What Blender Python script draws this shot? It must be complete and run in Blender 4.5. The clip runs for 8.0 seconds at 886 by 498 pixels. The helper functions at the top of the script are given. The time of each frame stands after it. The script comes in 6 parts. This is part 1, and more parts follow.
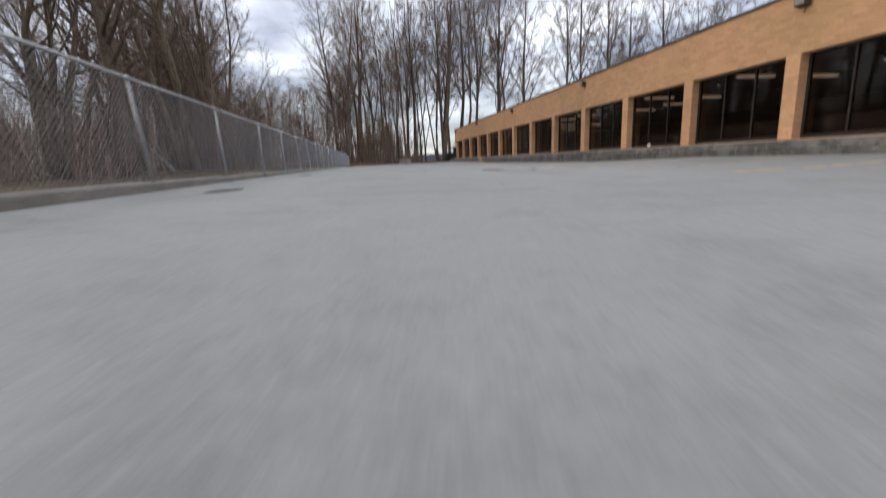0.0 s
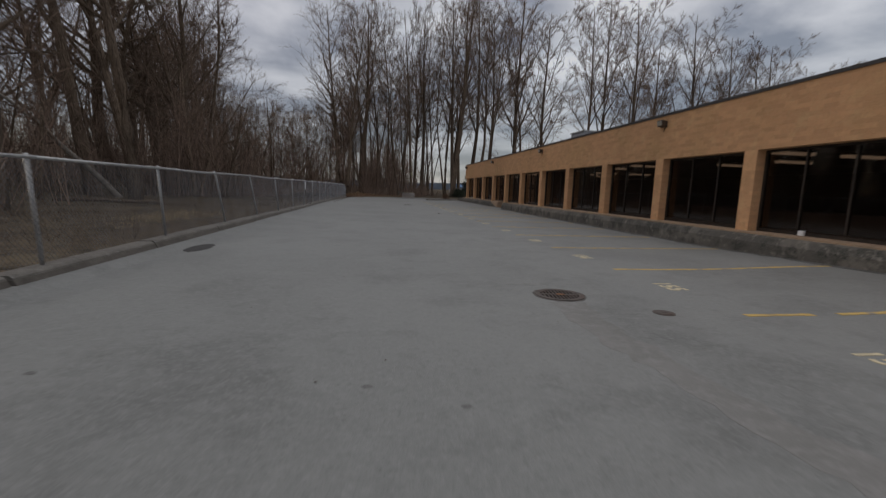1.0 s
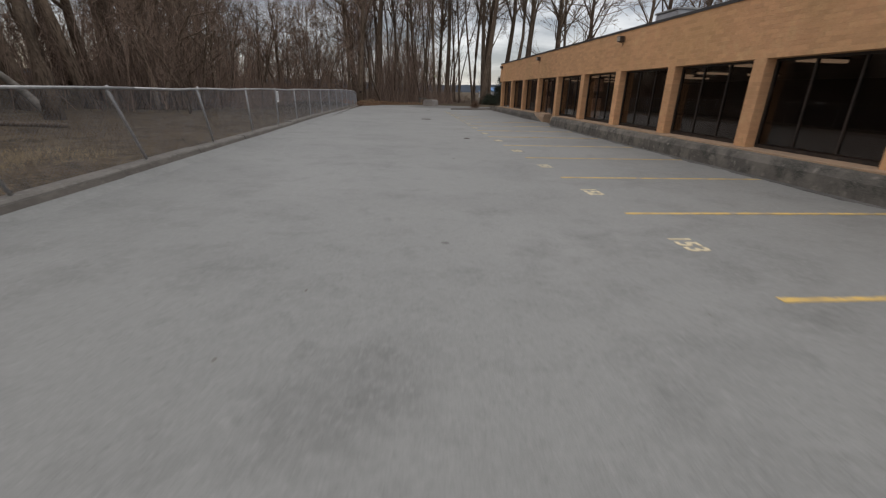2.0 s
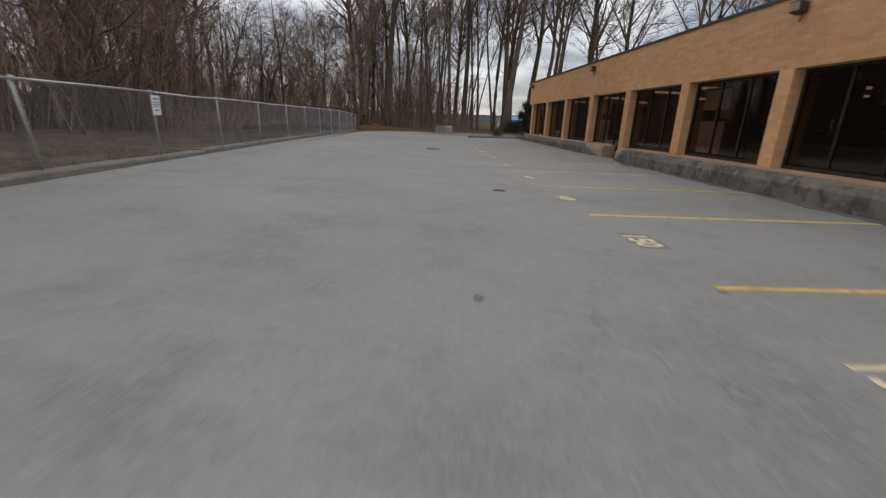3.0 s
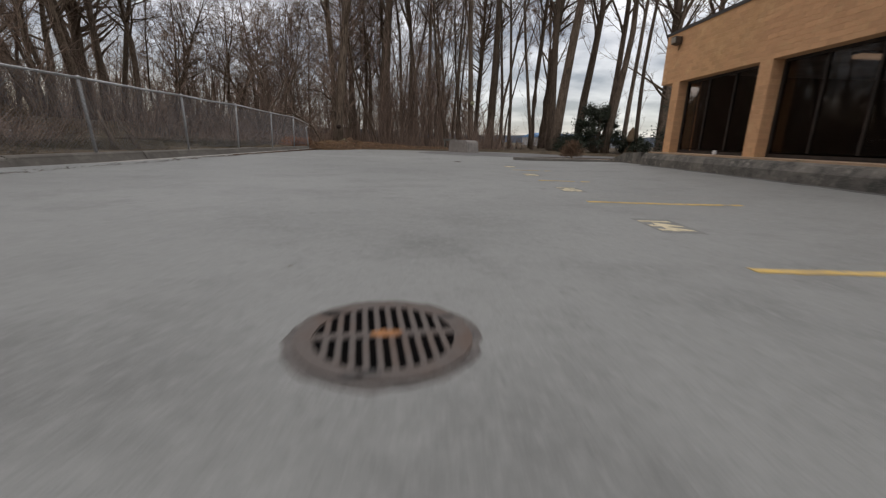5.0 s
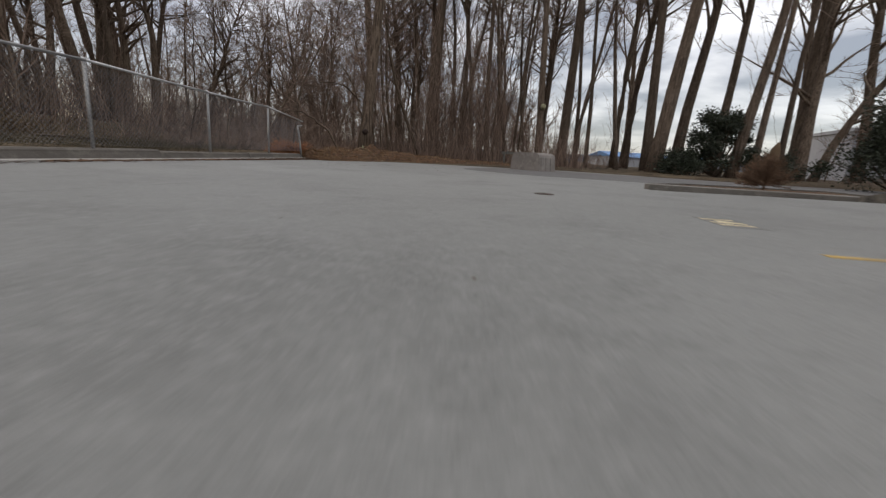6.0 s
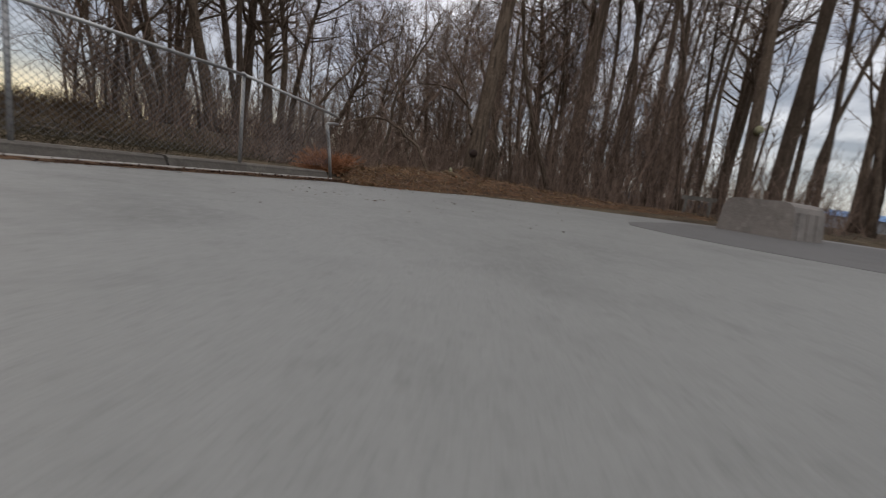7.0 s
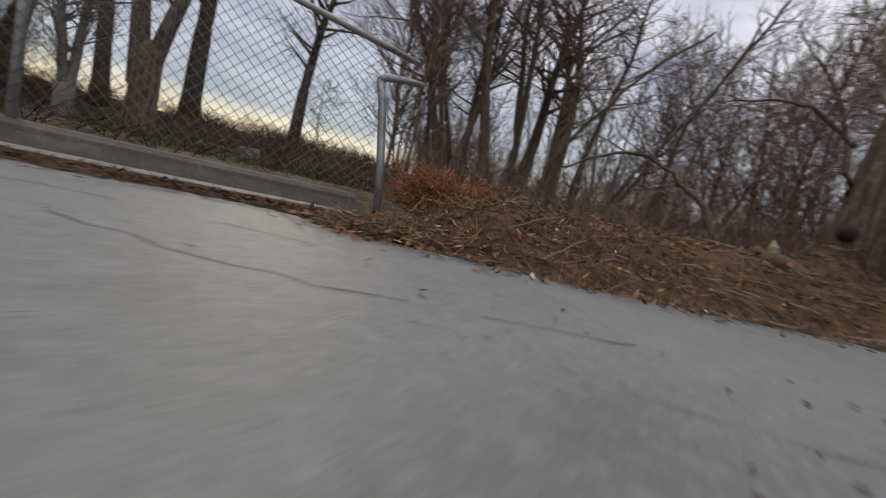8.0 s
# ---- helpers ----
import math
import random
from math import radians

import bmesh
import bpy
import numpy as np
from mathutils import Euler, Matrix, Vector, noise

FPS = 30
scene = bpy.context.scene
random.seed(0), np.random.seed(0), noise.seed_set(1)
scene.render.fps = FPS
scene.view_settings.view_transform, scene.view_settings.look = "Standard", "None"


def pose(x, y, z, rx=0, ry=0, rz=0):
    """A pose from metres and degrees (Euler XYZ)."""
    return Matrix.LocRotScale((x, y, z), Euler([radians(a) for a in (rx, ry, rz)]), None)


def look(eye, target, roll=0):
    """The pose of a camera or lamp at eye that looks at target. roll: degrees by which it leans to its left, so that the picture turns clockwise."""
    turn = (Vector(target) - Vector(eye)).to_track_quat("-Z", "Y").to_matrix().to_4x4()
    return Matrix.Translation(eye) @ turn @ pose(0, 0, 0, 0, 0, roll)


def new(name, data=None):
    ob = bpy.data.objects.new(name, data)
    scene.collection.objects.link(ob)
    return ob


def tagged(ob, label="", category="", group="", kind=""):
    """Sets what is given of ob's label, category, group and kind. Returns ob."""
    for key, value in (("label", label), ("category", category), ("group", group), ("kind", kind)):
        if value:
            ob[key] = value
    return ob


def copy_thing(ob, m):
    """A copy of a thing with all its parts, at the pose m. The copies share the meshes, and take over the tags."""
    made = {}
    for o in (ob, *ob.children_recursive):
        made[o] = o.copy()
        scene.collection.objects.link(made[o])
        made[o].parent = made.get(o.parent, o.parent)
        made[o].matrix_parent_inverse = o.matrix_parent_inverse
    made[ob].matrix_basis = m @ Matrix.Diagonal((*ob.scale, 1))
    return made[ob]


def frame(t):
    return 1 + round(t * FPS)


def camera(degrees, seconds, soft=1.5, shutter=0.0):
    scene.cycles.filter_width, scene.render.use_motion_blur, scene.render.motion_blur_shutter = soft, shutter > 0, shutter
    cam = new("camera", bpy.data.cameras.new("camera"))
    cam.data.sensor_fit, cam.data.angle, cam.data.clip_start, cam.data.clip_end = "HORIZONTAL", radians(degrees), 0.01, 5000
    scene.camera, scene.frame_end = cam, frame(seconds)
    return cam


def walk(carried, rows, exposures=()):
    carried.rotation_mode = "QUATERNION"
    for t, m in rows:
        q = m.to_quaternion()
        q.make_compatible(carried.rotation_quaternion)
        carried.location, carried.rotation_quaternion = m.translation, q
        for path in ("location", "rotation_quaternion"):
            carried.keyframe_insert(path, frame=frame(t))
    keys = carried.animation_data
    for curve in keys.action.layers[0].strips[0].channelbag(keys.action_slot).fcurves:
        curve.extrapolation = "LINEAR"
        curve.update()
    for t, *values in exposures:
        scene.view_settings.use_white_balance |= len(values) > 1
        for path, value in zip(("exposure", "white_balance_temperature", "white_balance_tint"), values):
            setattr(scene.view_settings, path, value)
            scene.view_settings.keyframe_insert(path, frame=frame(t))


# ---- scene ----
cam = camera(91.7, 8.0, soft=1.25, shutter=0.2)
PATH = [
    (0, (-1.934, -1.725, 0.327), (-1.635, 0.211, -0.077), -2.3),
    (0.1, (-1.77, -0.91, 0.343), (-1.453, 1.054, 0.137), -1.8),
    (0.2, (-1.623, -0.103, 0.407), (-1.293, 1.868, 0.332), -1.0),
    (0.3, (-1.498, 0.709, 0.489), (-1.161, 2.68, 0.518), -0.5),
    (0.4, (-1.394, 1.478, 0.586), (-1.058, 3.449, 0.664), 0.3),
    (0.5, (-1.28, 2.175, 0.683), (-0.945, 4.145, 0.767), 1.0),
    (0.6, (-1.166, 2.824, 0.783), (-0.839, 4.796, 0.842), 1.2),
    (0.8, (-0.979, 4.054, 1.046), (-0.664, 6.027, 0.961), 1.6),
    (1, (-0.804, 5.218, 1.268), (-0.511, 7.177, 0.993), 1.9),
    (1.2, (-0.637, 6.396, 1.446), (-0.37, 8.325, 0.99), 2.0),
    (1.5, (-0.406, 8.211, 1.595), (-0.176, 10.092, 0.955), 1.7),
    (1.7, (-0.21, 9.557, 1.629), (-0.006, 11.42, 0.93), 1.6),
    (2.8, (0.69, 18.115, 1.235), (0.808, 20.02, 0.636), 2.3),
    (3.2, (0.98, 21.553, 1.136), (1.087, 23.472, 0.583), 2.7),
    (3.5, (1.095, 24.189, 1.055), (1.205, 26.114, 0.526), 2.8),
    (4.2, (1.294, 30.3, 0.864), (1.391, 32.233, 0.361), 2.2),
    (5.3, (1.524, 39.419, 0.539), (1.503, 41.361, 0.062), 2.0),
    (5.5, (1.555, 41.023, 0.473), (1.486, 42.968, 0.011), 2.2),
    (5.6, (1.554, 41.785, 0.45), (1.459, 43.731, -0.004), 2.5),
    (6, (1.393, 44.818, 0.427), (1.188, 46.76, -0.005), 3.5),
    (6.3, (1.207, 47.039, 0.422), (0.89, 48.971, 0.017), 4.9),
    (6.6, (0.997, 49.166, 0.363), (0.506, 51.068, -0.009), 5.7),
    (6.9, (0.714, 51.222, 0.34), (-0.004, 53.057, -0.003), 6.9),
    (7, (0.54, 51.887, 0.34), (-0.249, 53.695, 0.007), 7.4),
    (7.1, (0.323, 52.549, 0.343), (-0.541, 54.324, 0.022), 7.9),
    (7.2, (0.096, 53.207, 0.343), (-0.854, 54.939, 0.031), 8.4),
    (7.3, (-0.09, 53.861, 0.328), (-1.141, 55.537, 0.033), 9.5),
    (7.4, (-0.323, 54.492, 0.295), (-1.482, 56.099, 0.018), 9.2),
    (7.5, (-0.612, 55.056, 0.259), (-1.871, 56.59, 0.008), 9.8),
    (7.6, (-0.858, 55.588, 0.255), (-2.216, 57.036, 0.013), 10.9),
    (7.7, (-1.102, 56.106, 0.24), (-2.571, 57.445, 0.013), 11.2),
    (7.8, (-1.323, 56.606, 0.243), (-2.898, 57.819, 0.023), 11.9),
    (7.9, (-1.574, 57.064, 0.249), (-3.242, 58.146, 0.029), 12.5),
    (8, (-1.809, 57.525, 0.251), (-3.565, 58.457, 0.034), 13.3),
]
EXPOSURES = [(0, 0.4, 6300, 10), (0.2, -0.1, 6100, 10), (0.4, -0.68, 5980, 10), (0.6, -0.83, 6050, 10), (0.9, -0.8, 6450, 10), (1.2, -0.3, 6600, 10), (1.5, 0.07, 6720, 10), (3.0, 0.06, 6720, 10), (4.0, 0.0, 6740, 10), (5.5, 0.13, 6740, 10), (6.5, 0.07, 6680, 10), (7.3, -0.06, 6600, 10), (8.0, 0.04, 6500, 10)]
walk(cam, [(t, look(eye, target, roll)) for t, eye, target, roll in PATH], EXPOSURES)

# ---- world, sun, exposure ----
SUN_FROM = Vector((-0.96, 0.10, 0.26)).normalized()


def make_world():
    world = bpy.data.worlds.new("overcast_evening")
    scene.world = world
    world.use_nodes = True
    nt = world.node_tree
    nt.nodes.clear()
    N, L = nt.nodes.new, nt.links.new

    def math_node(op, a, b=None, clamp=False):
        n = N("ShaderNodeMath")
        n.operation, n.use_clamp = op, clamp
        for i, v in enumerate((a, b)):
            if v is None:
                continue
            if isinstance(v, (int, float)):
                n.inputs[i].default_value = v
            else:
                L(v, n.inputs[i])
        return n.outputs[0]

    def mix(kind, fac, a, b):
        n = N("ShaderNodeMix")
        n.data_type, n.blend_type = "RGBA", kind
        for sock, v in ((n.inputs[0], fac), (n.inputs[6], a), (n.inputs[7], b)):
            if isinstance(v, (int, float)):
                sock.default_value = v
            elif isinstance(v, tuple):
                sock.default_value = (*v, 1)
            else:
                L(v, sock)
        return n.outputs[2]

    co = N("ShaderNodeTexCoord").outputs["Generated"]
    sep = N("ShaderNodeSeparateXYZ")
    L(co, sep.inputs[0])
    x, y, z = sep.outputs
    up = math_node("MAXIMUM", z, 0.0)
    den = math_node("ADD", up, 0.16)
    comb = N("ShaderNodeCombineXYZ")
    L(math_node("DIVIDE", x, den), comb.inputs[0])
    L(math_node("DIVIDE", y, den), comb.inputs[1])
    cloud = N("ShaderNodeTexNoise")
    cloud.inputs["Scale"].default_value, cloud.inputs["Detail"].default_value = 1.5, 8
    cloud.inputs["Roughness"].default_value, cloud.inputs["Distortion"].default_value = 0.5, 0.15
    L(comb.outputs[0], cloud.inputs["Vector"])
    ramp = N("ShaderNodeValToRGB")
    ramp.color_ramp.elements[0].position, ramp.color_ramp.elements[1].position = 0.40, 0.64
    ramp.color_ramp.elements[0].color = (0.318, 0.345, 0.43, 1)
    ramp.color_ramp.elements[1].color = (1.0, 1.02, 1.10, 1)
    L(cloud.outputs[0], ramp.inputs[0])
    low = math_node("SUBTRACT", 1.0, up, True)
    # a brighter, paler band low over the horizon and a warm glow where the sun has sunk
    pale = math_node("MULTIPLY", math_node("MULTIPLY", math_node("POWER", low, 11.0), cloud.outputs[0]), math_node("SUBTRACT", 1.0, math_node("MULTIPLY", math_node("MAXIMUM", math_node("MULTIPLY", x, -1.0), 0.0), 0.8), True))
    col = mix("MIX", math_node("MULTIPLY", pale, 1.25, True), ramp.outputs[0], (0.98, 0.97, 1.02))
    dusk = math_node("MULTIPLY", math_node("MAXIMUM", math_node("MULTIPLY", x, -1.0), 0.0), 0.62)
    col = mix("MIX", dusk, col, mix("MIX", cloud.outputs[0], (0.46, 0.43, 0.53), (1.02, 0.95, 1.08)))
    west = math_node("POWER", math_node("MAXIMUM", math_node("MULTIPLY", x, -1.0), 0.0), 3.5)
    band = math_node("MULTIPLY", math_node("SUBTRACT", 0.108, up), 14.0, True)
    warm = math_node("MULTIPLY", math_node("MULTIPLY", band, math_node("MULTIPLY", cloud.outputs[0], 1.7)), west, True)
    col = mix("MIX", warm, col, (2.8, 2.05, 1.05))
    # overcast law: the zenith is about three times as bright as the horizon
    grade = math_node("ADD", 0.86, math_node("MULTIPLY", math_node("POWER", up, 1.15), 2.35))
    grade = math_node("MULTIPLY", grade, math_node("SUBTRACT", 1.0, math_node("MULTIPLY", math_node("POWER", math_node("MAXIMUM", math_node("MULTIPLY", x, -1.0), 0.0), 2.0), 0.38)))
    gray = N("ShaderNodeCombineXYZ")
    for i in range(3):
        L(grade, gray.inputs[i])
    col = mix("MULTIPLY", 1.0, col, gray.outputs[0])
    col = mix("MULTIPLY", math_node("POWER", up, 0.8, True), col, (1.06, 1.0, 0.90))
    sky = N("ShaderNodeTexSky")
    sky.sky_type, sky.sun_disc = "NISHITA", False
    sky.sun_elevation = math.asin(SUN_FROM.z)
    sky.sun_rotation = math.atan2(SUN_FROM.x, SUN_FROM.y)
    sky.dust_density, sky.air_density = 0.0, 1.0
    back_sky, back_cloud, add = N("ShaderNodeBackground"), N("ShaderNodeBackground"), N("ShaderNodeAddShader")
    L(sky.outputs[0], back_sky.inputs[0])
    back_sky.inputs[1].default_value = 0.03
    L(col, back_cloud.inputs[0])
    back_cloud.inputs[1].default_value = 0.665
    out = N("ShaderNodeOutputWorld")
    L(back_sky.outputs[0], add.inputs[0])
    L(back_cloud.outputs[0], add.inputs[1])
    L(add.outputs[0], out.inputs[0])


make_world()
sun = new("sun", bpy.data.lights.new("sun", "SUN"))
sun.data.energy, sun.data.angle, sun.data.color = 0.75, radians(14), (1.0, 0.86, 0.68)
sun.matrix_world = look(SUN_FROM * 50, (0, 0, 0))


# ---- materials ----
def material(name, color, rough=0.85, metal=0.0, vary=(), bump=0.0, bump_scale=40.0, spec=0.4, island=0.0, objvary=0.0):
    """vary: rows of (scale, low, high, colour): patches of noise that blend towards a colour."""
    m = bpy.data.materials.new(name)
    m.use_nodes = True
    nt = m.node_tree
    N, L = nt.nodes.new, nt.links.new
    b = nt.nodes["Principled BSDF"]
    b.inputs["Roughness"].default_value, b.inputs["Metallic"].default_value = rough, metal
    b.inputs["Specular IOR Level"].default_value = spec
    co = N("ShaderNodeTexCoord").outputs["Object"]
    rgb = N("ShaderNodeRGB")
    rgb.outputs[0].default_value = (*color, 1)
    col = rgb.outputs[0]
    for k, (scale, lo, hi, other) in enumerate(vary):
        n = N("ShaderNodeTexNoise")
        n.inputs["Scale"].default_value, n.inputs["Detail"].default_value, n.inputs["Roughness"].default_value = scale, 6, 0.62
        off = N("ShaderNodeVectorMath")
        off.operation = "ADD"
        off.inputs[1].default_value = (7.3 * k, 3.1 * k, 1.7 * k)
        L(co, off.inputs[0])
        L(off.outputs[0], n.inputs["Vector"])
        r = N("ShaderNodeMapRange")
        r.inputs[1].default_value, r.inputs[2].default_value = lo, hi
        L(n.outputs[0], r.inputs[0])
        mx = N("ShaderNodeMix")
        mx.data_type = "RGBA"
        L(r.outputs[0], mx.inputs[0])
        L(col, mx.inputs[6])
        mx.inputs[7].default_value = (*other, 1)
        col = mx.outputs[2]
    for amount, node, sock in ((island, "ShaderNodeNewGeometry", "Random Per Island"), (objvary, "ShaderNodeObjectInfo", "Random")):
        if amount:
            r = N("ShaderNodeMapRange")
            r.inputs[3].default_value, r.inputs[4].default_value = 1 - amount, 1 + amount
            L(N(node).outputs[sock], r.inputs[0])
            hsv = N("ShaderNodeHueSaturation")
            L(r.outputs[0], hsv.inputs["Value"])
            L(col, hsv.inputs["Color"])
            col = hsv.outputs[0]
    L(col, b.inputs["Base Color"])
    if bump:
        n = N("ShaderNodeTexNoise")
        n.inputs["Scale"].default_value, n.inputs["Detail"].default_value = bump_scale, 5
        L(co, n.inputs["Vector"])
        bm = N("ShaderNodeBump")
        bm.inputs["Strength"].default_value, bm.inputs["Distance"].default_value = bump, 0.02
        L(n.outputs[0], bm.inputs["Height"])
        L(bm.outputs[0], b.inputs["Normal"])
    return m


def add_specks(m, scale, lo, hi, color, stretch=(1, 1, 1)):
    """Blend a colour over a material in small noise specks."""
    nt = m.node_tree
    N, L = nt.nodes.new, nt.links.new
    b = nt.nodes["Principled BSDF"]
    old = b.inputs["Base Color"].links[0].from_socket
    mp = N("ShaderNodeMapping")
    mp.inputs["Scale"].default_value = stretch
    L(N("ShaderNodeTexCoord").outputs["Object"], mp.inputs[0])
    n = N("ShaderNodeTexNoise")
    n.inputs["Scale"].default_value, n.inputs["Detail"].default_value = scale, 3
    L(mp.outputs[0], n.inputs["Vector"])
    r = N("ShaderNodeMapRange")
    r.inputs[1].default_value, r.inputs[2].default_value = lo, hi
    L(n.outputs[0], r.inputs[0])
    mx = N("ShaderNodeMix")
    mx.data_type = "RGBA"
    L(r.outputs[0], mx.inputs[0])
    L(old, mx.inputs[6])
    mx.inputs[7].default_value = (*color, 1)
    L(mx.outputs[2], b.inputs["Base Color"])
    return m


def asphalt_material(name, base, dark, light):
    m = material(name, base, 0.65, vary=((0.09, 0.38, 0.75, light), (0.45, 0.50, 0.90, dark), (1.0, 0.51, 0.78, dark), (3.2, 0.56, 0.92, dark), (9, 0.5, 0.95, light), (20, 0.52, 0.80, light), (27, 0.55, 0.82, dark), (38, 0.50, 0.80, light), (75, 0.52, 0.80, dark), (140, 0.55, 0.78, light)), bump=0.35, bump_scale=90, spec=0.62)
    nt = m.node_tree
    N, L = nt.nodes.new, nt.links.new
    b = nt.nodes["Principled BSDF"]
    # hairline cracks, only in some stretches
    co = N("ShaderNodeTexCoord").outputs["Object"]
    wob = N("ShaderNodeTexNoise")
    wob.inputs["Scale"].default_value, wob.inputs["Detail"].default_value = 1.3, 5
    L(co, wob.inputs["Vector"])
    shift = N("ShaderNodeVectorMath")
    shift.operation = "MULTIPLY_ADD"
    shift.inputs[1].default_value = (1.4, 1.4, 0)
    L(wob.outputs["Color"], shift.inputs[0])
    L(co, shift.inputs[2])
    v = N("ShaderNodeTexVoronoi")
    v.feature = "DISTANCE_TO_EDGE"
    v.inputs["Scale"].default_value = 0.22
    L(shift.outputs[0], v.inputs["Vector"])
    r = N("ShaderNodeMapRange")
    r.inputs[1].default_value, r.inputs[2].default_value, r.inputs[3].default_value, r.inputs[4].default_value = 0.0, 0.0016, 1.0, 0.0
    L(v.outputs["Distance"], r.inputs[0])
    msk = N("ShaderNodeTexNoise")
    msk.inputs["Scale"].default_value = 0.13
    L(co, msk.inputs["Vector"])
    mr = N("ShaderNodeMapRange")
    mr.inputs[1].default_value, mr.inputs[2].default_value, mr.inputs[4].default_value = 0.54, 0.64, 0.32
    L(msk.outputs[0], mr.inputs[0])
    mul = N("ShaderNodeMath")
    mul.operation = "MULTIPLY"
    L(r.outputs[0], mul.inputs[0])
    L(mr.outputs[0], mul.inputs[1])
    mx = N("ShaderNodeMix")
    mx.data_type = "RGBA"
    L(mul.outputs[0], mx.inputs[0])
    L(b.inputs["Base Color"].links[0].from_socket, mx.inputs[6])
    mx.inputs[7].default_value = (0.045, 0.043, 0.04, 1)
    L(mx.outputs[2], b.inputs["Base Color"])
    return m


def glass_material():
    m = bpy.data.materials.new("tinted_glass")
    m.use_nodes = True
    nt = m.node_tree
    nt.nodes.clear()
    N, L = nt.nodes.new, nt.links.new
    tr, gl, fr, mx, out = N("ShaderNodeBsdfTransparent"), N("ShaderNodeBsdfGlossy"), N("ShaderNodeLayerWeight"), N("ShaderNodeMixShader"), N("ShaderNodeOutputMaterial")
    tr.inputs[0].default_value = (0.60, 0.55, 0.52, 1)
    gl.inputs["Roughness"].default_value = 0.03
    gl.inputs["Color"].default_value = (0.8, 0.77, 0.75, 1)
    fr.inputs[0].default_value = 0.5
    power, gain = N("ShaderNodeMath"), N("ShaderNodeMath")
    power.operation, power.inputs[1].default_value = "POWER", 4.0
    gain.operation, gain.inputs[1].default_value, gain.inputs[2].default_value = "MULTIPLY_ADD", 0.85, 0.045
    L(fr.outputs["Facing"], power.inputs[0])
    L(power.outputs[0], gain.inputs[0])
    L(gain.outputs[0], mx.inputs[0])
    L(tr.outputs[0], mx.inputs[1])
    L(gl.outputs[0], mx.inputs[2])
    L(mx.outputs[0], out.inputs[0])
    return m


def glow_material(name, color, power):
    m = bpy.data.materials.new(name)
    m.use_nodes = True
    b = m.node_tree.nodes["Principled BSDF"]
    b.inputs["Base Color"].default_value = (*color, 1)
    b.inputs["Emission Color"].default_value = (*color, 1)
    b.inputs["Emission Strength"].default_value = power
    return m


ASPHALT = asphalt_material("worn_asphalt", (0.182, 0.188, 0.178), (0.115, 0.118, 0.111), (0.258, 0.262, 0.249))
ASPHALT_NEW = asphalt_material("dark_asphalt", (0.105, 0.103, 0.10), (0.07, 0.069, 0.067), (0.135, 0.132, 0.128))
DAMP = material("damp_asphalt_streak", (0.214, 0.210, 0.198), 0.7, vary=((1.6, 0.42, 0.66, (0.179, 0.178, 0.165)), (12, 0.48, 0.75, (0.266, 0.261, 0.249)), (60, 0.5, 0.8, (0.123, 0.122, 0.114))), bump=0.3, bump_scale=70)
PALE_ASPHALT = material("chalky_asphalt", (0.255, 0.255, 0.243), 0.8, vary=((7, 0.42, 0.6, (0.19, 0.193, 0.184)), (30, 0.5, 0.7, (0.30, 0.30, 0.285)), (80, 0.5, 0.75, (0.16, 0.16, 0.152))), bump=0.3, bump_scale=90)
STAIN = material("oil_stain", (0.13, 0.127, 0.122), 0.7, vary=((9, 0.4, 0.65, (0.20, 0.196, 0.19)), (50, 0.4, 0.7, (0.10, 0.098, 0.094))), bump=0.2)
TAR = material("tar_stain", (0.045, 0.043, 0.041), 0.8, vary=((3, 0.4, 0.7, (0.078, 0.075, 0.071)), (50, 0.4, 0.7, (0.030, 0.029, 0.027))), bump=0.3)
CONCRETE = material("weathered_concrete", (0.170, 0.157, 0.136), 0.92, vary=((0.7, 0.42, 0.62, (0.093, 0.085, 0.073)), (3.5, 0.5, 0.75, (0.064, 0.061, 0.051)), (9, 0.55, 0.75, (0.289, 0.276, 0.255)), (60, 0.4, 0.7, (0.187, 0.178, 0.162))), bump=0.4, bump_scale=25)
BARRIER = material("cast_concrete_block", (0.235, 0.212, 0.192), 0.92, vary=((0.9, 0.42, 0.62, (0.165, 0.147, 0.132)), (4, 0.5, 0.72, (0.12, 0.108, 0.096)), (9, 0.55, 0.75, (0.33, 0.31, 0.285)), (55, 0.4, 0.7, (0.25, 0.232, 0.212))), bump=0.4, bump_scale=25)
PALE_CONCRETE = material("pale_concrete_edge", (0.36, 0.34, 0.31), 0.92, vary=((1.2, 0.45, 0.66, (0.25, 0.235, 0.21)), (9, 0.5, 0.72, (0.44, 0.42, 0.385)), (45, 0.5, 0.7, (0.22, 0.205, 0.185))), bump=0.4, bump_scale=25)
# grime plus the shade of the kerb's upright face, put into one colour
CONCRETE_DARK = material("grimy_shaded_concrete", (0.126, 0.113, 0.098), 0.95, vary=((0.8, 0.42, 0.62, (0.072, 0.065, 0.056)), (5, 0.5, 0.7, (0.168, 0.154, 0.132)), (40, 0.45, 0.7, (0.096, 0.086, 0.076))), bump=0.5, bump_scale=25)
CONCRETE_WALL = material("stained_concrete_wall", (0.162, 0.148, 0.128), 0.92, vary=((0.9, 0.42, 0.56, (0.072, 0.068, 0.060)), (2.2, 0.49, 0.60, (0.030, 0.032, 0.028)), (6, 0.56, 0.70, (0.255, 0.234, 0.204)), (50, 0.4, 0.7, (0.136, 0.126, 0.109))), bump=0.6, bump_scale=16)
LEDGE = material("tan_ledge", (0.374, 0.255, 0.162), 0.85, vary=((2, 0.45, 0.7, (0.230, 0.178, 0.128)), (14, 0.5, 0.75, (0.383, 0.306, 0.212))), bump=0.2)
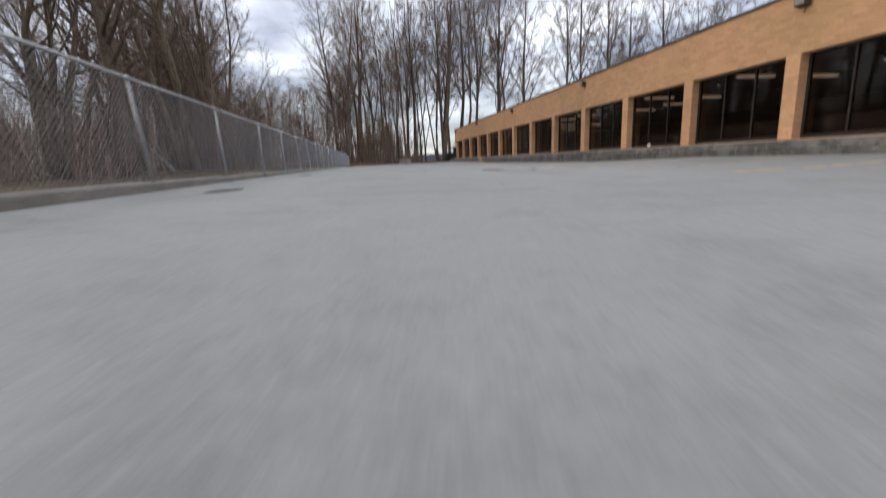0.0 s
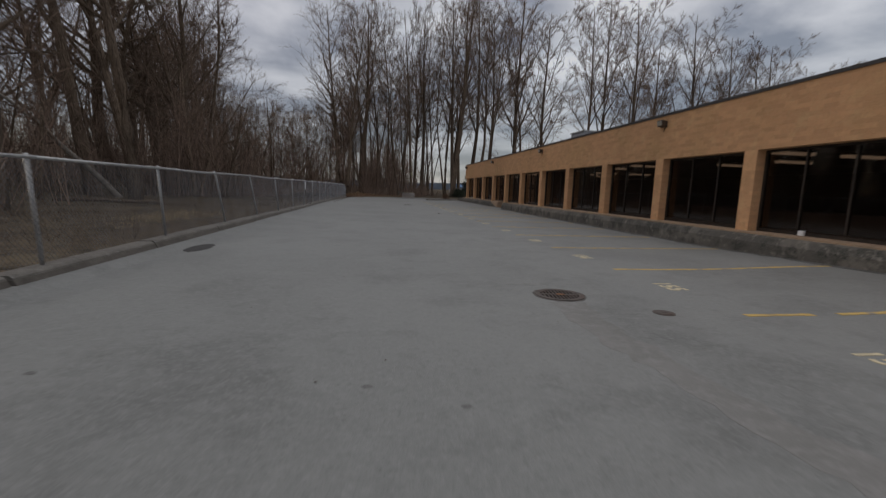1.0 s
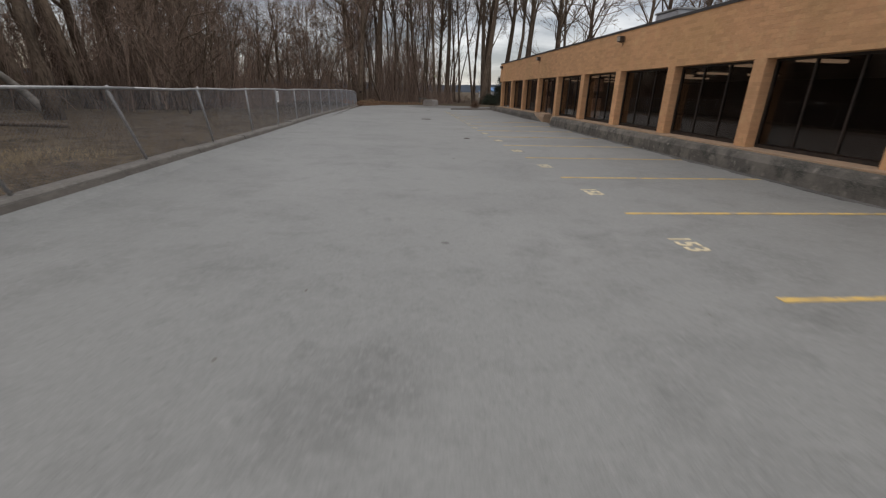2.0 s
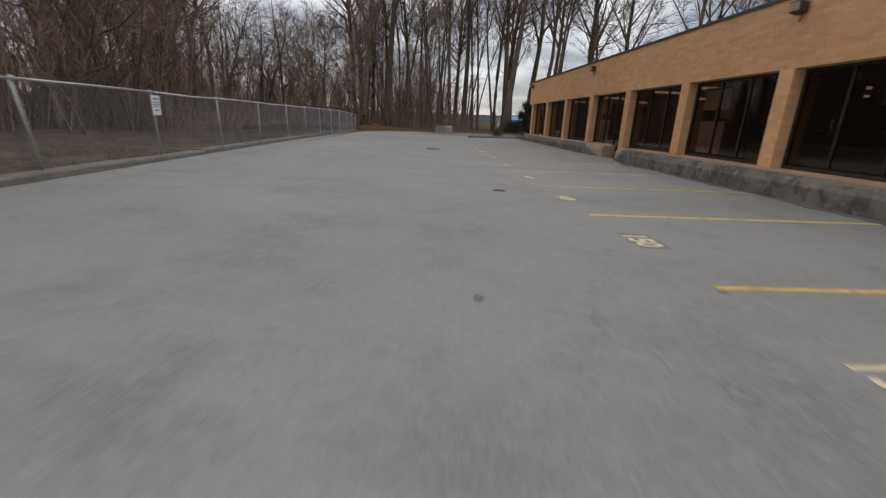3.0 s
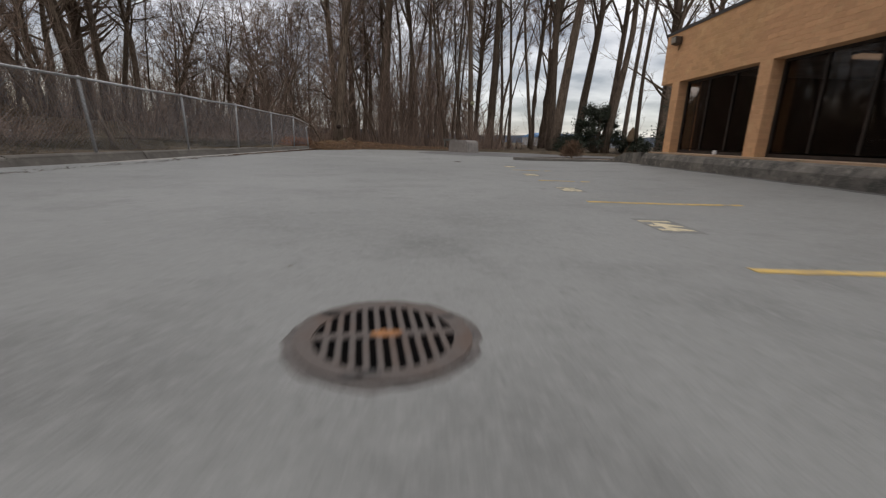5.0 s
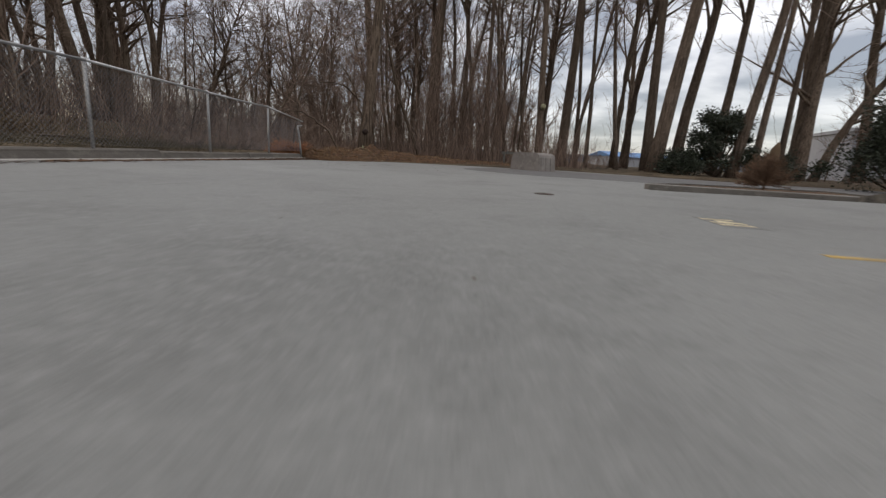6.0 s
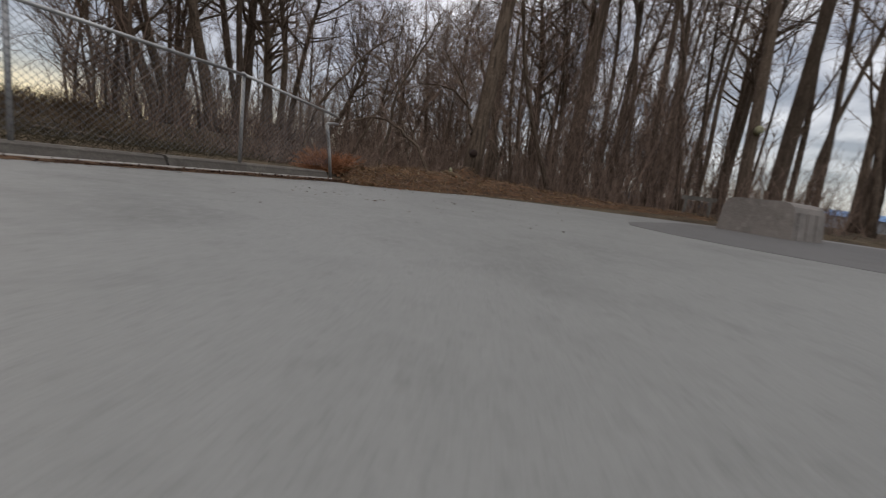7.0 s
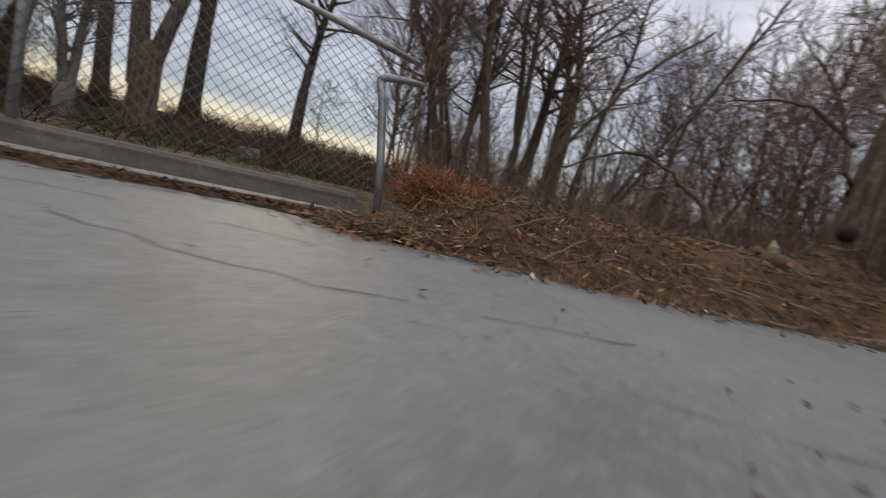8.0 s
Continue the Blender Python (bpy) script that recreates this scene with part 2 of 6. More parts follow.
MORTAR = material("tan_mortar", (0.562, 0.339, 0.189), 0.95, vary=((3, 0.45, 0.7, (0.488, 0.292, 0.159)), (40, 0.4, 0.7, (0.615, 0.392, 0.223))), bump=0.4, bump_scale=60, spec=0.2)
BRICK = material("tan_brick", (0.570, 0.320, 0.170), 0.9, vary=((0.5, 0.45, 0.68, (0.470, 0.285, 0.140)), (2.6, 0.54, 0.72, (0.60, 0.385, 0.205)), (11, 0.5, 0.75, (0.46, 0.275, 0.135)), (55, 0.5, 0.72, (0.62, 0.41, 0.23))), bump=0.5, bump_scale=45, spec=0.25, island=0.10, objvary=0.10)
BROWN_METAL = material("dark_bronze_metal", (0.022, 0.017, 0.014), 0.6, 0.2, vary=((4, 0.4, 0.7, (0.05, 0.036, 0.027)),))
FLASHING = material("grey_flashing", (0.075, 0.072, 0.072), 0.5, 0.5, vary=((1.5, 0.4, 0.7, (0.09, 0.088, 0.088)),), bump=0.1)
ROOFING = material("roof_gravel", (0.16, 0.155, 0.15), 0.95, vary=((30, 0.4, 0.6, (0.1, 0.1, 0.095)),), bump=0.4)
GLASS = glass_material()
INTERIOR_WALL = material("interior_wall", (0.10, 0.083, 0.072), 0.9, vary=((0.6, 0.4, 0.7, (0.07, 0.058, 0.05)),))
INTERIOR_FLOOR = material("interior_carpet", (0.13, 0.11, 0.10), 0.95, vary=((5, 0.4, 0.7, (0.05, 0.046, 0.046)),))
INTERIOR_CEIL = material("interior_ceiling", (0.5, 0.47, 0.44), 0.9, vary=((1.2, 0.4, 0.7, (0.24, 0.23, 0.22)),))
TUBE_LIGHT = glow_material("fluorescent_tube", (1.0, 0.80, 0.60), 0.27)
STEEL = material("galvanised_steel", (0.46, 0.455, 0.44), 0.5, 0.75, vary=((6, 0.4, 0.7, (0.26, 0.265, 0.27)), (40, 0.5, 0.7, (0.42, 0.43, 0.44))), bump=0.1, objvary=0.12)
WIRE = material("fence_wire", (0.19, 0.196, 0.21), 0.6, 0.6, vary=((2, 0.4, 0.7, (0.11, 0.11, 0.115)),))
IRON = material("rusty_cast_iron", (0.125, 0.108, 0.098), 0.8, 0.3, vary=((5, 0.48, 0.75, (0.12, 0.080, 0.060)), (30, 0.55, 0.75, (0.07, 0.056, 0.048))), bump=0.3, bump_scale=60)
COLLAR = material("patched_drain_ring", (0.115, 0.104, 0.096), 0.85, vary=((6, 0.45, 0.65, (0.07, 0.064, 0.06)), (20, 0.5, 0.7, (0.17, 0.155, 0.145))), bump=0.6, bump_scale=50)
RUST = material("orange_rust", (0.34, 0.15, 0.055), 0.9, vary=((30, 0.45, 0.6, (0.17, 0.085, 0.045)), (90, 0.5, 0.7, (0.42, 0.2, 0.08))), bump=0.5)
# black that stands for the shade under the drain bars
BLACK = material("drain_shade_black", (0.004, 0.004, 0.004), 1.0, spec=0.0, vary=((6, 0.4, 0.7, (0.007, 0.006, 0.006)),))
YELLOW = material("worn_yellow_paint", (0.58, 0.395, 0.115), 0.85, vary=((1.6, 0.48, 0.66, (0.36, 0.27, 0.13)), (8, 0.52, 0.68, (0.25, 0.235, 0.2)), (45, 0.55, 0.7, (0.24, 0.22, 0.18))), bump=0.2, objvary=0.15)
CREAM = material("worn_cream_paint", (0.62, 0.54, 0.36), 0.85, vary=((5, 0.5, 0.68, (0.42, 0.36, 0.24)), (30, 0.55, 0.7, (0.26, 0.24, 0.2))), bump=0.2)
GRIME = material("wet_black_grime", (0.085, 0.083, 0.077), 0.8, vary=((1.4, 0.45, 0.62, (0.13, 0.128, 0.12)), (8, 0.5, 0.7, (0.06, 0.058, 0.053)), (50, 0.5, 0.75, (0.15, 0.147, 0.138))), bump=0.4, bump_scale=60)
NUMBER_PATCH = material("dark_backing_paint", (0.168, 0.168, 0.158), 0.75, vary=((4, 0.42, 0.62, (0.200, 0.202, 0.192)), (40, 0.5, 0.7, (0.13, 0.13, 0.124))), bump=0.25, bump_scale=90)
LICHEN = material("lichened_wood", (0.30, 0.29, 0.17), 0.95, vary=((7, 0.4, 0.65, (0.20, 0.19, 0.12)), (25, 0.5, 0.7, (0.38, 0.37, 0.25))), bump=0.6)
DULL_GRASS = material("dull_dead_grass", (0.108, 0.083, 0.060), 0.95, island=0.5, spec=0.1)
PALE_STRAW = material("bleached_grass", (0.36, 0.28, 0.17), 0.95, island=0.4, spec=0.1)
BLIND = material("beige_blind", (0.70, 0.52, 0.39), 0.9, vary=((3, 0.4, 0.7, (0.60, 0.44, 0.33)),))
SIGN_WHITE = material("white_sign", (0.68, 0.69, 0.7), 0.5, vary=((6, 0.4, 0.7, (0.6, 0.6, 0.6)),))
SIGN_GREY = material("grey_print", (0.25, 0.25, 0.26), 0.6, vary=((20, 0.4, 0.7, (0.3, 0.3, 0.3)),))
FOREST_FLOOR = material("leaf_litter_ground", (0.076, 0.057, 0.037), 0.98, vary=((0.3, 0.46, 0.62, (0.128, 0.102, 0.066)), (1.6, 0.45, 0.62, (0.037, 0.029, 0.020)), (9, 0.5, 0.65, (0.151, 0.113, 0.071)), (45, 0.5, 0.7, (0.037, 0.029, 0.022))), bump=0.9, bump_scale=9, spec=0.1)
DUFF = material("damp_leaf_mould", (0.112, 0.066, 0.040), 0.98, vary=((2.2, 0.42, 0.62, (0.155, 0.086, 0.048)), (9, 0.45, 0.62, (0.035, 0.025, 0.019)), (26, 0.5, 0.66, (0.17, 0.115, 0.075)), (60, 0.5, 0.7, (0.04, 0.03, 0.022))), bump=1.0, bump_scale=30, spec=0.1)
KNOT = material("dark_knot_wood", (0.032, 0.020, 0.015), 0.95, vary=((8, 0.4, 0.7, (0.05, 0.032, 0.024)),), bump=0.6)
STRAW = material("dead_grass", (0.215, 0.142, 0.080), 0.95, island=0.55, spec=0.1)
RUST_FERN = material("dead_rust_fronds", (0.33, 0.16, 0.085), 0.95, island=0.5, spec=0.1)
RED_LEAF = material("red_brown_leaf", (0.20, 0.098, 0.052), 0.9, island=0.5, spec=0.15)
DRY_LEAF = material("dry_leaf", (0.075, 0.045, 0.03), 0.9, island=0.6, spec=0.15)
BARK = material("grey_brown_bark", (0.144, 0.109, 0.081), 0.95, vary=((1.2, 0.42, 0.65, (0.096, 0.071, 0.051)), (9, 0.5, 0.7, (0.192, 0.150, 0.113))), bump=0.9, bump_scale=14, spec=0.15, objvary=0.3)
add_specks(BARK, 5, 0.5, 0.62, (0.07, 0.053, 0.04), (3, 3, 0.35))
BARK_PALE = material("pale_bark", (0.21, 0.19, 0.165), 0.95, vary=((2, 0.45, 0.65, (0.12, 0.105, 0.09)), (12, 0.5, 0.7, (0.26, 0.24, 0.21))), bump=0.7, bump_scale=14, spec=0.15)
TWIG = material("brown_twigs", (0.193, 0.141, 0.110), 0.95, spec=0.1, island=0.35, objvary=0.25)
BRUSH = material("brown_brush", (0.193, 0.140, 0.110), 0.98, spec=0.1, island=0.5)
IVY = material("brown_climber", (0.111, 0.078, 0.049), 0.98, spec=0.1, island=0.5)
SCRUB = material("dark_scrub_stems", (0.060, 0.050, 0.031), 0.98, spec=0.1, island=0.5)
HOLLY = material("dark_evergreen_leaf", (0.028, 0.036, 0.020), 0.55, spec=0.4, island=0.5)
ROUND_BUSH = material("russet_bush_twigs", (0.155, 0.102, 0.070), 0.95, spec=0.1, island=0.45)
HILL = material("far_hills", (0.16, 0.19, 0.24), 1.0, vary=((0.02, 0.4, 0.6, (0.13, 0.155, 0.19)),), spec=0.0)
FAR_WHITE = material("pale_far_wall", (0.33, 0.34, 0.36), 0.8, vary=((0.4, 0.4, 0.7, (0.27, 0.28, 0.3)),))
FAR_BLUE = material("blue_sheet_metal", (0.10, 0.22, 0.42), 0.6, vary=((1, 0.4, 0.7, (0.08, 0.17, 0.33)),))
LAMP_BROWN = material("brown_lamp_housing", (0.06, 0.042, 0.03), 0.6, 0.3, vary=((6, 0.4, 0.7, (0.09, 0.065, 0.045)),))
LENS = material("cloudy_lamp_lens", (0.33, 0.31, 0.27), 0.35, vary=((9, 0.4, 0.7, (0.22, 0.2, 0.17)),))


# ---- mesh helpers ----
class Geo:
    """Vertices and faces of one mesh."""

    def __init__(self):
        self.v, self.f = [], []

    def box(self, x0, y0, z0, x1, y1, z1, bevel=0.0):
        b = len(self.v)
        if bevel <= 0:
            self.v += [(x, y, z) for z in (z0, z1) for y in (y0, y1) for x in (x0, x1)]
            self.f += [tuple(b + i for i in q) for q in ((0, 2, 3, 1), (4, 5, 7, 6), (0, 1, 5, 4), (2, 6, 7, 3), (0, 4, 6, 2), (1, 3, 7, 5))]
            return self
        bm = bmesh.new()
        bmesh.ops.create_cube(bm, size=1, matrix=Matrix.Translation(((x0 + x1) / 2, (y0 + y1) / 2, (z0 + z1) / 2)) @ Matrix.Diagonal((x1 - x0, y1 - y0, z1 - z0, 1)))
        bmesh.ops.bevel(bm, geom=bm.edges[:], offset=bevel, segments=2, affect="EDGES")
        return self.take(bm)

    def take(self, bm):
        b = len(self.v)
        bm.verts.index_update()
        self.v += [tuple(v.co) for v in bm.verts]
        self.f += [tuple(b + v.index for v in f.verts) for f in bm.faces]
        bm.free()
        return self

    def prism(self, profile, a0, a1, axis="y"):
        """Extrude a closed profile of (u, v) along an axis: u, v are x, z for 'y', and y, z for 'x'."""
        b, n = len(self.v), len(profile)
        for a in (a0, a1):
            self.v += [(u, a, v) if axis == "y" else (a, u, v) for u, v in profile]
        self.f += [(b + i, b + (i + 1) % n, b + n + (i + 1) % n, b + n + i) for i in range(n)]
        self.f += [tuple(b + i for i in range(n))[::-1], tuple(b + n + i for i in range(n))]
        return self

    def tube(self, points, radii, sides=6, cap=True):
        b = len(self.v)
        pts = [Vector(p) for p in points]
        for i, p in enumerate(pts):
            d = (pts[min(i + 1, len(pts) - 1)] - pts[max(i - 1, 0)]).normalized()
            side = d.cross(Vector((0.0, 0.0, 1.0)))
            side = side.normalized() if side.length > 0.05 else d.cross(Vector((1.0, 0.0, 0.0))).normalized()
            other = d.cross(side)
            r = radii[i] if isinstance(radii, (list, tuple)) else radii
            for k in range(sides):
                a = 2 * math.pi * k / sides
                self.v.append(tuple(p + (side * math.cos(a) + other * math.sin(a)) * r))
        for i in range(len(pts) - 1):
            for k in range(sides):
                k2 = (k + 1) % sides
                self.f.append((b + i * sides + k, b + i * sides + k2, b + (i + 1) * sides + k2, b + (i + 1) * sides + k))
        if cap:
            self.f.append(tuple(b + k for k in range(sides))[::-1])
            self.f.append(tuple(b + (len(pts) - 1) * sides + k for k in range(sides)))
        return self

    def spike(self, p, q, r):
        """A thin three-sided cone from p to its tip q."""
        b = len(self.v)
        d = (q - p).normalized()
        side = d.cross(Vector((0.3, 0.2, 0.93)))
        side = side.normalized() if side.length > 0.05 else Vector((1.0, 0.0, 0.0))
        other = d.cross(side)
        self.v += [tuple(p + side * r), tuple(p - side * r * 0.5 + other * r * 0.87), tuple(p - side * r * 0.5 - other * r * 0.87), tuple(q)]
        self.f += [(b, b + 1, b + 3), (b + 1, b + 2, b + 3), (b + 2, b, b + 3)]

    def blade(self, p, d, side, length, width):
        """A folded leaf of two triangles."""
        b = len(self.v)
        mid = p + d * length * 0.5
        self.v += [tuple(p), tuple(mid + side * width), tuple(p + d * length), tuple(mid - side * width)]
        self.f += [(b, b + 1, b + 2), (b, b + 2, b + 3)]

    def mesh(self, name, smooth=False):
        m = bpy.data.meshes.new(name)
        m.from_pydata(self.v, [], self.f)
        m.update()
        if smooth:
            m.polygons.foreach_set("use_smooth", [True] * len(m.polygons))
        return m


def part(name, geo, mat, parent=None, label="", smooth=False, kind=""):
    me = geo if isinstance(geo, bpy.types.Mesh) else geo.mesh(name, smooth)
    if not me.materials:
        me.materials.append(mat)
    ob = new(name, me)
    if parent is not None:
        ob.parent = parent
    return tagged(ob, label=label, kind=kind)


def thing(name, label, category, group="", kind="", at=(0, 0, 0), turn=0.0):
    ob = new(name)
    ob.matrix_basis = pose(*at, 0, 0, turn)
    return tagged(ob, label=label, category=category, group=group, kind=kind)


def disc(n, rx, ry, cx=0.0, cy=0.0, jag=0.0, rng=None):
    return [(cx + rx * math.cos(2 * math.pi * i / n) * (1 + (rng.uniform(-jag, jag) if rng else 0)), cy + ry * math.sin(2 * math.pi * i / n) * (1 + (rng.uniform(-jag, jag) if rng else 0))) for i in range(n)]


def slab(points, z0, z1):
    """A flat plate with the given outline."""
    g = Geo()
    n = len(points)
    g.v = [(x, y, z0) for x, y in points] + [(x, y, z1) for x, y in points]
    g.f = [tuple(range(n))[::-1], tuple(range(n, 2 * n))] + [(i, (i + 1) % n, n + (i + 1) % n, n + i) for i in range(n)]
    return g


# ---- ground ----
def smooth_step(a, b, x):
    t = min(max((x - a) / (b - a), 0.0), 1.0)
    return t * t * (3 - 2 * t)


def ground_z(x, y):
    """The woods' floor: under the lot it lies low, behind the fence and past the end of the lot it is uneven."""
    off = max(smooth_step(-4.9, -5.9, x), smooth_step(62.0, 66.0, y - 0.55 * min(max(x, -4.0), 4.0) + 1.0 if x < 8 else y))
    rough = noise.noise((x * 0.35, y * 0.35, 0.0)) * 0.10 + noise.noise((x * 1.3, y * 1.3, 4.0)) * 0.035
    bank = smooth_step(-19.0, -25.0, x) * 1.15
    return -0.04 + off * (0.14 + rough + bank)


def spaced(lo, hi, near_lo, near_hi, step):
    out, v = [], near_lo
    while v < near_hi:
        out.append(v)
        v += step
    grow, a, b = step, near_lo, out[-1]
    left, right = [], []
    while a > lo:
        grow *= 1.35
        a -= grow
        left.append(a)
    grow = step
    while b < hi:
        grow *= 1.35
        b += grow
        right.append(b)
    return left[::-1] + out + right


def make_ground():
    xs, ys = spaced(-2500, 2500, -36, 36, 0.8), spaced(-2500, 2500, -14, 84, 0.8)
    g = Geo()
    g.v = [(x, y, ground_z(x, y)) for y in ys for x in xs]
    w = len(xs)
    g.f = [(j * w + i, j * w + i + 1, (j + 1) * w + i + 1, (j + 1) * w + i) for j in range(len(ys) - 1) for i in range(w - 1)]
    tagged(part("ground", g, FOREST_FLOOR, smooth=True), "brown leaf-littered woodland floor round the parking lot", "ground", kind="structure")


make_ground()

LOT_EDGE = [(-4.72, 56.4), (-4.5, 57.2), (-4.2, 57.8), (-3.85, 58.35), (-3.5, 58.9), (-3.25, 59.6), (-3.05, 60.4), (-2.95, 61.1), (-2.4, 61.7), (-1.6, 62.3), (-0.7, 63.2), (0.6, 63.9), (2.4, 64.6)]
lot_outline = [(8.5, -60.0), (8.5, 51.0), (34.0, 51.0), (34.0, 62.6), (8.0, 64.0), (4.6, 64.6)] + LOT_EDGE[::-1] + [(-4.75, -60.0)]
tagged(part("parking_lot", slab(lot_outline, -0.25, 0.0), ASPHALT), "pale worn grey asphalt parking lot with fine cracks", "parking lot", kind="structure")
new_strip = [(0.42, 59.2), (0.47, 58.4), (0.68, 58.05), (1.0, 57.65), (1.5, 57.28), (1.95, 57.05), (2.5, 56.8), (4.1, 56.75), (5.1, 56.75), (8.0, 56.75), (33.5, 57.2), (33.5, 62.0), (8.0, 63.3), (3.6, 63.6), (2.3, 63.2), (1.3, 61.8), (0.72, 60.2)]
tagged(part("dark_asphalt_strip", slab(new_strip, -0.1, 0.005), ASPHALT_NEW), "strip of newer dark asphalt across the lot's end", "pavement", kind="structure")



def rise(x, y):
    """Raises asphalt towards the building at both lot ends, to fit the camera's view."""
    return smooth_step(4.4, 7.6, x) * (0.10 * smooth_step(29.0, 45.0, y) * (1 - smooth_step(51.5, 54.0, y)) + 0.12 * (1 - smooth_step(9.0, 16.5, y)))


def make_apron(y0, y1):
    g, nx, ny = Geo(), 16, int((y1 - y0) / 0.42)
    for j in range(ny + 1):
        y = y0 + (y1 - y0) * j / ny
        for i in range(nx + 1):
            x = 4.2 + 3.9 * i / nx
            g.v.append((x, y, 0.003 * min(1.0, i / 2, j / 4, (ny - j) / 4) + rise(x, y) - (0.004 if i == 0 or j in (0, ny) else 0)))
    g.f = [(j * (nx + 1) + i, j * (nx + 1) + i + 1, (j + 1) * (nx + 1) + i + 1, (j + 1) * (nx + 1) + i) for j in range(ny) for i in range(nx)]
    tagged(part("asphalt_apron", g, ASPHALT, smooth=True), "gently rising worn asphalt in front of the building", "pavement", kind="structure")


make_apron(29.0, 54.2)
make_apron(-24.0, 17.0)

# ---- the kerb under the fence ----
KERB_X0, KERB_X1, KERB_TOP = -5.06, -4.70, 0.195
kerb = thing("kerb", "weathered concrete kerb along the chain link fence", "kerb", kind="structure")
kerb_profile = [(KERB_X0, -0.3), (KERB_X1 + 0.02, -0.3), (KERB_X1 + 0.02, 0.0), (KERB_X1 - 0.055, KERB_TOP - 0.05), (KERB_X0, KERB_TOP - 0.05)]
cap_profile = [(KERB_X0, KERB_TOP - 0.049), (KERB_X1 - 0.056, KERB_TOP - 0.049), (KERB_X1 - 0.062, KERB_TOP - 0.025), (KERB_X1 - 0.10, KERB_TOP), (KERB_X0 + 0.03, KERB_TOP), (KERB_X0, KERB_TOP - 0.03)]
# face coloured darker and cap paler: painted light on top of grime and wear
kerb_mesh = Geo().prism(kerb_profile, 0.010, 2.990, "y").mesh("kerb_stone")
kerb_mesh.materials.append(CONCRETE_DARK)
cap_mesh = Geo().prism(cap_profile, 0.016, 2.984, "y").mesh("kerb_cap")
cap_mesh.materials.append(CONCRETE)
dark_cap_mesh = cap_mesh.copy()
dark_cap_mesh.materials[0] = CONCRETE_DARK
KERB_END = 58.38
rng = random.Random(3)
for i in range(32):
    stone = part("kerb_stone", kerb_mesh, CONCRETE_DARK, kerb, "grimy concrete face with its shade painted into the colour")
    part("kerb_cap", cap_mesh if i > 4 else dark_cap_mesh, CONCRETE, stone, "worn concrete top, coloured paler as the lit side" if i > 4 else "")
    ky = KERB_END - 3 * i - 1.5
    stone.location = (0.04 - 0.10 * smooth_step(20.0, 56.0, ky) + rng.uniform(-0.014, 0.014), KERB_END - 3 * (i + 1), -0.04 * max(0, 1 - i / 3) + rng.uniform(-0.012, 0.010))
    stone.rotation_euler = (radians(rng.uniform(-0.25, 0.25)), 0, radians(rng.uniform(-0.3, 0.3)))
gutter = Geo().prism([(KERB_X1 + 0.02, -0.1), (-4.625, -0.1), (-4.625, 0.024), (-4.64, 0.034), (KERB_X1 + 0.02, 0.04)], 44.0, 58.3, "y")
tagged(part("gutter_edge", gutter, PALE_CONCRETE), "thin pale concrete edge at the foot of the kerb", "gutter", kind="structure")

def make_gutter_rise():
    """Asphalt raised at the kerb for the camera's view, fading towards the lot's end."""
    g, ny = Geo(), 70
    for j in range(ny + 1):
        y = -22.0 + 74.0 * j / ny
        h = 0.078 * (1 - smooth_step(38.0, 51.0, y)) * smooth_step(-22.0, -18.0, y)
        g.v += [(-4.40, y, -0.005), (-4.47, y, 0.004 + h * 0.15), (-4.56, y, 0.003 + h * 0.6), (-4.66, y, 0.003 + h * 0.95), (-4.9, y, h + 0.001)]
    g.f = [(j * 5 + i, (j + 1) * 5 + i, (j + 1) * 5 + i + 1, j * 5 + i + 1) for j in range(ny) for i in range(4)]
    tagged(part("gutter_asphalt", g, ASPHALT, smooth=True), "worn asphalt sloping up to the kerb", "pavement", kind="structure")


make_gutter_rise()

# ---- the chain link fence ----
POST_Y = [56.5, 53.95, 51.08, 48.27, 45.22, 42.18, 39.2, 35.91, 32.86, 29.78, 26.69, 23.63, 20.55, 17.5, 14.19, 11.08, 7.89] + [4.8 - 3.06 * i for i in range(8)]
LEAN = {3: 0.10, 4: 0.15, 5: 0.15, 6: 0.10, 7: 0.07, 8: 0.13, 9: 0.10, 10: 0.18, 11: 0.45, 12: 0.72, 13: 0.70, 14: 0.16, 15: 0.09, 16: 0.25, 17: 0.25, 18: 0.2}
POST_TOP = [1.39, 1.42] + [1.49] * 30
FX = -4.9
fence = thing("chain_link_fence", "galvanised chain link fence standing on a concrete kerb", "fence")


def fence_mesh(y0, y1, z0, za, zb):
    """Crossing wires between two posts; the top runs from za at y0 to zb at y1."""
    g, step = Geo(), 0.075
    span = y1 - y0
    for sgn in (1, -1):
        k = -int(1.5 / step)
        while k * step < span + 1.5:
            base = y0 + k * step
            k += 1
            a = max(y0, base) if sgn == 1 else max(y0, base - (za - z0))
            b = min(y1, base + (zb - z0)) if sgn == 1 else min(y1, base)
            if b - a < 0.02:
                continue
            top = lambda y: za + (zb - za) * (y - y0) / span
            p, q = (a, z0 + (a - base) * sgn), (b, z0 + (b - base) * sgn)
            p, q = (p[0], min(p[1], top(p[0]))), (q[0], min(q[1], top(q[0])))
            off = 0.006 * sgn
            g.tube([(off, p[0], p[1]), (off + 0.01, (p[0] + q[0]) / 2, (p[1] + q[1]) / 2), (off, q[0], q[1])], 0.0023, 3, False)
    return g


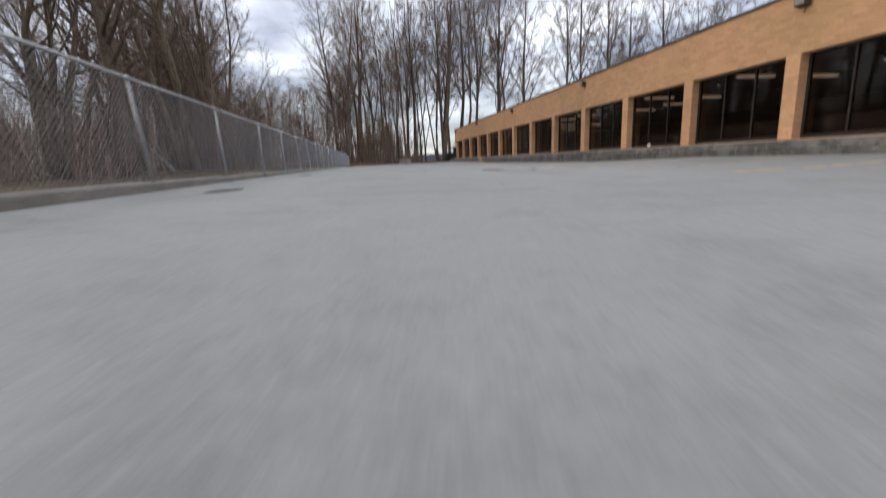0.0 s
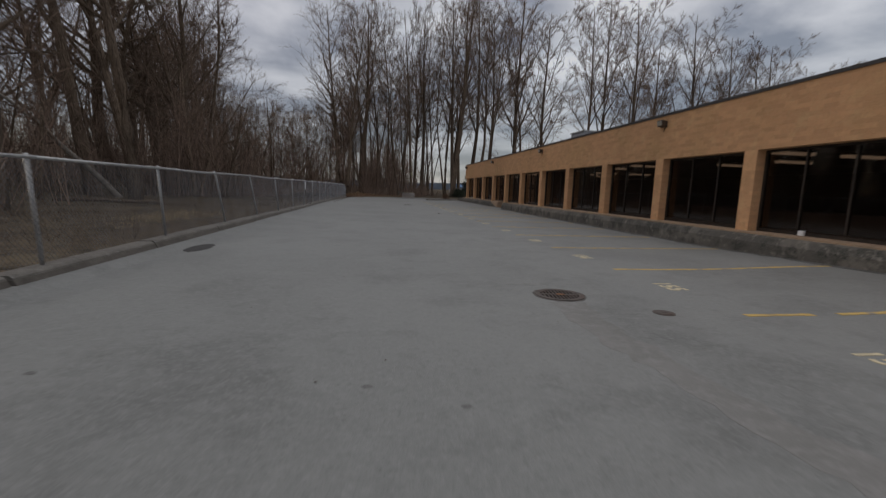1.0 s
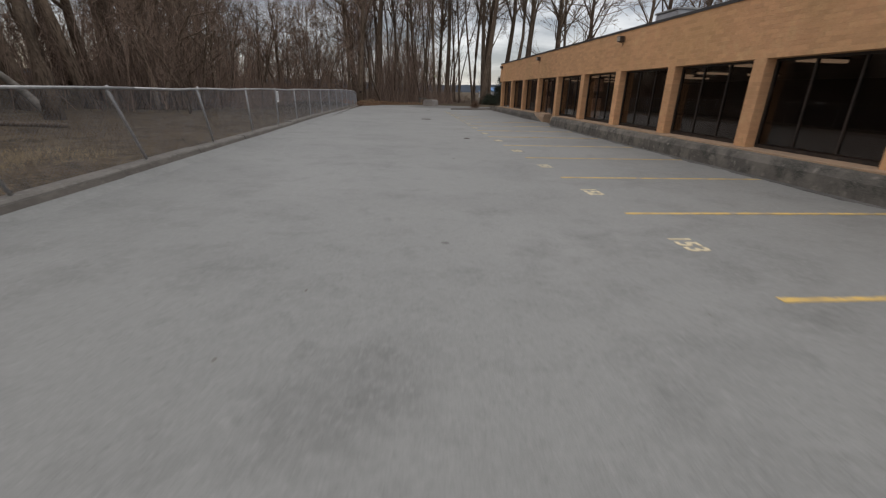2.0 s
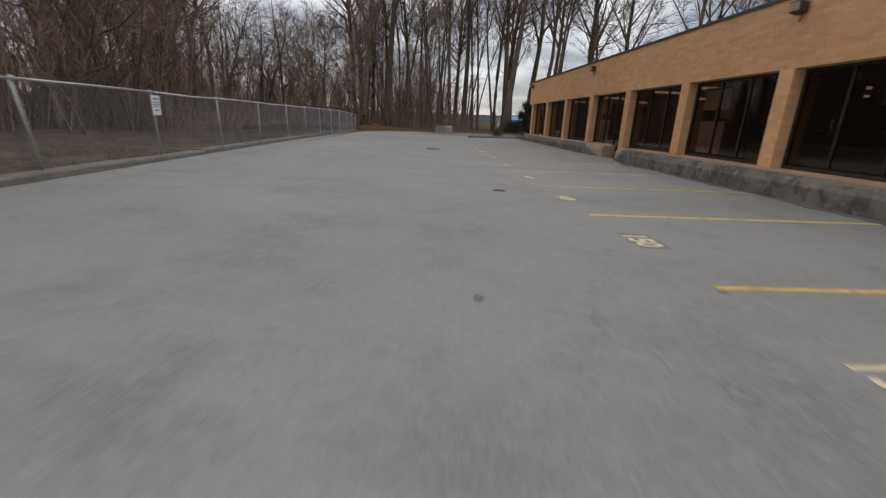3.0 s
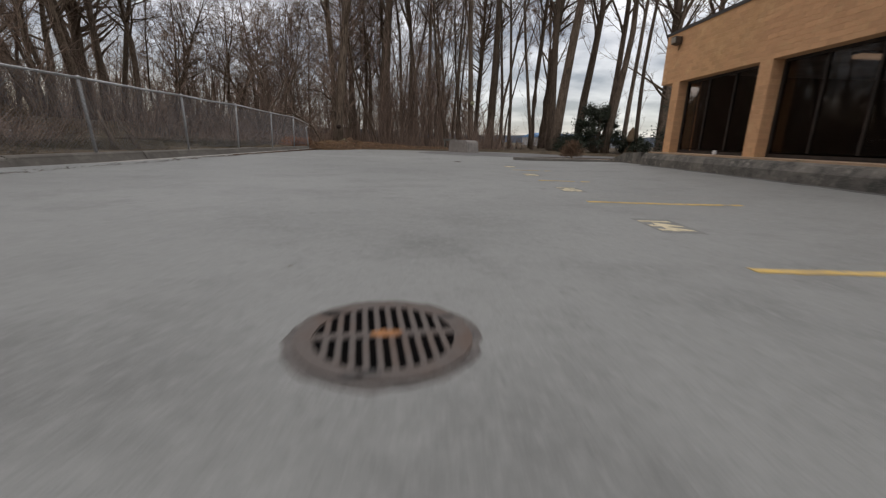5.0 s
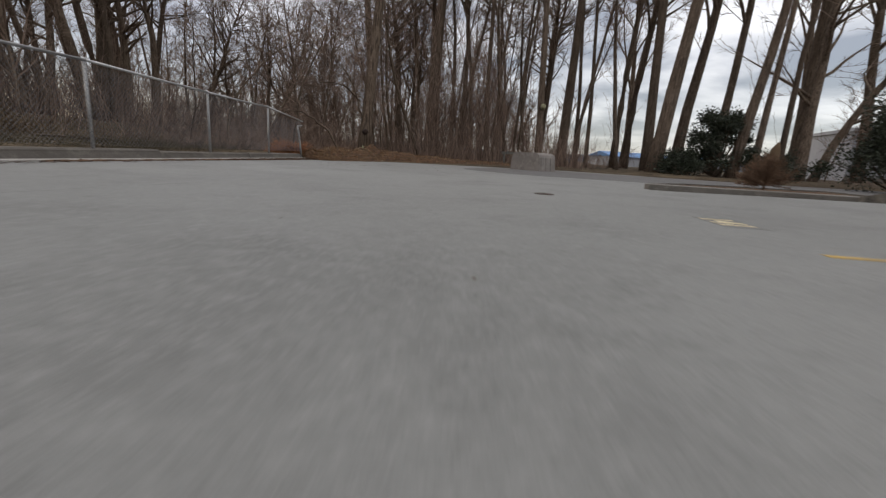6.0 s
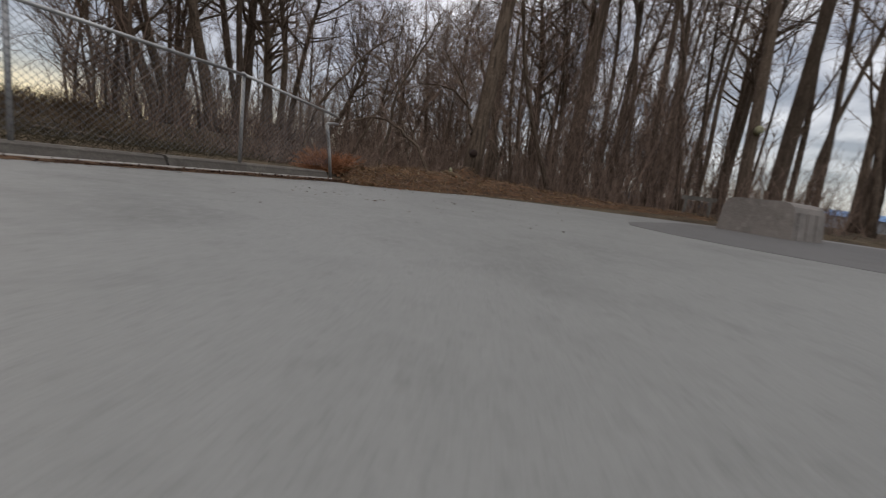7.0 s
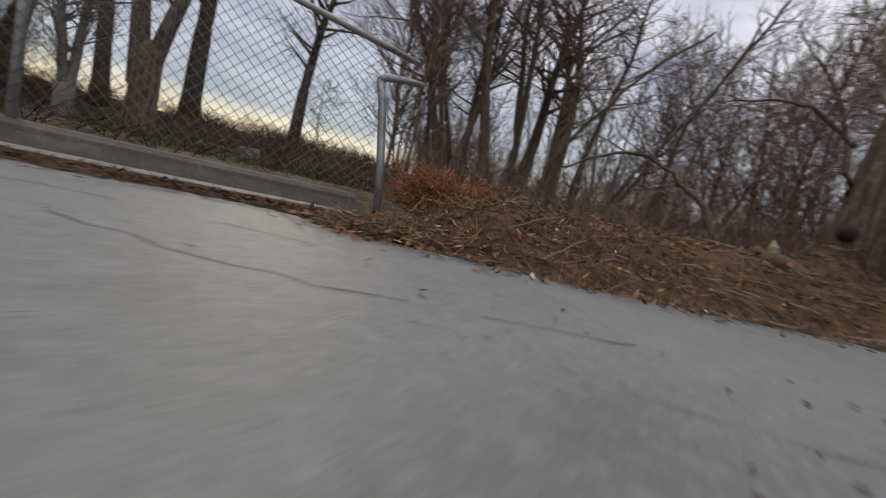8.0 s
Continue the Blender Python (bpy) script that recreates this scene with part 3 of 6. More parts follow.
def make_fence():
    post = Geo().tube([(0, 0, -0.05), (0, 0, 1.0)], 0.026, 8)
    dome = Geo().tube([(0, 0, 0), (0, 0, 0.03), (0, 0, 0.05)], [0.036, 0.034, 0.012], 8)
    post_me, cap_me = post.mesh("post", True), dome.mesh("cap", True)
    post_me.materials.append(STEEL)
    cap_me.materials.append(STEEL)
    r = random.Random(5)
    for i, y in enumerate(POST_Y):
        p = part("post", post_me, STEEL, fence)
        h = POST_TOP[i] - 0.17
        back = LEAN.get(i, 0.0)
        tip = math.degrees(math.atan2(back, h))
        p.matrix_basis = pose(FX, y, 0.17, tip + r.uniform(-0.8, 0.8), r.uniform(-0.8, 0.8)) @ Matrix.Diagonal((1, 1, math.hypot(h, back), 1))
        c = part("cap", cap_me, STEEL, fence)
        c.location = (FX, y - back, POST_TOP[i] - 0.01)
    for i in range(len(POST_Y) - 1):
        y1, y0 = POST_Y[i], POST_Y[i + 1]
        part("top_rail", Geo().tube([(FX + 0.03, y0, POST_TOP[i + 1] - 0.005), (FX + 0.03, (y0 + y1) / 2, (POST_TOP[i] + POST_TOP[i + 1]) / 2 - r.uniform(0.0, 0.03)), (FX + 0.03, y1, POST_TOP[i] - 0.005)], 0.022, 8), STEEL, fence, smooth=True)
        m = part("wire_mesh", fence_mesh(y0, y1, 0.23, POST_TOP[i + 1] - 0.02, POST_TOP[i] - 0.02), WIRE, fence, "grey woven wire")
        m.location.x = FX + 0.045
    # the last bay, with its rail hanging loose and the end post bent
    part("top_rail", Geo().tube([(FX + 0.03, 56.5, 1.385), (FX + 0.03, 57.6, 1.275), (FX + 0.03, 58.62, 1.165)], 0.022, 8), STEEL, fence, "rail end hanging loose", smooth=True)
    m = part("wire_mesh", fence_mesh(56.5, 58.4, 0.23, 1.37, 1.17), WIRE, fence, "grey woven wire")
    m.location.x = FX + 0.045
    end = part("end_post", Geo().tube([(FX + 0.02, 58.56, -0.08), (FX, 58.5, 0.4), (FX - 0.02, 58.42, 0.85), (FX - 0.03, 58.38, 0.985)], 0.03, 8), STEEL, fence, "leaning steel end post", smooth=True)
    part("elbow", Geo().tube([(FX - 0.03, 58.375, 0.97), (FX - 0.03, 58.41, 1.01), (FX - 0.03, 58.56, 1.035), (FX - 0.03, 58.7, 1.045)], [0.03, 0.031, 0.024, 0.024], 8), STEEL, end, "bent rail stub", smooth=True)
    part("tie_hook", Geo().tube([(FX - 0.03, 58.56, 1.02), (FX - 0.03, 58.59, 0.985), (FX - 0.03, 58.56, 0.965)], 0.008, 6), STEEL, end)


make_fence()

sign = thing("fence_sign", "white metal notice wired to the fence", "sign", at=(FX + 0.075, 29.72, 1.22))
part("plate", Geo().box(-0.004, -0.15, -0.2, 0.004, 0.15, 0.2, 0.003), SIGN_WHITE, sign)
for i, (z, w, h) in enumerate(((0.13, 0.1, 0.022), (0.06, 0.115, 0.012), (0.02, 0.11, 0.012), (-0.02, 0.12, 0.012), (-0.1, 0.08, 0.02))):
    part("print_bar", Geo().box(0.0045, -w, z - h, 0.0065, w, z + h), SIGN_GREY, sign)

# ---- the office building ----
BX = 8.2
BAY, C0 = 3.521, 50.22
COL_W, REVEAL, SILL, LINTEL, ROOF_Z = 0.38, 0.24, 0.51, 2.46, 3.86
LAST = 19
col_y = [C0 - BAY * k for k in range(LAST + 1)]
SOUTH = col_y[-1] - 0.6
DOOR_BAY = 3
PROUD = 0.0022
building = thing("office_building", "long single-storey tan brick office building with dark windows", "building")


def make_building():
    y_end = C0 + 0.66
    part("fascia", Geo().box(BX + PROUD, SOUTH, LINTEL, BX + 0.36, y_end, ROOF_Z), MORTAR, building, "plain tan brick band above the windows")
    part("end_fascia", Geo().box(BX + 0.362, y_end - 0.34, LINTEL, 40.0, y_end, ROOF_Z), BRICK, building)
    part("soffit", Geo().box(BX + 0.362, C0 - 0.1, LINTEL + 0.03, 40.0, y_end - 0.342, LINTEL + 0.1), BROWN_METAL, building)
    part("end_wall", Geo().box(BX + 0.75, C0 - 0.42, 0.0, 40.0, C0 - 0.1, LINTEL + 0.028), BRICK, building)
    part("back_wall", Geo().box(39.7, SOUTH + 0.31, 0.0, 40.0, C0 - 0.422, ROOF_Z - 0.12), BRICK, building)
    part("south_wall", Geo().box(BX + 0.362, SOUTH, 0.0, 40.0, SOUTH + 0.3, ROOF_Z - 0.12), BRICK, building)
    part("roof", Geo().box(BX + 0.362, SOUTH + 0.31, ROOF_Z - 0.3, 39.69, y_end - 0.345, ROOF_Z - 0.125), ROOFING, building)
    flash = Geo().prism([(BX - 0.025, ROOF_Z - 0.045), (BX - 0.03, ROOF_Z + 0.03), (BX + 0.40, ROOF_Z + 0.045), (BX + 0.40, ROOF_Z + 0.002), (BX - 0.004, ROOF_Z + 0.002), (BX - 0.004, ROOF_Z - 0.045)], SOUTH, y_end + 0.02, "y")
    part("roof_flashing", flash, FLASHING, building, "dark grey metal coping")
    part("roof_flashing", Geo().box(BX + 0.402, y_end - 0.36, ROOF_Z + 0.002, 40.0, y_end + 0.025, ROOF_Z + 0.045), FLASHING, building)
    col_me = Geo().box(PROUD, -COL_W + PROUD, SILL - 0.01, 0.36, 0, LINTEL).mesh("column")
    col_me.materials.append(MORTAR)
    for k, y in enumerate(col_y):
        part("column", col_me, MORTAR, building).location = (BX, y, 0)
    # plinth: a stained concrete upstand with a pale ledge, open at the door
    gap0, gap1 = 34.9, 39.1
    face = [(7.70, -0.3), (7.73, 0.30), (7.79, SILL - 0.09), (7.87, SILL - 0.05), (BX + 0.34, SILL - 0.05), (BX + 0.34, -0.3)]
    ledge = [(7.93, SILL - 0.049), (7.93, SILL - 0.014), (BX + 0.3, SILL - 0.001), (BX + 0.3, SILL - 0.049)]
    for y0, y1 in ((SOUTH, gap0), (gap1, C0 + 0.3)):
        a = y0
        while a < y1 - 0.01:
            b = min(a + BAY, y1)
            part("plinth", Geo().prism(face, a + 0.004, b - 0.004, "y"), CONCRETE_WALL, building, "stained grey concrete plinth")
            part("ledge", Geo().prism(ledge, a + 0.002, b - 0.002, "y"), LEDGE, building, "pale tan window ledge")
            a = b
    # tapering end of the plinth past the corner, and sloped cheeks at the door
    g = Geo()
    for y, top, x in ((C0 + 0.3, SILL - 0.04, 7.72), (C0 + 1.5, SILL - 0.08, 7.72), (C0 + 3.0, 0.12, 7.8)):
        g.v += [(x, y, -0.2), (x, y, top), (BX + 0.5, y, top), (BX + 0.5, y, -0.2)]
    for i in (0, 4):
        g.f += [(i + k, i + (k + 1) % 4, i + 4 + (k + 1) % 4, i + 4 + k) for k in range(4)]
    g.f += [(0, 3, 2, 1), (8, 9, 10, 11)]
    part("plinth_end", g, CONCRETE_WALL, building, "sloping end of the concrete plinth")
    for ya, yb in ((gap1, 37.1), (gap0, 35.72)):
        # the grey upstand slopes to the ground on both sides of the door, in front of tan masonry
        g = Geo()
        for y, low in ((ya, 0.0), (ya + (yb - ya) * 0.45, 0.24), (yb, SILL - 0.10)):
            g.v += [(x + low * 0.3, y, max(z - low, 0.03) if z > 0 else z) for x, z in face]
        n = len(face)
        g.f = [(r * n + i, r * n + (i + 1) % n, (r + 1) * n + (i + 1) % n, (r + 1) * n + i) for r in (0, 1) for i in range(n)]
        g.f += [tuple(range(n))[::-1], tuple(range(2 * n, 3 * n))]
        part("plinth_slope", g, CONCRETE_WALL, building, "stained concrete plinth sloping to the ground")
    bench = [(7.96, -0.1), (7.97, 0.33), (8.03, SILL - 0.03), (BX + 0.30, SILL - 0.012), (BX + 0.30, -0.1)]
    part("bench", Geo().prism(bench, 36.98, gap1 + 0.05, "y"), LEDGE, building, "low tan masonry sill beside the door")
    part("door_cheek", Geo().prism([(7.94, -0.1), (7.96, 0.30), (8.03, SILL - 0.06), (BX - 0.003, SILL - 0.03), (BX - 0.003, -0.1)], gap0 + 0.1, 35.74, "y"), LEDGE, building, "tan masonry cheek at the plinth end")
    part("column_foot", Geo().box(BX + 0.004, col_y[4] - COL_W + 0.004, -0.05, BX + 0.34, col_y[4] - 0.002, SILL - 0.012), BRICK, building, "tan brick foot of the column beside the door")
    # windows
    wy = BAY - COL_W
    for k in range(LAST):
        y0 = col_y[k + 1]
        door = k == DOOR_BAY
        z0 = 0.03 if door else SILL
        win = thing("door_1" if door else "window", "dark tinted glass entrance door in bronze frames" if door else "", "")
        win.parent = building
        win.location = (BX + REVEAL, y0, 0)
        t = 0.055
        part("frame", Geo().box(0, 0.003, z0, 0.09, t, LINTEL - 0.003).box(0, wy - t, z0, 0.09, wy - 0.003, LINTEL - 0.003).box(0, t, LINTEL - t, 0.09, wy - t, LINTEL - 0.003).box(0, t, z0, 0.09, wy - t, z0 + (0.1 if door else 0.07)), BROWN_METAL, win)
        cuts = [t, wy * 0.345, wy * 0.67, wy - t]
        for a, b in zip(cuts[:-1], cuts[1:]):
            if a != t:
                part("mullion", Geo().box(0.01, a - 0.018, z0 + 0.1, 0.08, a + 0.018, LINTEL - t), BROWN_METAL, win)
            low = 0.44 if door and a != t else z0
            part("pane", Geo().box(0.035, a if a == t else a + 0.019, low + 0.102, 0.047, b if b == cuts[-1] else b - 0.019, LINTEL - t - 0.001), GLASS, win)
            if low != z0:
                part("sill_panel", Geo().box(0.02, a + 0.019, z0 + 0.101, 0.085, b, low + 0.1), LEDGE, win)
        if door:
            part("push_bar", Geo().tube([(-0.05, wy * 0.08, 1.02), (-0.05, wy * 0.30, 1.02)], 0.014, 8), BROWN_METAL, win)


make_building()

# ---- inside the offices ----
room = thing("interior_shell", "dim open-plan office behind the tinted windows", "room", kind="structure")
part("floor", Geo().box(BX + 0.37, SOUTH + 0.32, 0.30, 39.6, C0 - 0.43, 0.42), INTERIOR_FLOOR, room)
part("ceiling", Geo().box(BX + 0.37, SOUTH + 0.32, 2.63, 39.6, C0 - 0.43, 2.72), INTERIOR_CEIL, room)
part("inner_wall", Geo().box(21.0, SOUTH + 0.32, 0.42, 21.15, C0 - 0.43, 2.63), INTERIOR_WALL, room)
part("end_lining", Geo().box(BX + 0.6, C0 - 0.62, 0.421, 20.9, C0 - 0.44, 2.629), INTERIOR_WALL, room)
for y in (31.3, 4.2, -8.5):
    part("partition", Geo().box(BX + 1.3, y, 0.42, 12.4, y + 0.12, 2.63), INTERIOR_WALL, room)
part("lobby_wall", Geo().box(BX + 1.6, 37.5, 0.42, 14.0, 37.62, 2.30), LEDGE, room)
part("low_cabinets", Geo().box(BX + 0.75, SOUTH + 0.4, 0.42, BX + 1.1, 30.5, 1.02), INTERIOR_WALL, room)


blind = thing("window_blind", "beige fabric blinds hanging inside the window", "blind", "window blinds", at=(BX + 0.44, 38.22, 0.0))
part("fabric", Geo().box(0, 0, 1.74, 0.012, 1.0, 2.26), BLIND, blind, "pale upper blind")
part("fabric", Geo().box(0, 0, 0.62, 0.012, 1.0, 1.46), BLIND, blind)
part("rail", Geo().box(-0.01, -0.02, 2.261, 0.03, 1.02, 2.31), BROWN_METAL, blind)
part("rail", Geo().box(-0.01, -0.02, 1.461, 0.03, 1.02, 1.52), BROWN_METAL, blind)
copy_thing(blind, pose(BX + 0.44, 31.08, 0.0))


def make_ceiling_light(m):
    ob = thing("ceiling_light", "long fluorescent office ceiling light, lit", "lamp", "office ceiling lights")
    part("housing", Geo().box(-0.66, -0.13, -0.05, 0.66, 0.13, 0.0, 0.01), FLASHING, ob)
    part("diffuser", Geo().box(-0.64, -0.11, -0.13, 0.64, 0.11, -0.051, 0.02), TUBE_LIGHT, ob, "glowing diffuser")
    ob.matrix_basis = m
    return ob


rng = random.Random(44)
first_light = make_ceiling_light(pose(10.4, 46.2, 2.629))
for i in range(24):
    for j, x in enumerate((10.4, 12.7, 15.0)):
        if (i, j) != (0, 0) and rng.random() < 0.38:
            copy_thing(first_light, pose(x + rng.uniform(-0.2, 0.2), 46.2 - i * 2.35, 2.629))
# white boxes added in place of small bright spots of light at the windows
for x, y, s in ((8.46, 13.4, 0.07), (8.46, 47.96, 0.06)):
    box = part("small_box", Geo().box(-s * 0.4, -s, 0, s * 0.4, s, s * 1.6, 0.008), SIGN_WHITE)
    tagged(box, "small white box on the window ledge, standing in for a spot of light", "box", "white boxes")
    box.location = (x - 0.09, y, SILL)


# ---- wall lights and roof unit ----
def make_wall_light(m):
    ob = thing("wall_light", "brown box flood light on the brick band", "lamp", "wall lights")
    part("bracket", Geo().box(-0.05, -0.06, -0.06, 0.0, 0.06, 0.06, 0.006), LAMP_BROWN, ob)
    g = Geo()
    g.v = [(-0.05, -0.17, 0.11), (-0.05, 0.17, 0.11), (-0.30, 0.17, 0.13), (-0.30, -0.17, 0.13), (-0.05, -0.17, -0.12), (-0.05, 0.17, -0.12), (-0.27, 0.17, -0.09), (-0.27, -0.17, -0.09)]
    g.f = [(0, 1, 2, 3), (7, 6, 5, 4), (0, 3, 7, 4), (1, 5, 6, 2), (3, 2, 6, 7), (0, 4, 5, 1)]
    body = part("housing", g, LAMP_BROWN, ob)
    lens = Geo()
    for x, h, z0, z1 in ((-0.2755, 0.14, -0.07, 0.105), (-0.302, 0.13, -0.06, 0.10)):
        lens.v += [(x - 0.026 * (z - z0) / (z1 - z0), y, z) for y, z in ((-h, z0), (h, z0), (h, z1), (-h, z1))]
    lens.f = [(0, 1, 2, 3), (7, 6, 5, 4), (0, 4, 5, 1), (1, 5, 6, 2), (2, 6, 7, 3), (3, 7, 4, 0)]
    part("lens", lens, LENS, body)
    part("conduit", Geo().tube([(-0.015, 0.0, -0.05), (-0.015, 0.02, -0.2), (-0.012, 0.06, -0.26)], 0.012, 6), LAMP_BROWN, ob)
    ob.matrix_basis = m
    return ob


lamp0 = make_wall_light(pose(BX, 50.12, 3.56))
lamp0.scale = (0.72, 0.78, 0.85)
for i in range(1, 6):
    copy_thing(lamp0, pose(BX, 50.12 - i * 10.63, 3.56))

hvac = thing("rooftop_unit", "grey metal ventilation unit on the flat roof", "vent unit", at=(13.2, 34.0, ROOF_Z - 0.125))
part("base", Geo().box(-0.95, -1.7, 0.0, 0.95, 1.7, 0.2, 0.02), FLASHING, hvac)
part("cabinet", Geo().box(-0.85, -1.6, 0.2, 0.85, 1.6, 1.66, 0.05), FAR_WHITE, hvac)
part("lid", Geo().box(-0.92, -1.68, 1.661, 0.92, 1.68, 1.74, 0.02), STEEL, hvac)
for i in range(8):
    part("louvre", Geo().box(-0.5, -1.63, 0.45 + i * 0.13, 0.5, -1.605, 0.52 + i * 0.13), STEEL, hvac)
hvac.scale = (0.75, 0.6, 1.0)


# ---- markings on the asphalt ----
def line_mesh(x0, x1, seed, y=0.0):
    """A painted stripe with chipped, uneven edges."""
    r, g = random.Random(seed), Geo()
    n = max(2, int((x1 - x0) / 0.12))
    for i in range(n + 1):
        a = x0 + (x1 - x0) * i / n
        z = rise(a, y) + (0.0035 if a > 4.3 and (y > 28 or y < 17.5) else 0.0)
        half = 0.028 if y > 44 else 0.04
        lo, hi = -half + r.uniform(-0.008, 0.008), half + r.uniform(-0.008, 0.008)
        g.v += [(a, lo, z - 0.003), (a, lo, z + 0.004), (a, hi, z + 0.004), (a, hi, z - 0.003)]
    g.f = [(4 * i + k, 4 * i + 4 + k, 4 * i + 5 + k, 4 * i + 1 + k) for i in range(n) for k in range(3)]
    g.f += [(0, 1, 2, 3), (4 * n + 3, 4 * n + 2, 4 * n + 1, 4 * n)]
    return g


STALL, FIRST_Y = 2.72, 12.0
for n in range(142, 162):
    y = FIRST_Y + (155 - n) * STALL
    end = 7.5 if n > 145 else 5.0 if n > 143 else 3.72
    runs = [(3.25, 3.88), (4.0, 4.15)] if n < 144 else [(3.2, 4.3), (4.42, 5.3), (5.46, end)] if 143 < n < 148 and end > 6 else [(3.2, end)] if n < 156 else [(3.2, 4.05), (4.4, 7.4)]
    ob = thing("stall_line", "worn yellow parking stall line painted on asphalt", "road marking", "stall lines", at=(0, y, 0.0005))
    for k, (a, b) in enumerate(runs):
        part("stripe", line_mesh(a, b, n + 100 * k, y), YELLOW, ob)


def stall_number(text, x, y):
    cu = bpy.data.curves.new("stall_number", "FONT")
    cu.body, cu.size, cu.align_x, cu.extrude, cu.offset = text, 0.37, "CENTER", 0.002, 0.009
    tmp = new("stall_number", cu)
    bpy.context.view_layer.update()
    me = bpy.data.meshes.new_from_object(tmp.evaluated_get(bpy.context.evaluated_depsgraph_get()))
    bpy.data.objects.remove(tmp)
    me.materials.append(CREAM)
    ob = tagged(new("stall_number", me), "cream painted stall number " + text + " on asphalt", "road marking", "stall numbers")
    ob.matrix_basis = pose(x, y, 0.0028, 0, 0, -90) @ Matrix.Diagonal((0.92, 1, 1, 1))
    if int(text) < 151:
        patch = part("number_patch", slab([(x + a, y + b) for a, b in ((-0.03, -0.31), (0.31, -0.32), (0.32, 0.30), (-0.02, 0.31))], -0.01, 0.0014), NUMBER_PATCH)
        tagged(patch, "dark painted-out rectangle behind a stall number", "road marking", "number patches", kind="structure")
    return ob


for n in range(141, 157):
    stall_number(str(n), 3.17 if n > 146 else 3.25, FIRST_Y + (155 - n) * STALL - (1.31 if n > 146 else 1.4))


# ---- drains, covers and patches ----
def make_drain(x, y, r, turn):
    ob = thing("drain_grate", "round rusty cast iron drain grate set in asphalt", "drain", "drain grates", at=(x, y, 0), turn=turn)
    ring = Geo()
    n = 36
    for z, q in ((-0.12, r), (0.012, r), (0.012, r * 0.8), (-0.12, r * 0.8)):
        ring.v += [(q * math.cos(2 * math.pi * i / n), q * math.sin(2 * math.pi * i / n), z) for i in range(n)]
    ring.f = [(j * n + i, j * n + (i + 1) % n, ((j + 1) % 4) * n + (i + 1) % n, ((j + 1) % 4) * n + i) for j in range(4) for i in range(n)]
    part("rim", ring, IRON, ob)
    # flat plate whose black colour imitates the shade of a hollow; no real depth
    pit = slab(disc(28, r * 0.79, r * 0.79), 0.003, 0.0045)
    part("pit", pit, BLACK, ob, "flat black plate painted as the shade under the bars")
    q = r * 0.79
    k = 11
    for i in range(k + 1):
        u = -q + 2 * q * i / k
        half = math.sqrt(max(q * q - u * u, 0.0))
        if half > 0.03:
            part("bar", Geo().box(u - 0.0095, -half, 0.0048, u + 0.0095, half, 0.0115), IRON, ob)
    part("cross_bar", Geo().box(-q, -0.016, 0.0047, q, 0.016, 0.0125), IRON, ob)
    rr = random.Random(int(y))
    collar = slab(disc(40, r * 1.11, r * 1.10, jag=0.045, rng=rr), -0.02, 0.003)
    part("collar", collar, COLLAR, ob, "ragged brown-grey patched ring of asphalt")
    spot = slab(disc(18, r * 0.20, r * 0.09, 0.01, 0.0, 0.25, rr), 0.0126, 0.0136)
    part("rust_spot", spot, RUST, ob, "orange patch of rust")
    for _ in range(5):
        a, q2 = rr.uniform(0, 6.28), r * rr.uniform(0.86, 0.95)
        part("rim_chip", slab(disc(9, 0.035, 0.016, q2 * math.cos(a), q2 * math.sin(a), 0.3, rr), 0.0122, 0.0128), TAR, ob, "dark scab on the rim")


make_drain(1.44, 10.22, 0.30, -9)
make_drain(1.30, 38.28, 0.29, 10)


def make_cover(x, y, r):
    ob = thing("valve_cover", "small round rusty iron valve cover in asphalt", "cover", "valve covers", at=(x, y, 0))
    part("rim", slab(disc(24, r, r), -0.03, 0.006), IRON, ob)
    part("lid", slab(disc(20, r * 0.78, r * 0.78), 0.0061, 0.011), IRON, ob)
    part("lug", Geo().box(-r * 0.25, -0.012, 0.0111, r * 0.25, 0.012, 0.017), IRON, ob)


for c in ((2.27, 27.55, 0.12), (2.3, 9.4, 0.115), (2.05, 50.45, 0.125)):
    make_cover(*c)
rng = random.Random(9)
for x, y, rx, ry in ((-4.22, 14.0, 0.2, 0.55), (-4.2, 5.4, 0.25, 0.5)):
    tagged(part("sunken_patch", slab(disc(30, rx, ry, x, y, 0.07, rng), -0.02, 0.003), TAR), "dark sunken asphalt patch beside the kerb", "asphalt patch", "sunken patches")


def crack_mesh(points, width, seed):
    r, g = random.Random(seed), Geo()
    pts = []
    for (x0, y0), (x1, y1) in zip(points[:-1], points[1:]):
        n = max(2, int(math.hypot(x1 - x0, y1 - y0) / 0.07))
        pts += [(x0 + (x1 - x0) * i / n + r.gauss(0, 0.014), y0 + (y1 - y0) * i / n + r.gauss(0, 0.014)) for i in range(n)]
    for i, (x, y) in enumerate(pts):
        a, b = pts[max(i - 1, 0)], pts[min(i + 1, len(pts) - 1)]
        d = Vector((b[0] - a[0], b[1] - a[1])).normalized()
        w = width * r.uniform(0.25, 1.0)
        g.v += [(x - d.y * w, y + d.x * w, 0.002), (x + d.y * w, y - d.x * w, 0.002)]
    g.f = [(2 * i, 2 * i + 1, 2 * i + 3, 2 * i + 2) for i in range(len(pts) - 1) if noise.noise((i * 0.13, seed * 3.0, 0)) > -0.14]
    return g


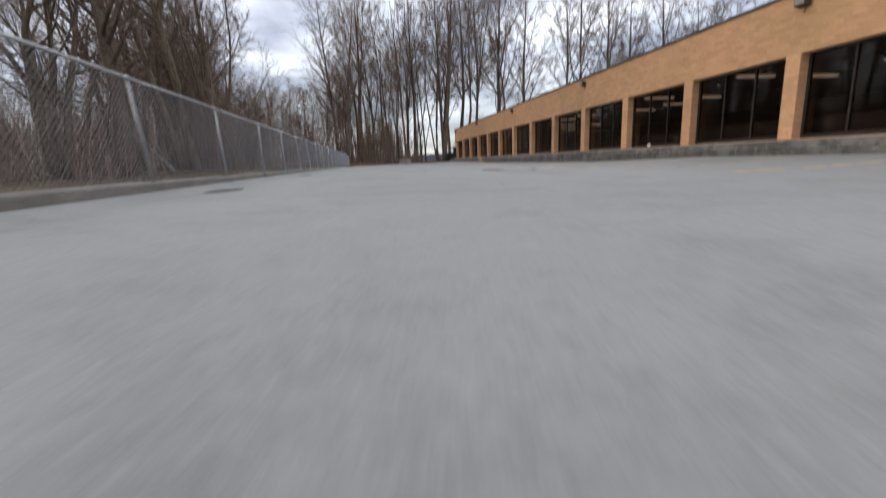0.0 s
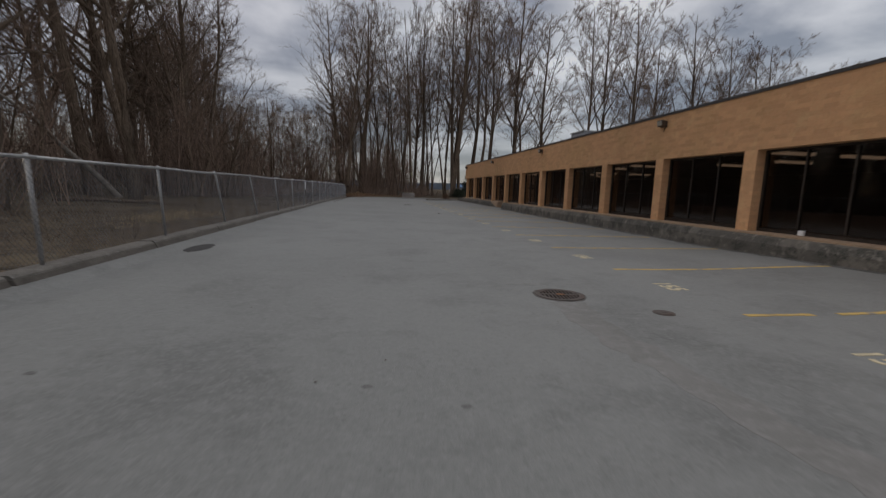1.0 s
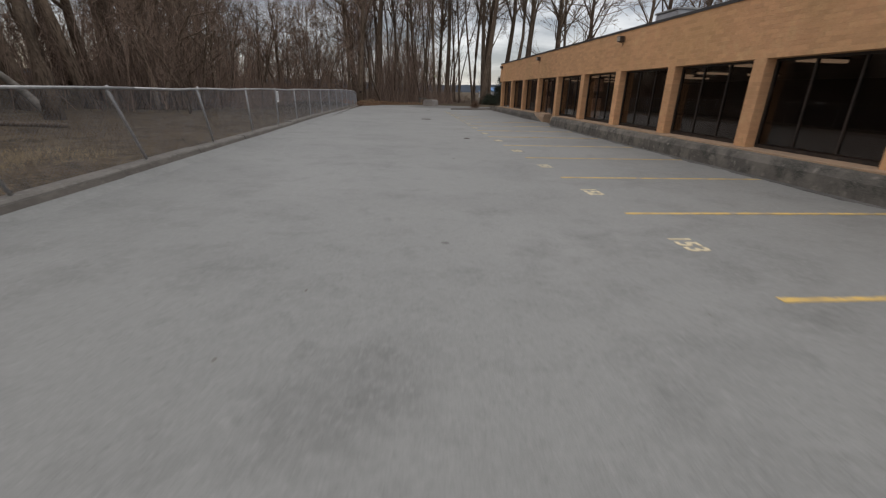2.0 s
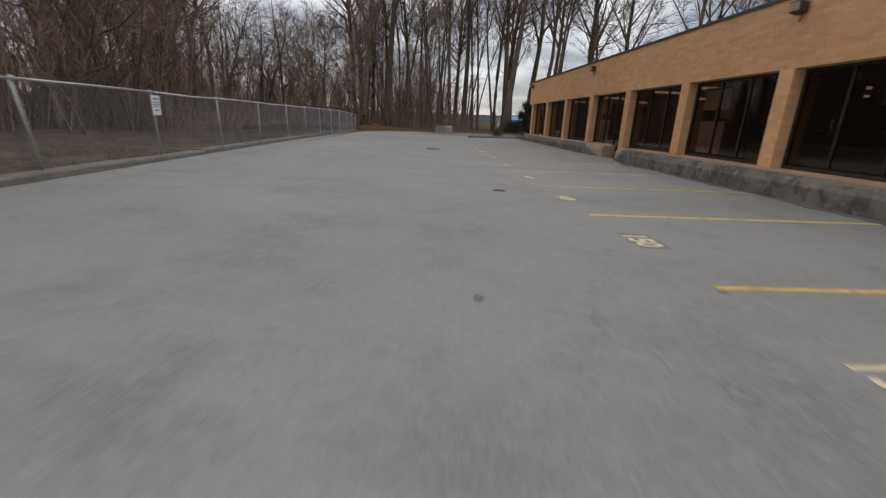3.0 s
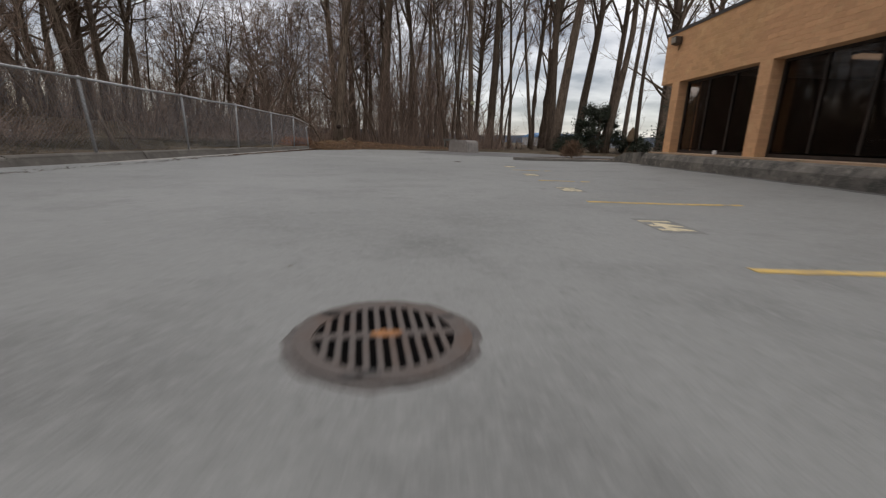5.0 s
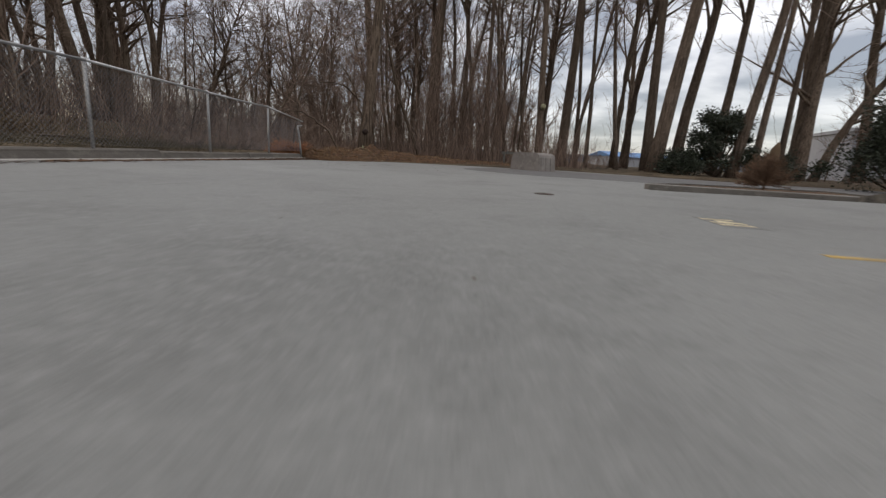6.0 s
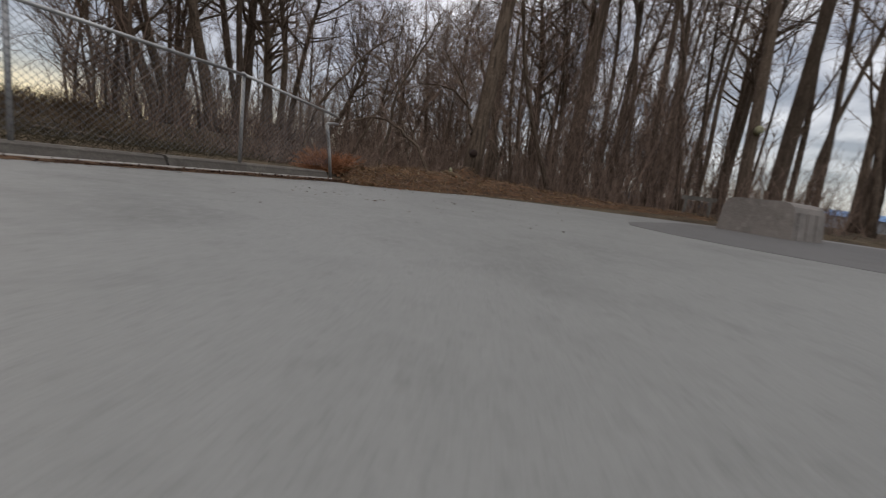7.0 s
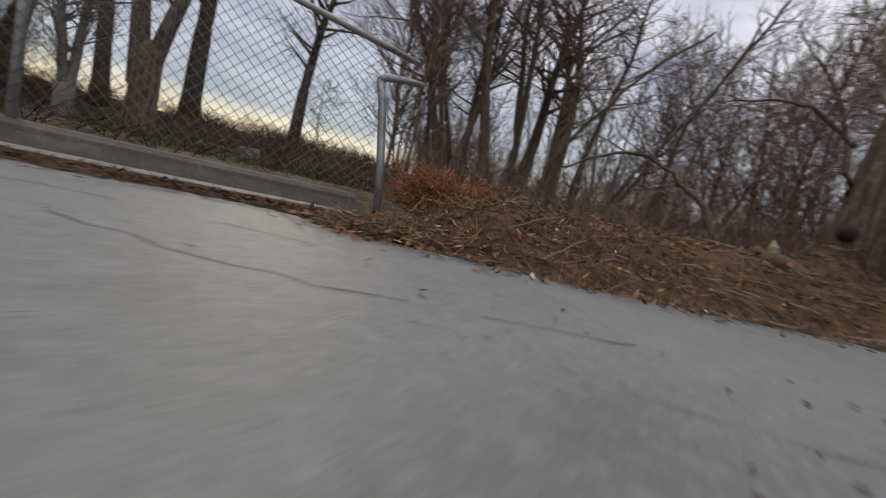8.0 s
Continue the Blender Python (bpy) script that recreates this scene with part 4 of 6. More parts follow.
for i, pts in enumerate((((-3.6, 54.5), (-3.37, 57.0), (-2.97, 57.44), (-2.83, 57.65), (-2.72, 57.9), (-2.5, 58.6)), ((-3.74, 56.5), (-3.63, 57.2), (-3.3, 57.9)), ((-2.6, 57.9), (-1.9, 58.6), (-1.5, 60.0)), ((-3.2, 44.0), (-1.7, 44.6), (-1.85, 47.2), (-1.2, 50.5)))):
    tagged(part("asphalt_crack", crack_mesh(pts, 0.0022 if i == 2 else 0.0042, i), TAR), "jagged dark crack in the asphalt", "crack", "asphalt cracks", kind="structure")

rng = random.Random(12)
outline = [(1.22, 9.9), (1.12, 9.2), (1.1, 8.5), (1.2, 7.9), (1.25, 7.3), (1.32, 6.6), (1.6, 5.9), (1.72, 6.5), (1.62, 7.1), (1.5, 7.8), (1.46, 8.6), (1.52, 9.3), (1.62, 9.85)]
edge = []
for (xa, ya), (xb, yb) in zip(outline, outline[1:] + outline[:1]):
    edge += [(xa + (xb - xa) * k / 5 + rng.gauss(0, 0.025), ya + (yb - ya) * k / 5 + rng.gauss(0, 0.025)) for k in range(5)]
tagged(part("damp_streak", slab(edge, -0.01, 0.0015), DAMP), "dull damp streak running from the drain over the asphalt", "stain", kind="structure")

def make_grime(y0, y1, seed):
    """A dark wet band where the asphalt meets the building's plinth."""
    g, n = Geo(), int((y1 - y0) / 0.16)
    for j in range(n + 1):
        y = y0 + (y1 - y0) * j / n
        wide = 0.05 + 0.30 * max(0.0, 0.45 + noise.noise((y * 0.55, seed, 0)) + 0.45 * noise.noise((y * 2.7, seed, 3))) * smooth_step(0, 3, min(j, n - j))
        for x in (7.73, 7.73 - wide * 0.5, 7.73 - wide):
            g.v.append((x, y, rise(x, y) + 0.0085))
        g.v.append((7.725 - wide, y, rise(7.725 - wide, y) - 0.004))
    g.f = [(j * 4 + i, j * 4 + i + 1, (j + 1) * 4 + i + 1, (j + 1) * 4 + i) for j in range(n) for i in range(3)]
    tagged(part("plinth_grime", g, GRIME), "dark wet grime along the foot of the plinth", "stain", "grime bands", kind="structure")


make_grime(8.0, 34.7, 1.0)
make_grime(38.6, 50.4, 5.0)

rng = random.Random(18)
tagged(part("pale_smear", slab(disc(26, 0.34, 0.07, 1.22, 10.84, 0.16, rng), -0.01, 0.0012), PALE_ASPHALT), "pale chalky smear on the asphalt beside the drain", "stain", kind="structure")

# oil stains and small sunken spots
rng = random.Random(31)
for x, y, rx, ry in ((-2.79, 4.54, 0.07, 0.05), (-2.27, 4.67, 0.09, 0.05), (-0.29, 3.68, 0.06, 0.07), (-0.32, 5.39, 0.07, 0.05), (1.27, 22.58, 0.06, 0.09), (3.2, 22.8, 0.06, 0.05), (-3.03, 8.22, 0.05, 0.04), (-0.87, 7.86, 0.05, 0.035), (-0.28, 7.56, 0.05, 0.03), (2.98, 43.2, 0.06, 0.05), (0.5, 16.2, 0.07, 0.05), (-1.7, 33.4, 0.08, 0.06)):
    tagged(part("oil_spot", slab(disc(14, rx * 0.7, ry * 0.7, x, y, 0.3, rng), -0.01, 0.002), STAIN), "small dark oil spot soaked into the asphalt", "stain", "oil spots", kind="structure")

# ---- island, barrier and small things at the lot's end ----
isl = thing("traffic_island", "low concrete kerbed island with soil by the building corner", "kerb", kind="structure")
outline = [(4.27, 53.52), (4.31, 53.34), (4.6, 53.22), (8.9, 53.6), (8.9, 55.7), (5.35, 54.75), (4.5, 53.86)]
inner = [(4.47, 53.55), (4.5, 53.49), (4.66, 53.41), (8.85, 53.8), (8.85, 55.5), (5.45, 54.58), (4.68, 53.78)]
g = Geo()
for ring, z in ((outline, -0.1), (outline, 0.10), (inner, 0.115), (inner, 0.05)):
    g.v += [(x, y, z) for x, y in ring]
g.f = [(j * 7 + i, j * 7 + (i + 1) % 7, (j + 1) * 7 + (i + 1) % 7, (j + 1) * 7 + i) for j in range(3) for i in range(7)]
part("kerb_ring", g, CONCRETE, isl)
part("soil", slab(inner, 0.0, 0.085), DUFF, isl)


def make_barrier():
    ob = thing("concrete_barrier", "grey weathered concrete barrier block at the lot's end", "barrier", at=(3.05, 61.3, 0.0), turn=50)
    # local x runs back along the ribbed side, local y along the plain end
    L, W, H = 1.05, 1.36, 0.67
    prof = [(0.0, 0.0), (0.05, H * 0.72), (0.09, H * 0.88), (0.17, H * 0.97), (0.28, H), (W - 0.28, H), (W - 0.17, H * 0.97), (W - 0.09, H * 0.88), (W - 0.05, H * 0.72), (W, 0.0)]
    g = Geo()
    g.prism([(u, v) for u, v in prof], 0.0, L, "x")
    part("body", g, BARRIER, ob)
    for i in range(3):
        x = 0.1 + i * 0.31
        part("rib", Geo().prism([(-0.02, 0.0), (0.03, H * 0.74), (0.07, H * 0.74), (0.05, 0.0)], x, x + 0.2, "x"), BARRIER, ob)
    return ob


make_barrier()
rail = thing("low_pale_rail", "pale board on two short posts behind the barrier", "rail", at=(2.2, 68.0, 0.1), turn=-12)
part("board", Geo().box(-0.5, -0.03, 0.5, 0.5, 0.03, 0.63, 0.01), CONCRETE, rail)
for x in (-0.35, 0.35):
    part("post", Geo().box(x - 0.04, -0.04, -0.2, x + 0.04, 0.04, 0.5), CONCRETE, rail)


# ---- trees ----
def wander(rng, p, d, length, steps, wob, up):
    pts, p, d = [p.copy()], p.copy(), d.copy()
    for _ in range(steps):
        d = (d + Vector((rng.gauss(0, wob), rng.gauss(0, wob), rng.gauss(0, wob) + up))).normalized()
        p = p + d * (length / steps)
        pts.append(p.copy())
    return pts


def taper(r0, r1, n, power=1.0):
    return [r0 + (r1 - r0) * (i / (n - 1)) ** power for i in range(n)]


def along(pts, f):
    s = f * (len(pts) - 1)
    i = min(int(s), len(pts) - 2)
    d = (pts[i + 1] - pts[i]).normalized()
    return pts[i].lerp(pts[i + 1], s - i), d


def sprout(rng, d, angle):
    """A direction that leaves d at about the given angle."""
    side = d.cross(Vector((rng.gauss(0, 1), rng.gauss(0, 1), rng.gauss(0, 1)))).normalized()
    return (d * math.cos(angle) + side * math.sin(angle)).normalized()


def tree_meshes(seed, H, r, crown_from, spread, stems=1, limbs=30, subs=6, twigs=6, rise=0.75, shoots=0, wob=0.045, pale=False, fine=1.0):
    """Trunk and crown of a bare tree. rise: how steeply the limbs climb."""
    rng = random.Random(seed)
    T, C = Geo(), Geo()
    for s in range(stems):
        h = H * rng.uniform(0.85, 1.0)
        d0 = Vector((rng.gauss(0, 0.03), rng.gauss(0, 0.03), 1.0))
        base = Vector((0.0, 0.0, -0.3))
        rr = r
        if stems > 1:
            a = 2 * math.pi * (s + rng.random() * 0.5) / stems
            d0 = Vector((math.cos(a) * 0.17, math.sin(a) * 0.17, 1.0))
            base = Vector((math.cos(a) * r * 0.7, math.sin(a) * r * 0.7, -0.3))
            rr = r * rng.uniform(0.6, 0.85)
        trunk = wander(rng, base, d0.normalized(), h, 13, wob, 0.035)
        rad = taper(rr, 0.03, 14, 0.85)
        rad[0] = rr * 1.18
        T.tube(trunk, rad, 8)
        for k in range(limbs // stems):
            f = crown_from + (0.985 - crown_from) * ((k + rng.random()) / (limbs // stems)) ** 0.9
            p, d = along(trunk, f)
            rel = (f - crown_from) / (1 - crown_from)
            shape = (0.55 + 0.75 * math.sin(math.pi * min(1.0, rel * 0.8 + 0.12))) * (1.1 - 0.3 * rel)
            length = spread * shape * rng.uniform(0.65, 1.15)
            ld = sprout(rng, d, radians(rng.uniform(38, 72) * (1.25 - 0.45 * rise)))
            limb = wander(rng, p, ld, length, 6, 0.10, 0.075 * rise)
            lr = max(0.014, rr * (1 - f) * 0.42 + 0.018)
            (T if lr > 0.05 else C).tube(limb, taper(lr, 0.009, 7), 5 if lr > 0.05 else 4, False)
            for j in range(subs):
                g = 0.22 + 0.78 * (j + rng.random()) / subs
                q, qd = along(limb, min(g, 0.99))
                sl = length * (0.52 - 0.26 * g) * rng.uniform(0.6, 1.25) + 0.25
                sub = wander(rng, q, sprout(rng, qd, radians(rng.uniform(25, 55))), sl, 3, 0.12, 0.05 * rise)
                C.tube(sub, taper(0.018 * fine, 0.008 * fine, 4), 3, False)
                for i in range(twigs):
                    u, ud = along(sub, 0.15 + 0.84 * rng.random())
                    C.spike(u, u + sprout(rng, ud, radians(rng.uniform(15, 48))) * rng.uniform(0.35, 1.0), 0.0118 * fine)
        for k in range(shoots // stems):
            f = rng.uniform(0.03, 0.62)
            p, d = along(trunk, f)
            sd = sprout(rng, d, radians(rng.uniform(15, 50)))
            pts = wander(rng, p, sd, rng.uniform(0.8, 2.6), 3, 0.14, 0.16)
            C.tube(pts, taper(0.012, 0.004, 4), 3, False)
            for i in range(4):
                u, ud = along(pts, rng.uniform(0.2, 0.98))
                C.spike(u, u + sprout(rng, ud, radians(35)) * rng.uniform(0.2, 0.6), 0.006)
    t, c = T.mesh("trunk", True), C.mesh("crown")
    t.materials.append(BARK_PALE if pale else BARK)
    c.materials.append(TWIG)
    return t, c


def fan_meshes(seed, H, r, crown_from, spread, majors=10):
    """A bare tree whose main limbs climb steeply and fan out into a rounded crown."""
    rng = random.Random(seed)
    T, C = Geo(), Geo()
    trunk = wander(rng, Vector((0.0, 0.0, -0.3)), Vector((rng.gauss(0, 0.03), rng.gauss(0, 0.03), 1)).normalized(), H * 0.93, 13, 0.03, 0.03)
    rad = taper(r, 0.03, 14, 0.9)
    rad[0] = r * 1.18
    T.tube(trunk, rad, 8)
    mains = [(trunk, crown_from)]
    for k in range(majors):
        f = crown_from + (0.80 - crown_from) * (k + rng.random() * 0.8) / majors
        p, d = along(trunk, f)
        tilt = radians(rng.uniform(16, 40) * (1.15 - 0.4 * (f - crown_from)))
        a = 2.4 * k + rng.uniform(-0.5, 0.5)
        md = Vector((math.cos(a) * math.sin(tilt), math.sin(a) * math.sin(tilt), math.cos(tilt)))
        length = min((H - p.z) * rng.uniform(0.72, 1.0), spread / math.sin(tilt) * rng.uniform(0.8, 1.1))
        limb = wander(rng, p, md, length, 8, 0.06, 0.03)
        lr = max(0.05, r * (1 - f) * 0.55)
        T.tube(limb, taper(lr, 0.014, 9, 0.8), 5, False)
        mains.append((limb, 0.22))
    for limb, start in mains:
        L = (limb[-1] - limb[0]).length
        n = 9 if limb is not trunk else 14
        for j in range(n):
            g = start + (0.985 - start) * (j + rng.random()) / n
            q, qd = along(limb, min(g, 0.99))
            bl = (0.9 + 0.20 * L * (1.05 - g)) * rng.uniform(0.7, 1.3)
            br = wander(rng, q, sprout(rng, qd, radians(rng.uniform(28, 62))), bl, 3, 0.09, 0.06)
            C.tube(br, taper(0.030, 0.012, 4), 3, False)
            for i in range(6):
                u, ud = along(br, 0.15 + 0.85 * (i + rng.random()) / 6.01)
                sl = rng.uniform(0.4, 1.05)
                wd = (sprout(rng, ud, radians(rng.uniform(22, 58))) + Vector((0, 0, 0.12))).normalized()
                C.spike(u, u + wd * sl, 0.022)
                for _ in range(5):
                    e = (sprout(rng, wd, radians(rng.uniform(20, 55))) + Vector((0, 0, 0.10))).normalized()
                    w = u + wd * sl * rng.uniform(0.1, 0.9)
                    C.spike(w, w + e * rng.uniform(0.25, 0.7), 0.0185)
    t, c = T.mesh("trunk", True), C.mesh("crown")
    t.materials.append(BARK)
    c.materials.append(TWIG)
    return t, c


TREE_KINDS = {
    "fan": dict(build=fan_meshes, args=[dict(seed=81, H=28, r=0.33, crown_from=0.26, spread=5.0), dict(seed=82, H=27, r=0.28, crown_from=0.30, spread=4.4, majors=9), dict(seed=83, H=29, r=0.38, crown_from=0.28, spread=5.4, majors=11), dict(seed=84, H=29, r=0.58, crown_from=0.36, spread=5.2, majors=10)], label="tall bare tree with steep limbs fanning into a rounded twiggy crown"),
    "giant": dict(args=[dict(seed=71, H=23, r=0.5, crown_from=0.30, spread=5.0, limbs=38, subs=6, twigs=7, rise=0.6, wob=0.05), dict(seed=72, H=22, r=0.42, crown_from=0.26, spread=5.0, stems=2, limbs=40, subs=6, twigs=7, rise=0.6, wob=0.06)], label="thick-trunked old bare tree behind the fence"),
    "tall": dict(args=[dict(seed=11, H=28, r=0.30, crown_from=0.33, spread=5.2, limbs=46, subs=6, twigs=7, shoots=46), dict(seed=12, H=27, r=0.26, crown_from=0.38, spread=4.8, limbs=42, subs=6, twigs=7, shoots=46), dict(seed=13, H=30, r=0.34, crown_from=0.32, spread=5.6, limbs=46, subs=6, twigs=7, shoots=46)], label="tall bare broadleaf tree with grey bark and fine brown twigs"),
    "slim": dict(args=[dict(seed=21, H=25, r=0.15, crown_from=0.42, spread=2.9, limbs=26, subs=5, twigs=6, shoots=34), dict(seed=22, H=20, r=0.12, crown_from=0.40, spread=2.0, limbs=22, subs=5, twigs=6), dict(seed=23, H=26, r=0.17, crown_from=0.45, spread=3.2, limbs=26, subs=5, twigs=6, shoots=34)], label="slender bare tree with a straight thin trunk"),
    "wide": dict(args=[dict(seed=31, H=20, r=0.36, crown_from=0.20, spread=5.2, stems=2, limbs=40, subs=6, twigs=7, rise=0.55, wob=0.07), dict(seed=32, H=18, r=0.33, crown_from=0.22, spread=4.8, stems=3, limbs=42, subs=6, twigs=7, rise=0.6, wob=0.08)], label="spreading many-stemmed bare tree with crooked limbs"),
    "shaggy": dict(args=[dict(seed=41, H=24, r=0.30, crown_from=0.4, spread=3.2, stems=2, limbs=34, subs=6, twigs=6, shoots=420)], label="bare tree with trunks wrapped in shaggy brown shoots"),
    "young": dict(args=[dict(seed=51, H=11, r=0.075, crown_from=0.22, spread=1.9, limbs=22, subs=5, twigs=6, wob=0.08), dict(seed=52, H=9, r=0.06, crown_from=0.18, spread=1.8, limbs=20, subs=5, twigs=6, wob=0.09)], label="young bare tree with thin crooked stems"),
    "hazy": dict(args=[dict(seed=91, H=14, r=0.07, crown_from=0.10, spread=3.0, limbs=36, subs=6, twigs=8, wob=0.07, fine=0.6), dict(seed=92, H=13, r=0.06, crown_from=0.08, spread=3.4, stems=2, limbs=36, subs=6, twigs=8, rise=0.6, wob=0.08, fine=0.6)], label="young bare tree with a haze of fine pale twigs"),
    "pale": dict(args=[dict(seed=61, H=9, r=0.13, crown_from=0.35, spread=2.6, limbs=18, subs=5, twigs=5, wob=0.10, pale=True)], label="leaning pale-barked bare tree behind the fence"),
}
protos = {}


def plant(kind, x, y, scale=1.0, turn=0.0, lean=(0.0, 0.0), variant=0, label="", radius=0.0):
    info = TREE_KINDS[kind]
    variant %= len(info["args"])
    girth = min(max(radius / (info["args"][variant]["r"] * scale), 0.6), 1.5) if radius else 1.0
    m = Matrix.Translation((x, y, ground_z(x, y) - 0.02)) @ pose(0, 0, 0, lean[0], lean[1], 0) @ pose(0, 0, 0, 0, 0, turn) @ Matrix.Diagonal((scale * girth, scale * girth, scale, 1))
    if (kind, variant) not in protos:
        t, c = info.get("build", tree_meshes)(**info["args"][variant])
        ob = thing("tree", info["label"], "tree", "trees of the wood")
        part("trunk", t, BARK, ob)
        part("crown", c, TWIG, ob)
        ob.matrix_basis = m
        protos[kind, variant] = ob
    else:
        src = protos[kind, variant]
        ob = copy_thing(src, m)
        ob.matrix_basis = m
    if label:
        ob["label"] = label
    return ob


taken = []


def free(x, y, gap):
    if all((x - a) ** 2 + (y - b) ** 2 > gap * gap for a, b in taken):
        taken.append((x, y))
        return True
    return False


# trees that the walk passes close to or that stand out
# rows of kind, x, y, height scale, trunk radius, lean about x and y, variant
TREES_AT_LOT_END = [
    ("tall", 12.4, 84.3, 1.10, 0.40, 0, 0, 2), ("fan", 10.5, 72.7, 1.00, 0.34, -1, -1, 2), ("fan", 10.0, 70.0, 1.00, 0.40, 1, 3, 3),
    ("tall", 13.4, 68.8, 0.95, 0.28, 0, 0, 0), ("tall", 15.5, 70.8, 0.90, 0.20, 1, 2, 1), ("slim", 15.6, 68.7, 1.00, 0.16, -1, -1, 2),
    ("wide", 20.4, 74.1, 1.05, 0.42, 1, 3, 0), ("tall", 7.8, 77.0, 0.95, 0.17, -1, -1, 1), ("tall", 10.2, 79.2, 1.00, 0.28, 0, -1, 2),
    ("fan", 5.8, 75.8, 0.95, 0.32, 0, 0, 3), ("fan", 3.9, 71.3, 0.90, 0.24, -1, -2, 2), ("fan", -3.5, 78.3, 1.00, 0.52, 1, -2, 3),
    ("tall", -4.3, 80.2, 1.00, 0.28, 1, -2, 0), ("slim", -3.1, 71.0, 0.60, 0.12, 5, -19, 2), ("fan", -5.4, 67.0, 0.82, 0.33, -1, 4, 2),
    ("slim", 2.0, 73.4, 0.95, 0.13, 0, -3, 0), ("slim", 3.0, 76.4, 1.00, 0.14, 0, -3, 1), ("slim", -0.7, 79.4, 1.00, 0.16, 0, -2, 2),
    ("tall", 0.7, 77.5, 0.95, 0.22, 0, -4, 1), ("tall", -1.4, 78.4, 0.95, 0.23, 0, -4, 0), ("slim", 1.6, 81.5, 1.05, 0.16, 0, -5, 0),
    ("slim", 1.2, 75.9, 0.95, 0.10, 0, 0, 1), ("slim", 2.7, 79.8, 1.00, 0.13, 0, -2, 2), ("slim", 3.8, 83.7, 1.05, 0.14, 0, -2, 0),
    ("slim", 7.4, 79.5, 1.00, 0.17, 0, -2, 0), ("slim", 1.4, 77.6, 0.95, 0.14, 0, 2, 1), ("slim", 9.7, 76.2, 1.00, 0.17, 0, -1, 2),
    ("shaggy", -2.3, 81.5, 0.95, 0.28, 0, 0, 0), ("tall", -7.4, 75.0, 0.95, 0.34, 0, 2, 2), ("slim", 6.4, 73.4, 0.95, 0.12, 0, 1, 1),
]
TREES_BY_THE_BANK = [
    ("tall", -29.7, 69.7, 0.85, 0.24, 6, -4, 2), ("tall", -24.7, 68.5, 0.80, 0.20, 5, -4, 0), ("giant", -31.6, 78.6, 1.15, 0.65, -1, 1, 0),
    ("giant", -30.4, 80.3, 0.95, 0.45, 0, 0, 0), ("giant", -36.3, 86.4, 1.15, 0.65, 0, 0, 0), ("tall", -31.2, 84.0, 0.95, 0.34, -2, 3, 1),
    ("tall", -28.0, 84.7, 0.64, 0.28, -13, 19, 0), ("slim", -21.0, 83.9, 0.62, 0.15, 0, -1, 1), ("giant", -28.6, 60.6, 0.70, 0.40, -2, 0, 0),
    ("giant", -26.7, 55.5, 0.85, 0.52, 2, 0, 0), ("giant", -22.4, 53.0, 0.75, 0.33, 6, 1, 0),
     ("slim", -31.7, 75.4, 0.85, 0.22, 6, -4, 1), ("tall", -28.3, 76.0, 0.95, 0.36, 7, -6, 2),
    ("tall", -24.8, 76.7, 0.85, 0.30, 5, -5, 0),  ("slim", -31.3, 72.4, 0.75, 0.18, -3, 2, 0),
     ("young", -26.0, 61.6, 0.40, 0.05, 0, 8, 0), ("giant", -26.8, 69.6, 0.90, 0.42, 3, -3, 1),
    ("shaggy", -28.6, 71.4, 0.80, 0.30, 2, -2, 0),
]
TREES_IN_FENCE_WOOD = [
    ("pale", -16.6, 34.4, 1.1, 0.21, 0, -33, 0), ("fan", -19.6, 37.0, 0.98, 0.44, 5, -8, 3), ("fan", -18.0, 39.4, 0.95, 0.36, 6, -9, 2),
    ("giant", -24.8, 48.0, 1.05, 0.62, 0, 1, 0), ("wide", -17.0, 46.4, 0.95, 0.36, 0, 0, 1), ("giant", -31.0, 47.2, 1.0, 0.52, 0, 1, 1),
    ("tall", -25.3, 73.4, 0.95, 0.28, -1, 2, 1), ("fan", -25.5, 71.8, 1.0, 0.40, 3, -5, 0),
    ("giant", -21.5, 45.4, 0.9, 0.46, 5, -6, 1), ("giant", -19.8, 47.0, 1.0, 0.50, 2, -3, 0), ("fan", -17.6, 44.6, 0.9, 0.36, 0, 0, 0),
]
for i, (kind, x, y, s, radius, lean_x, lean_y, v) in enumerate(TREES_AT_LOT_END + TREES_BY_THE_BANK + TREES_IN_FENCE_WOOD):
    taken.append((x, y))
    if i < len(TREES_AT_LOT_END) and kind in ("fan", "tall"):
        s *= 1.12
    plant(kind, x, y, s, 47 * i % 360, (lean_x, lean_y), v, radius=radius)



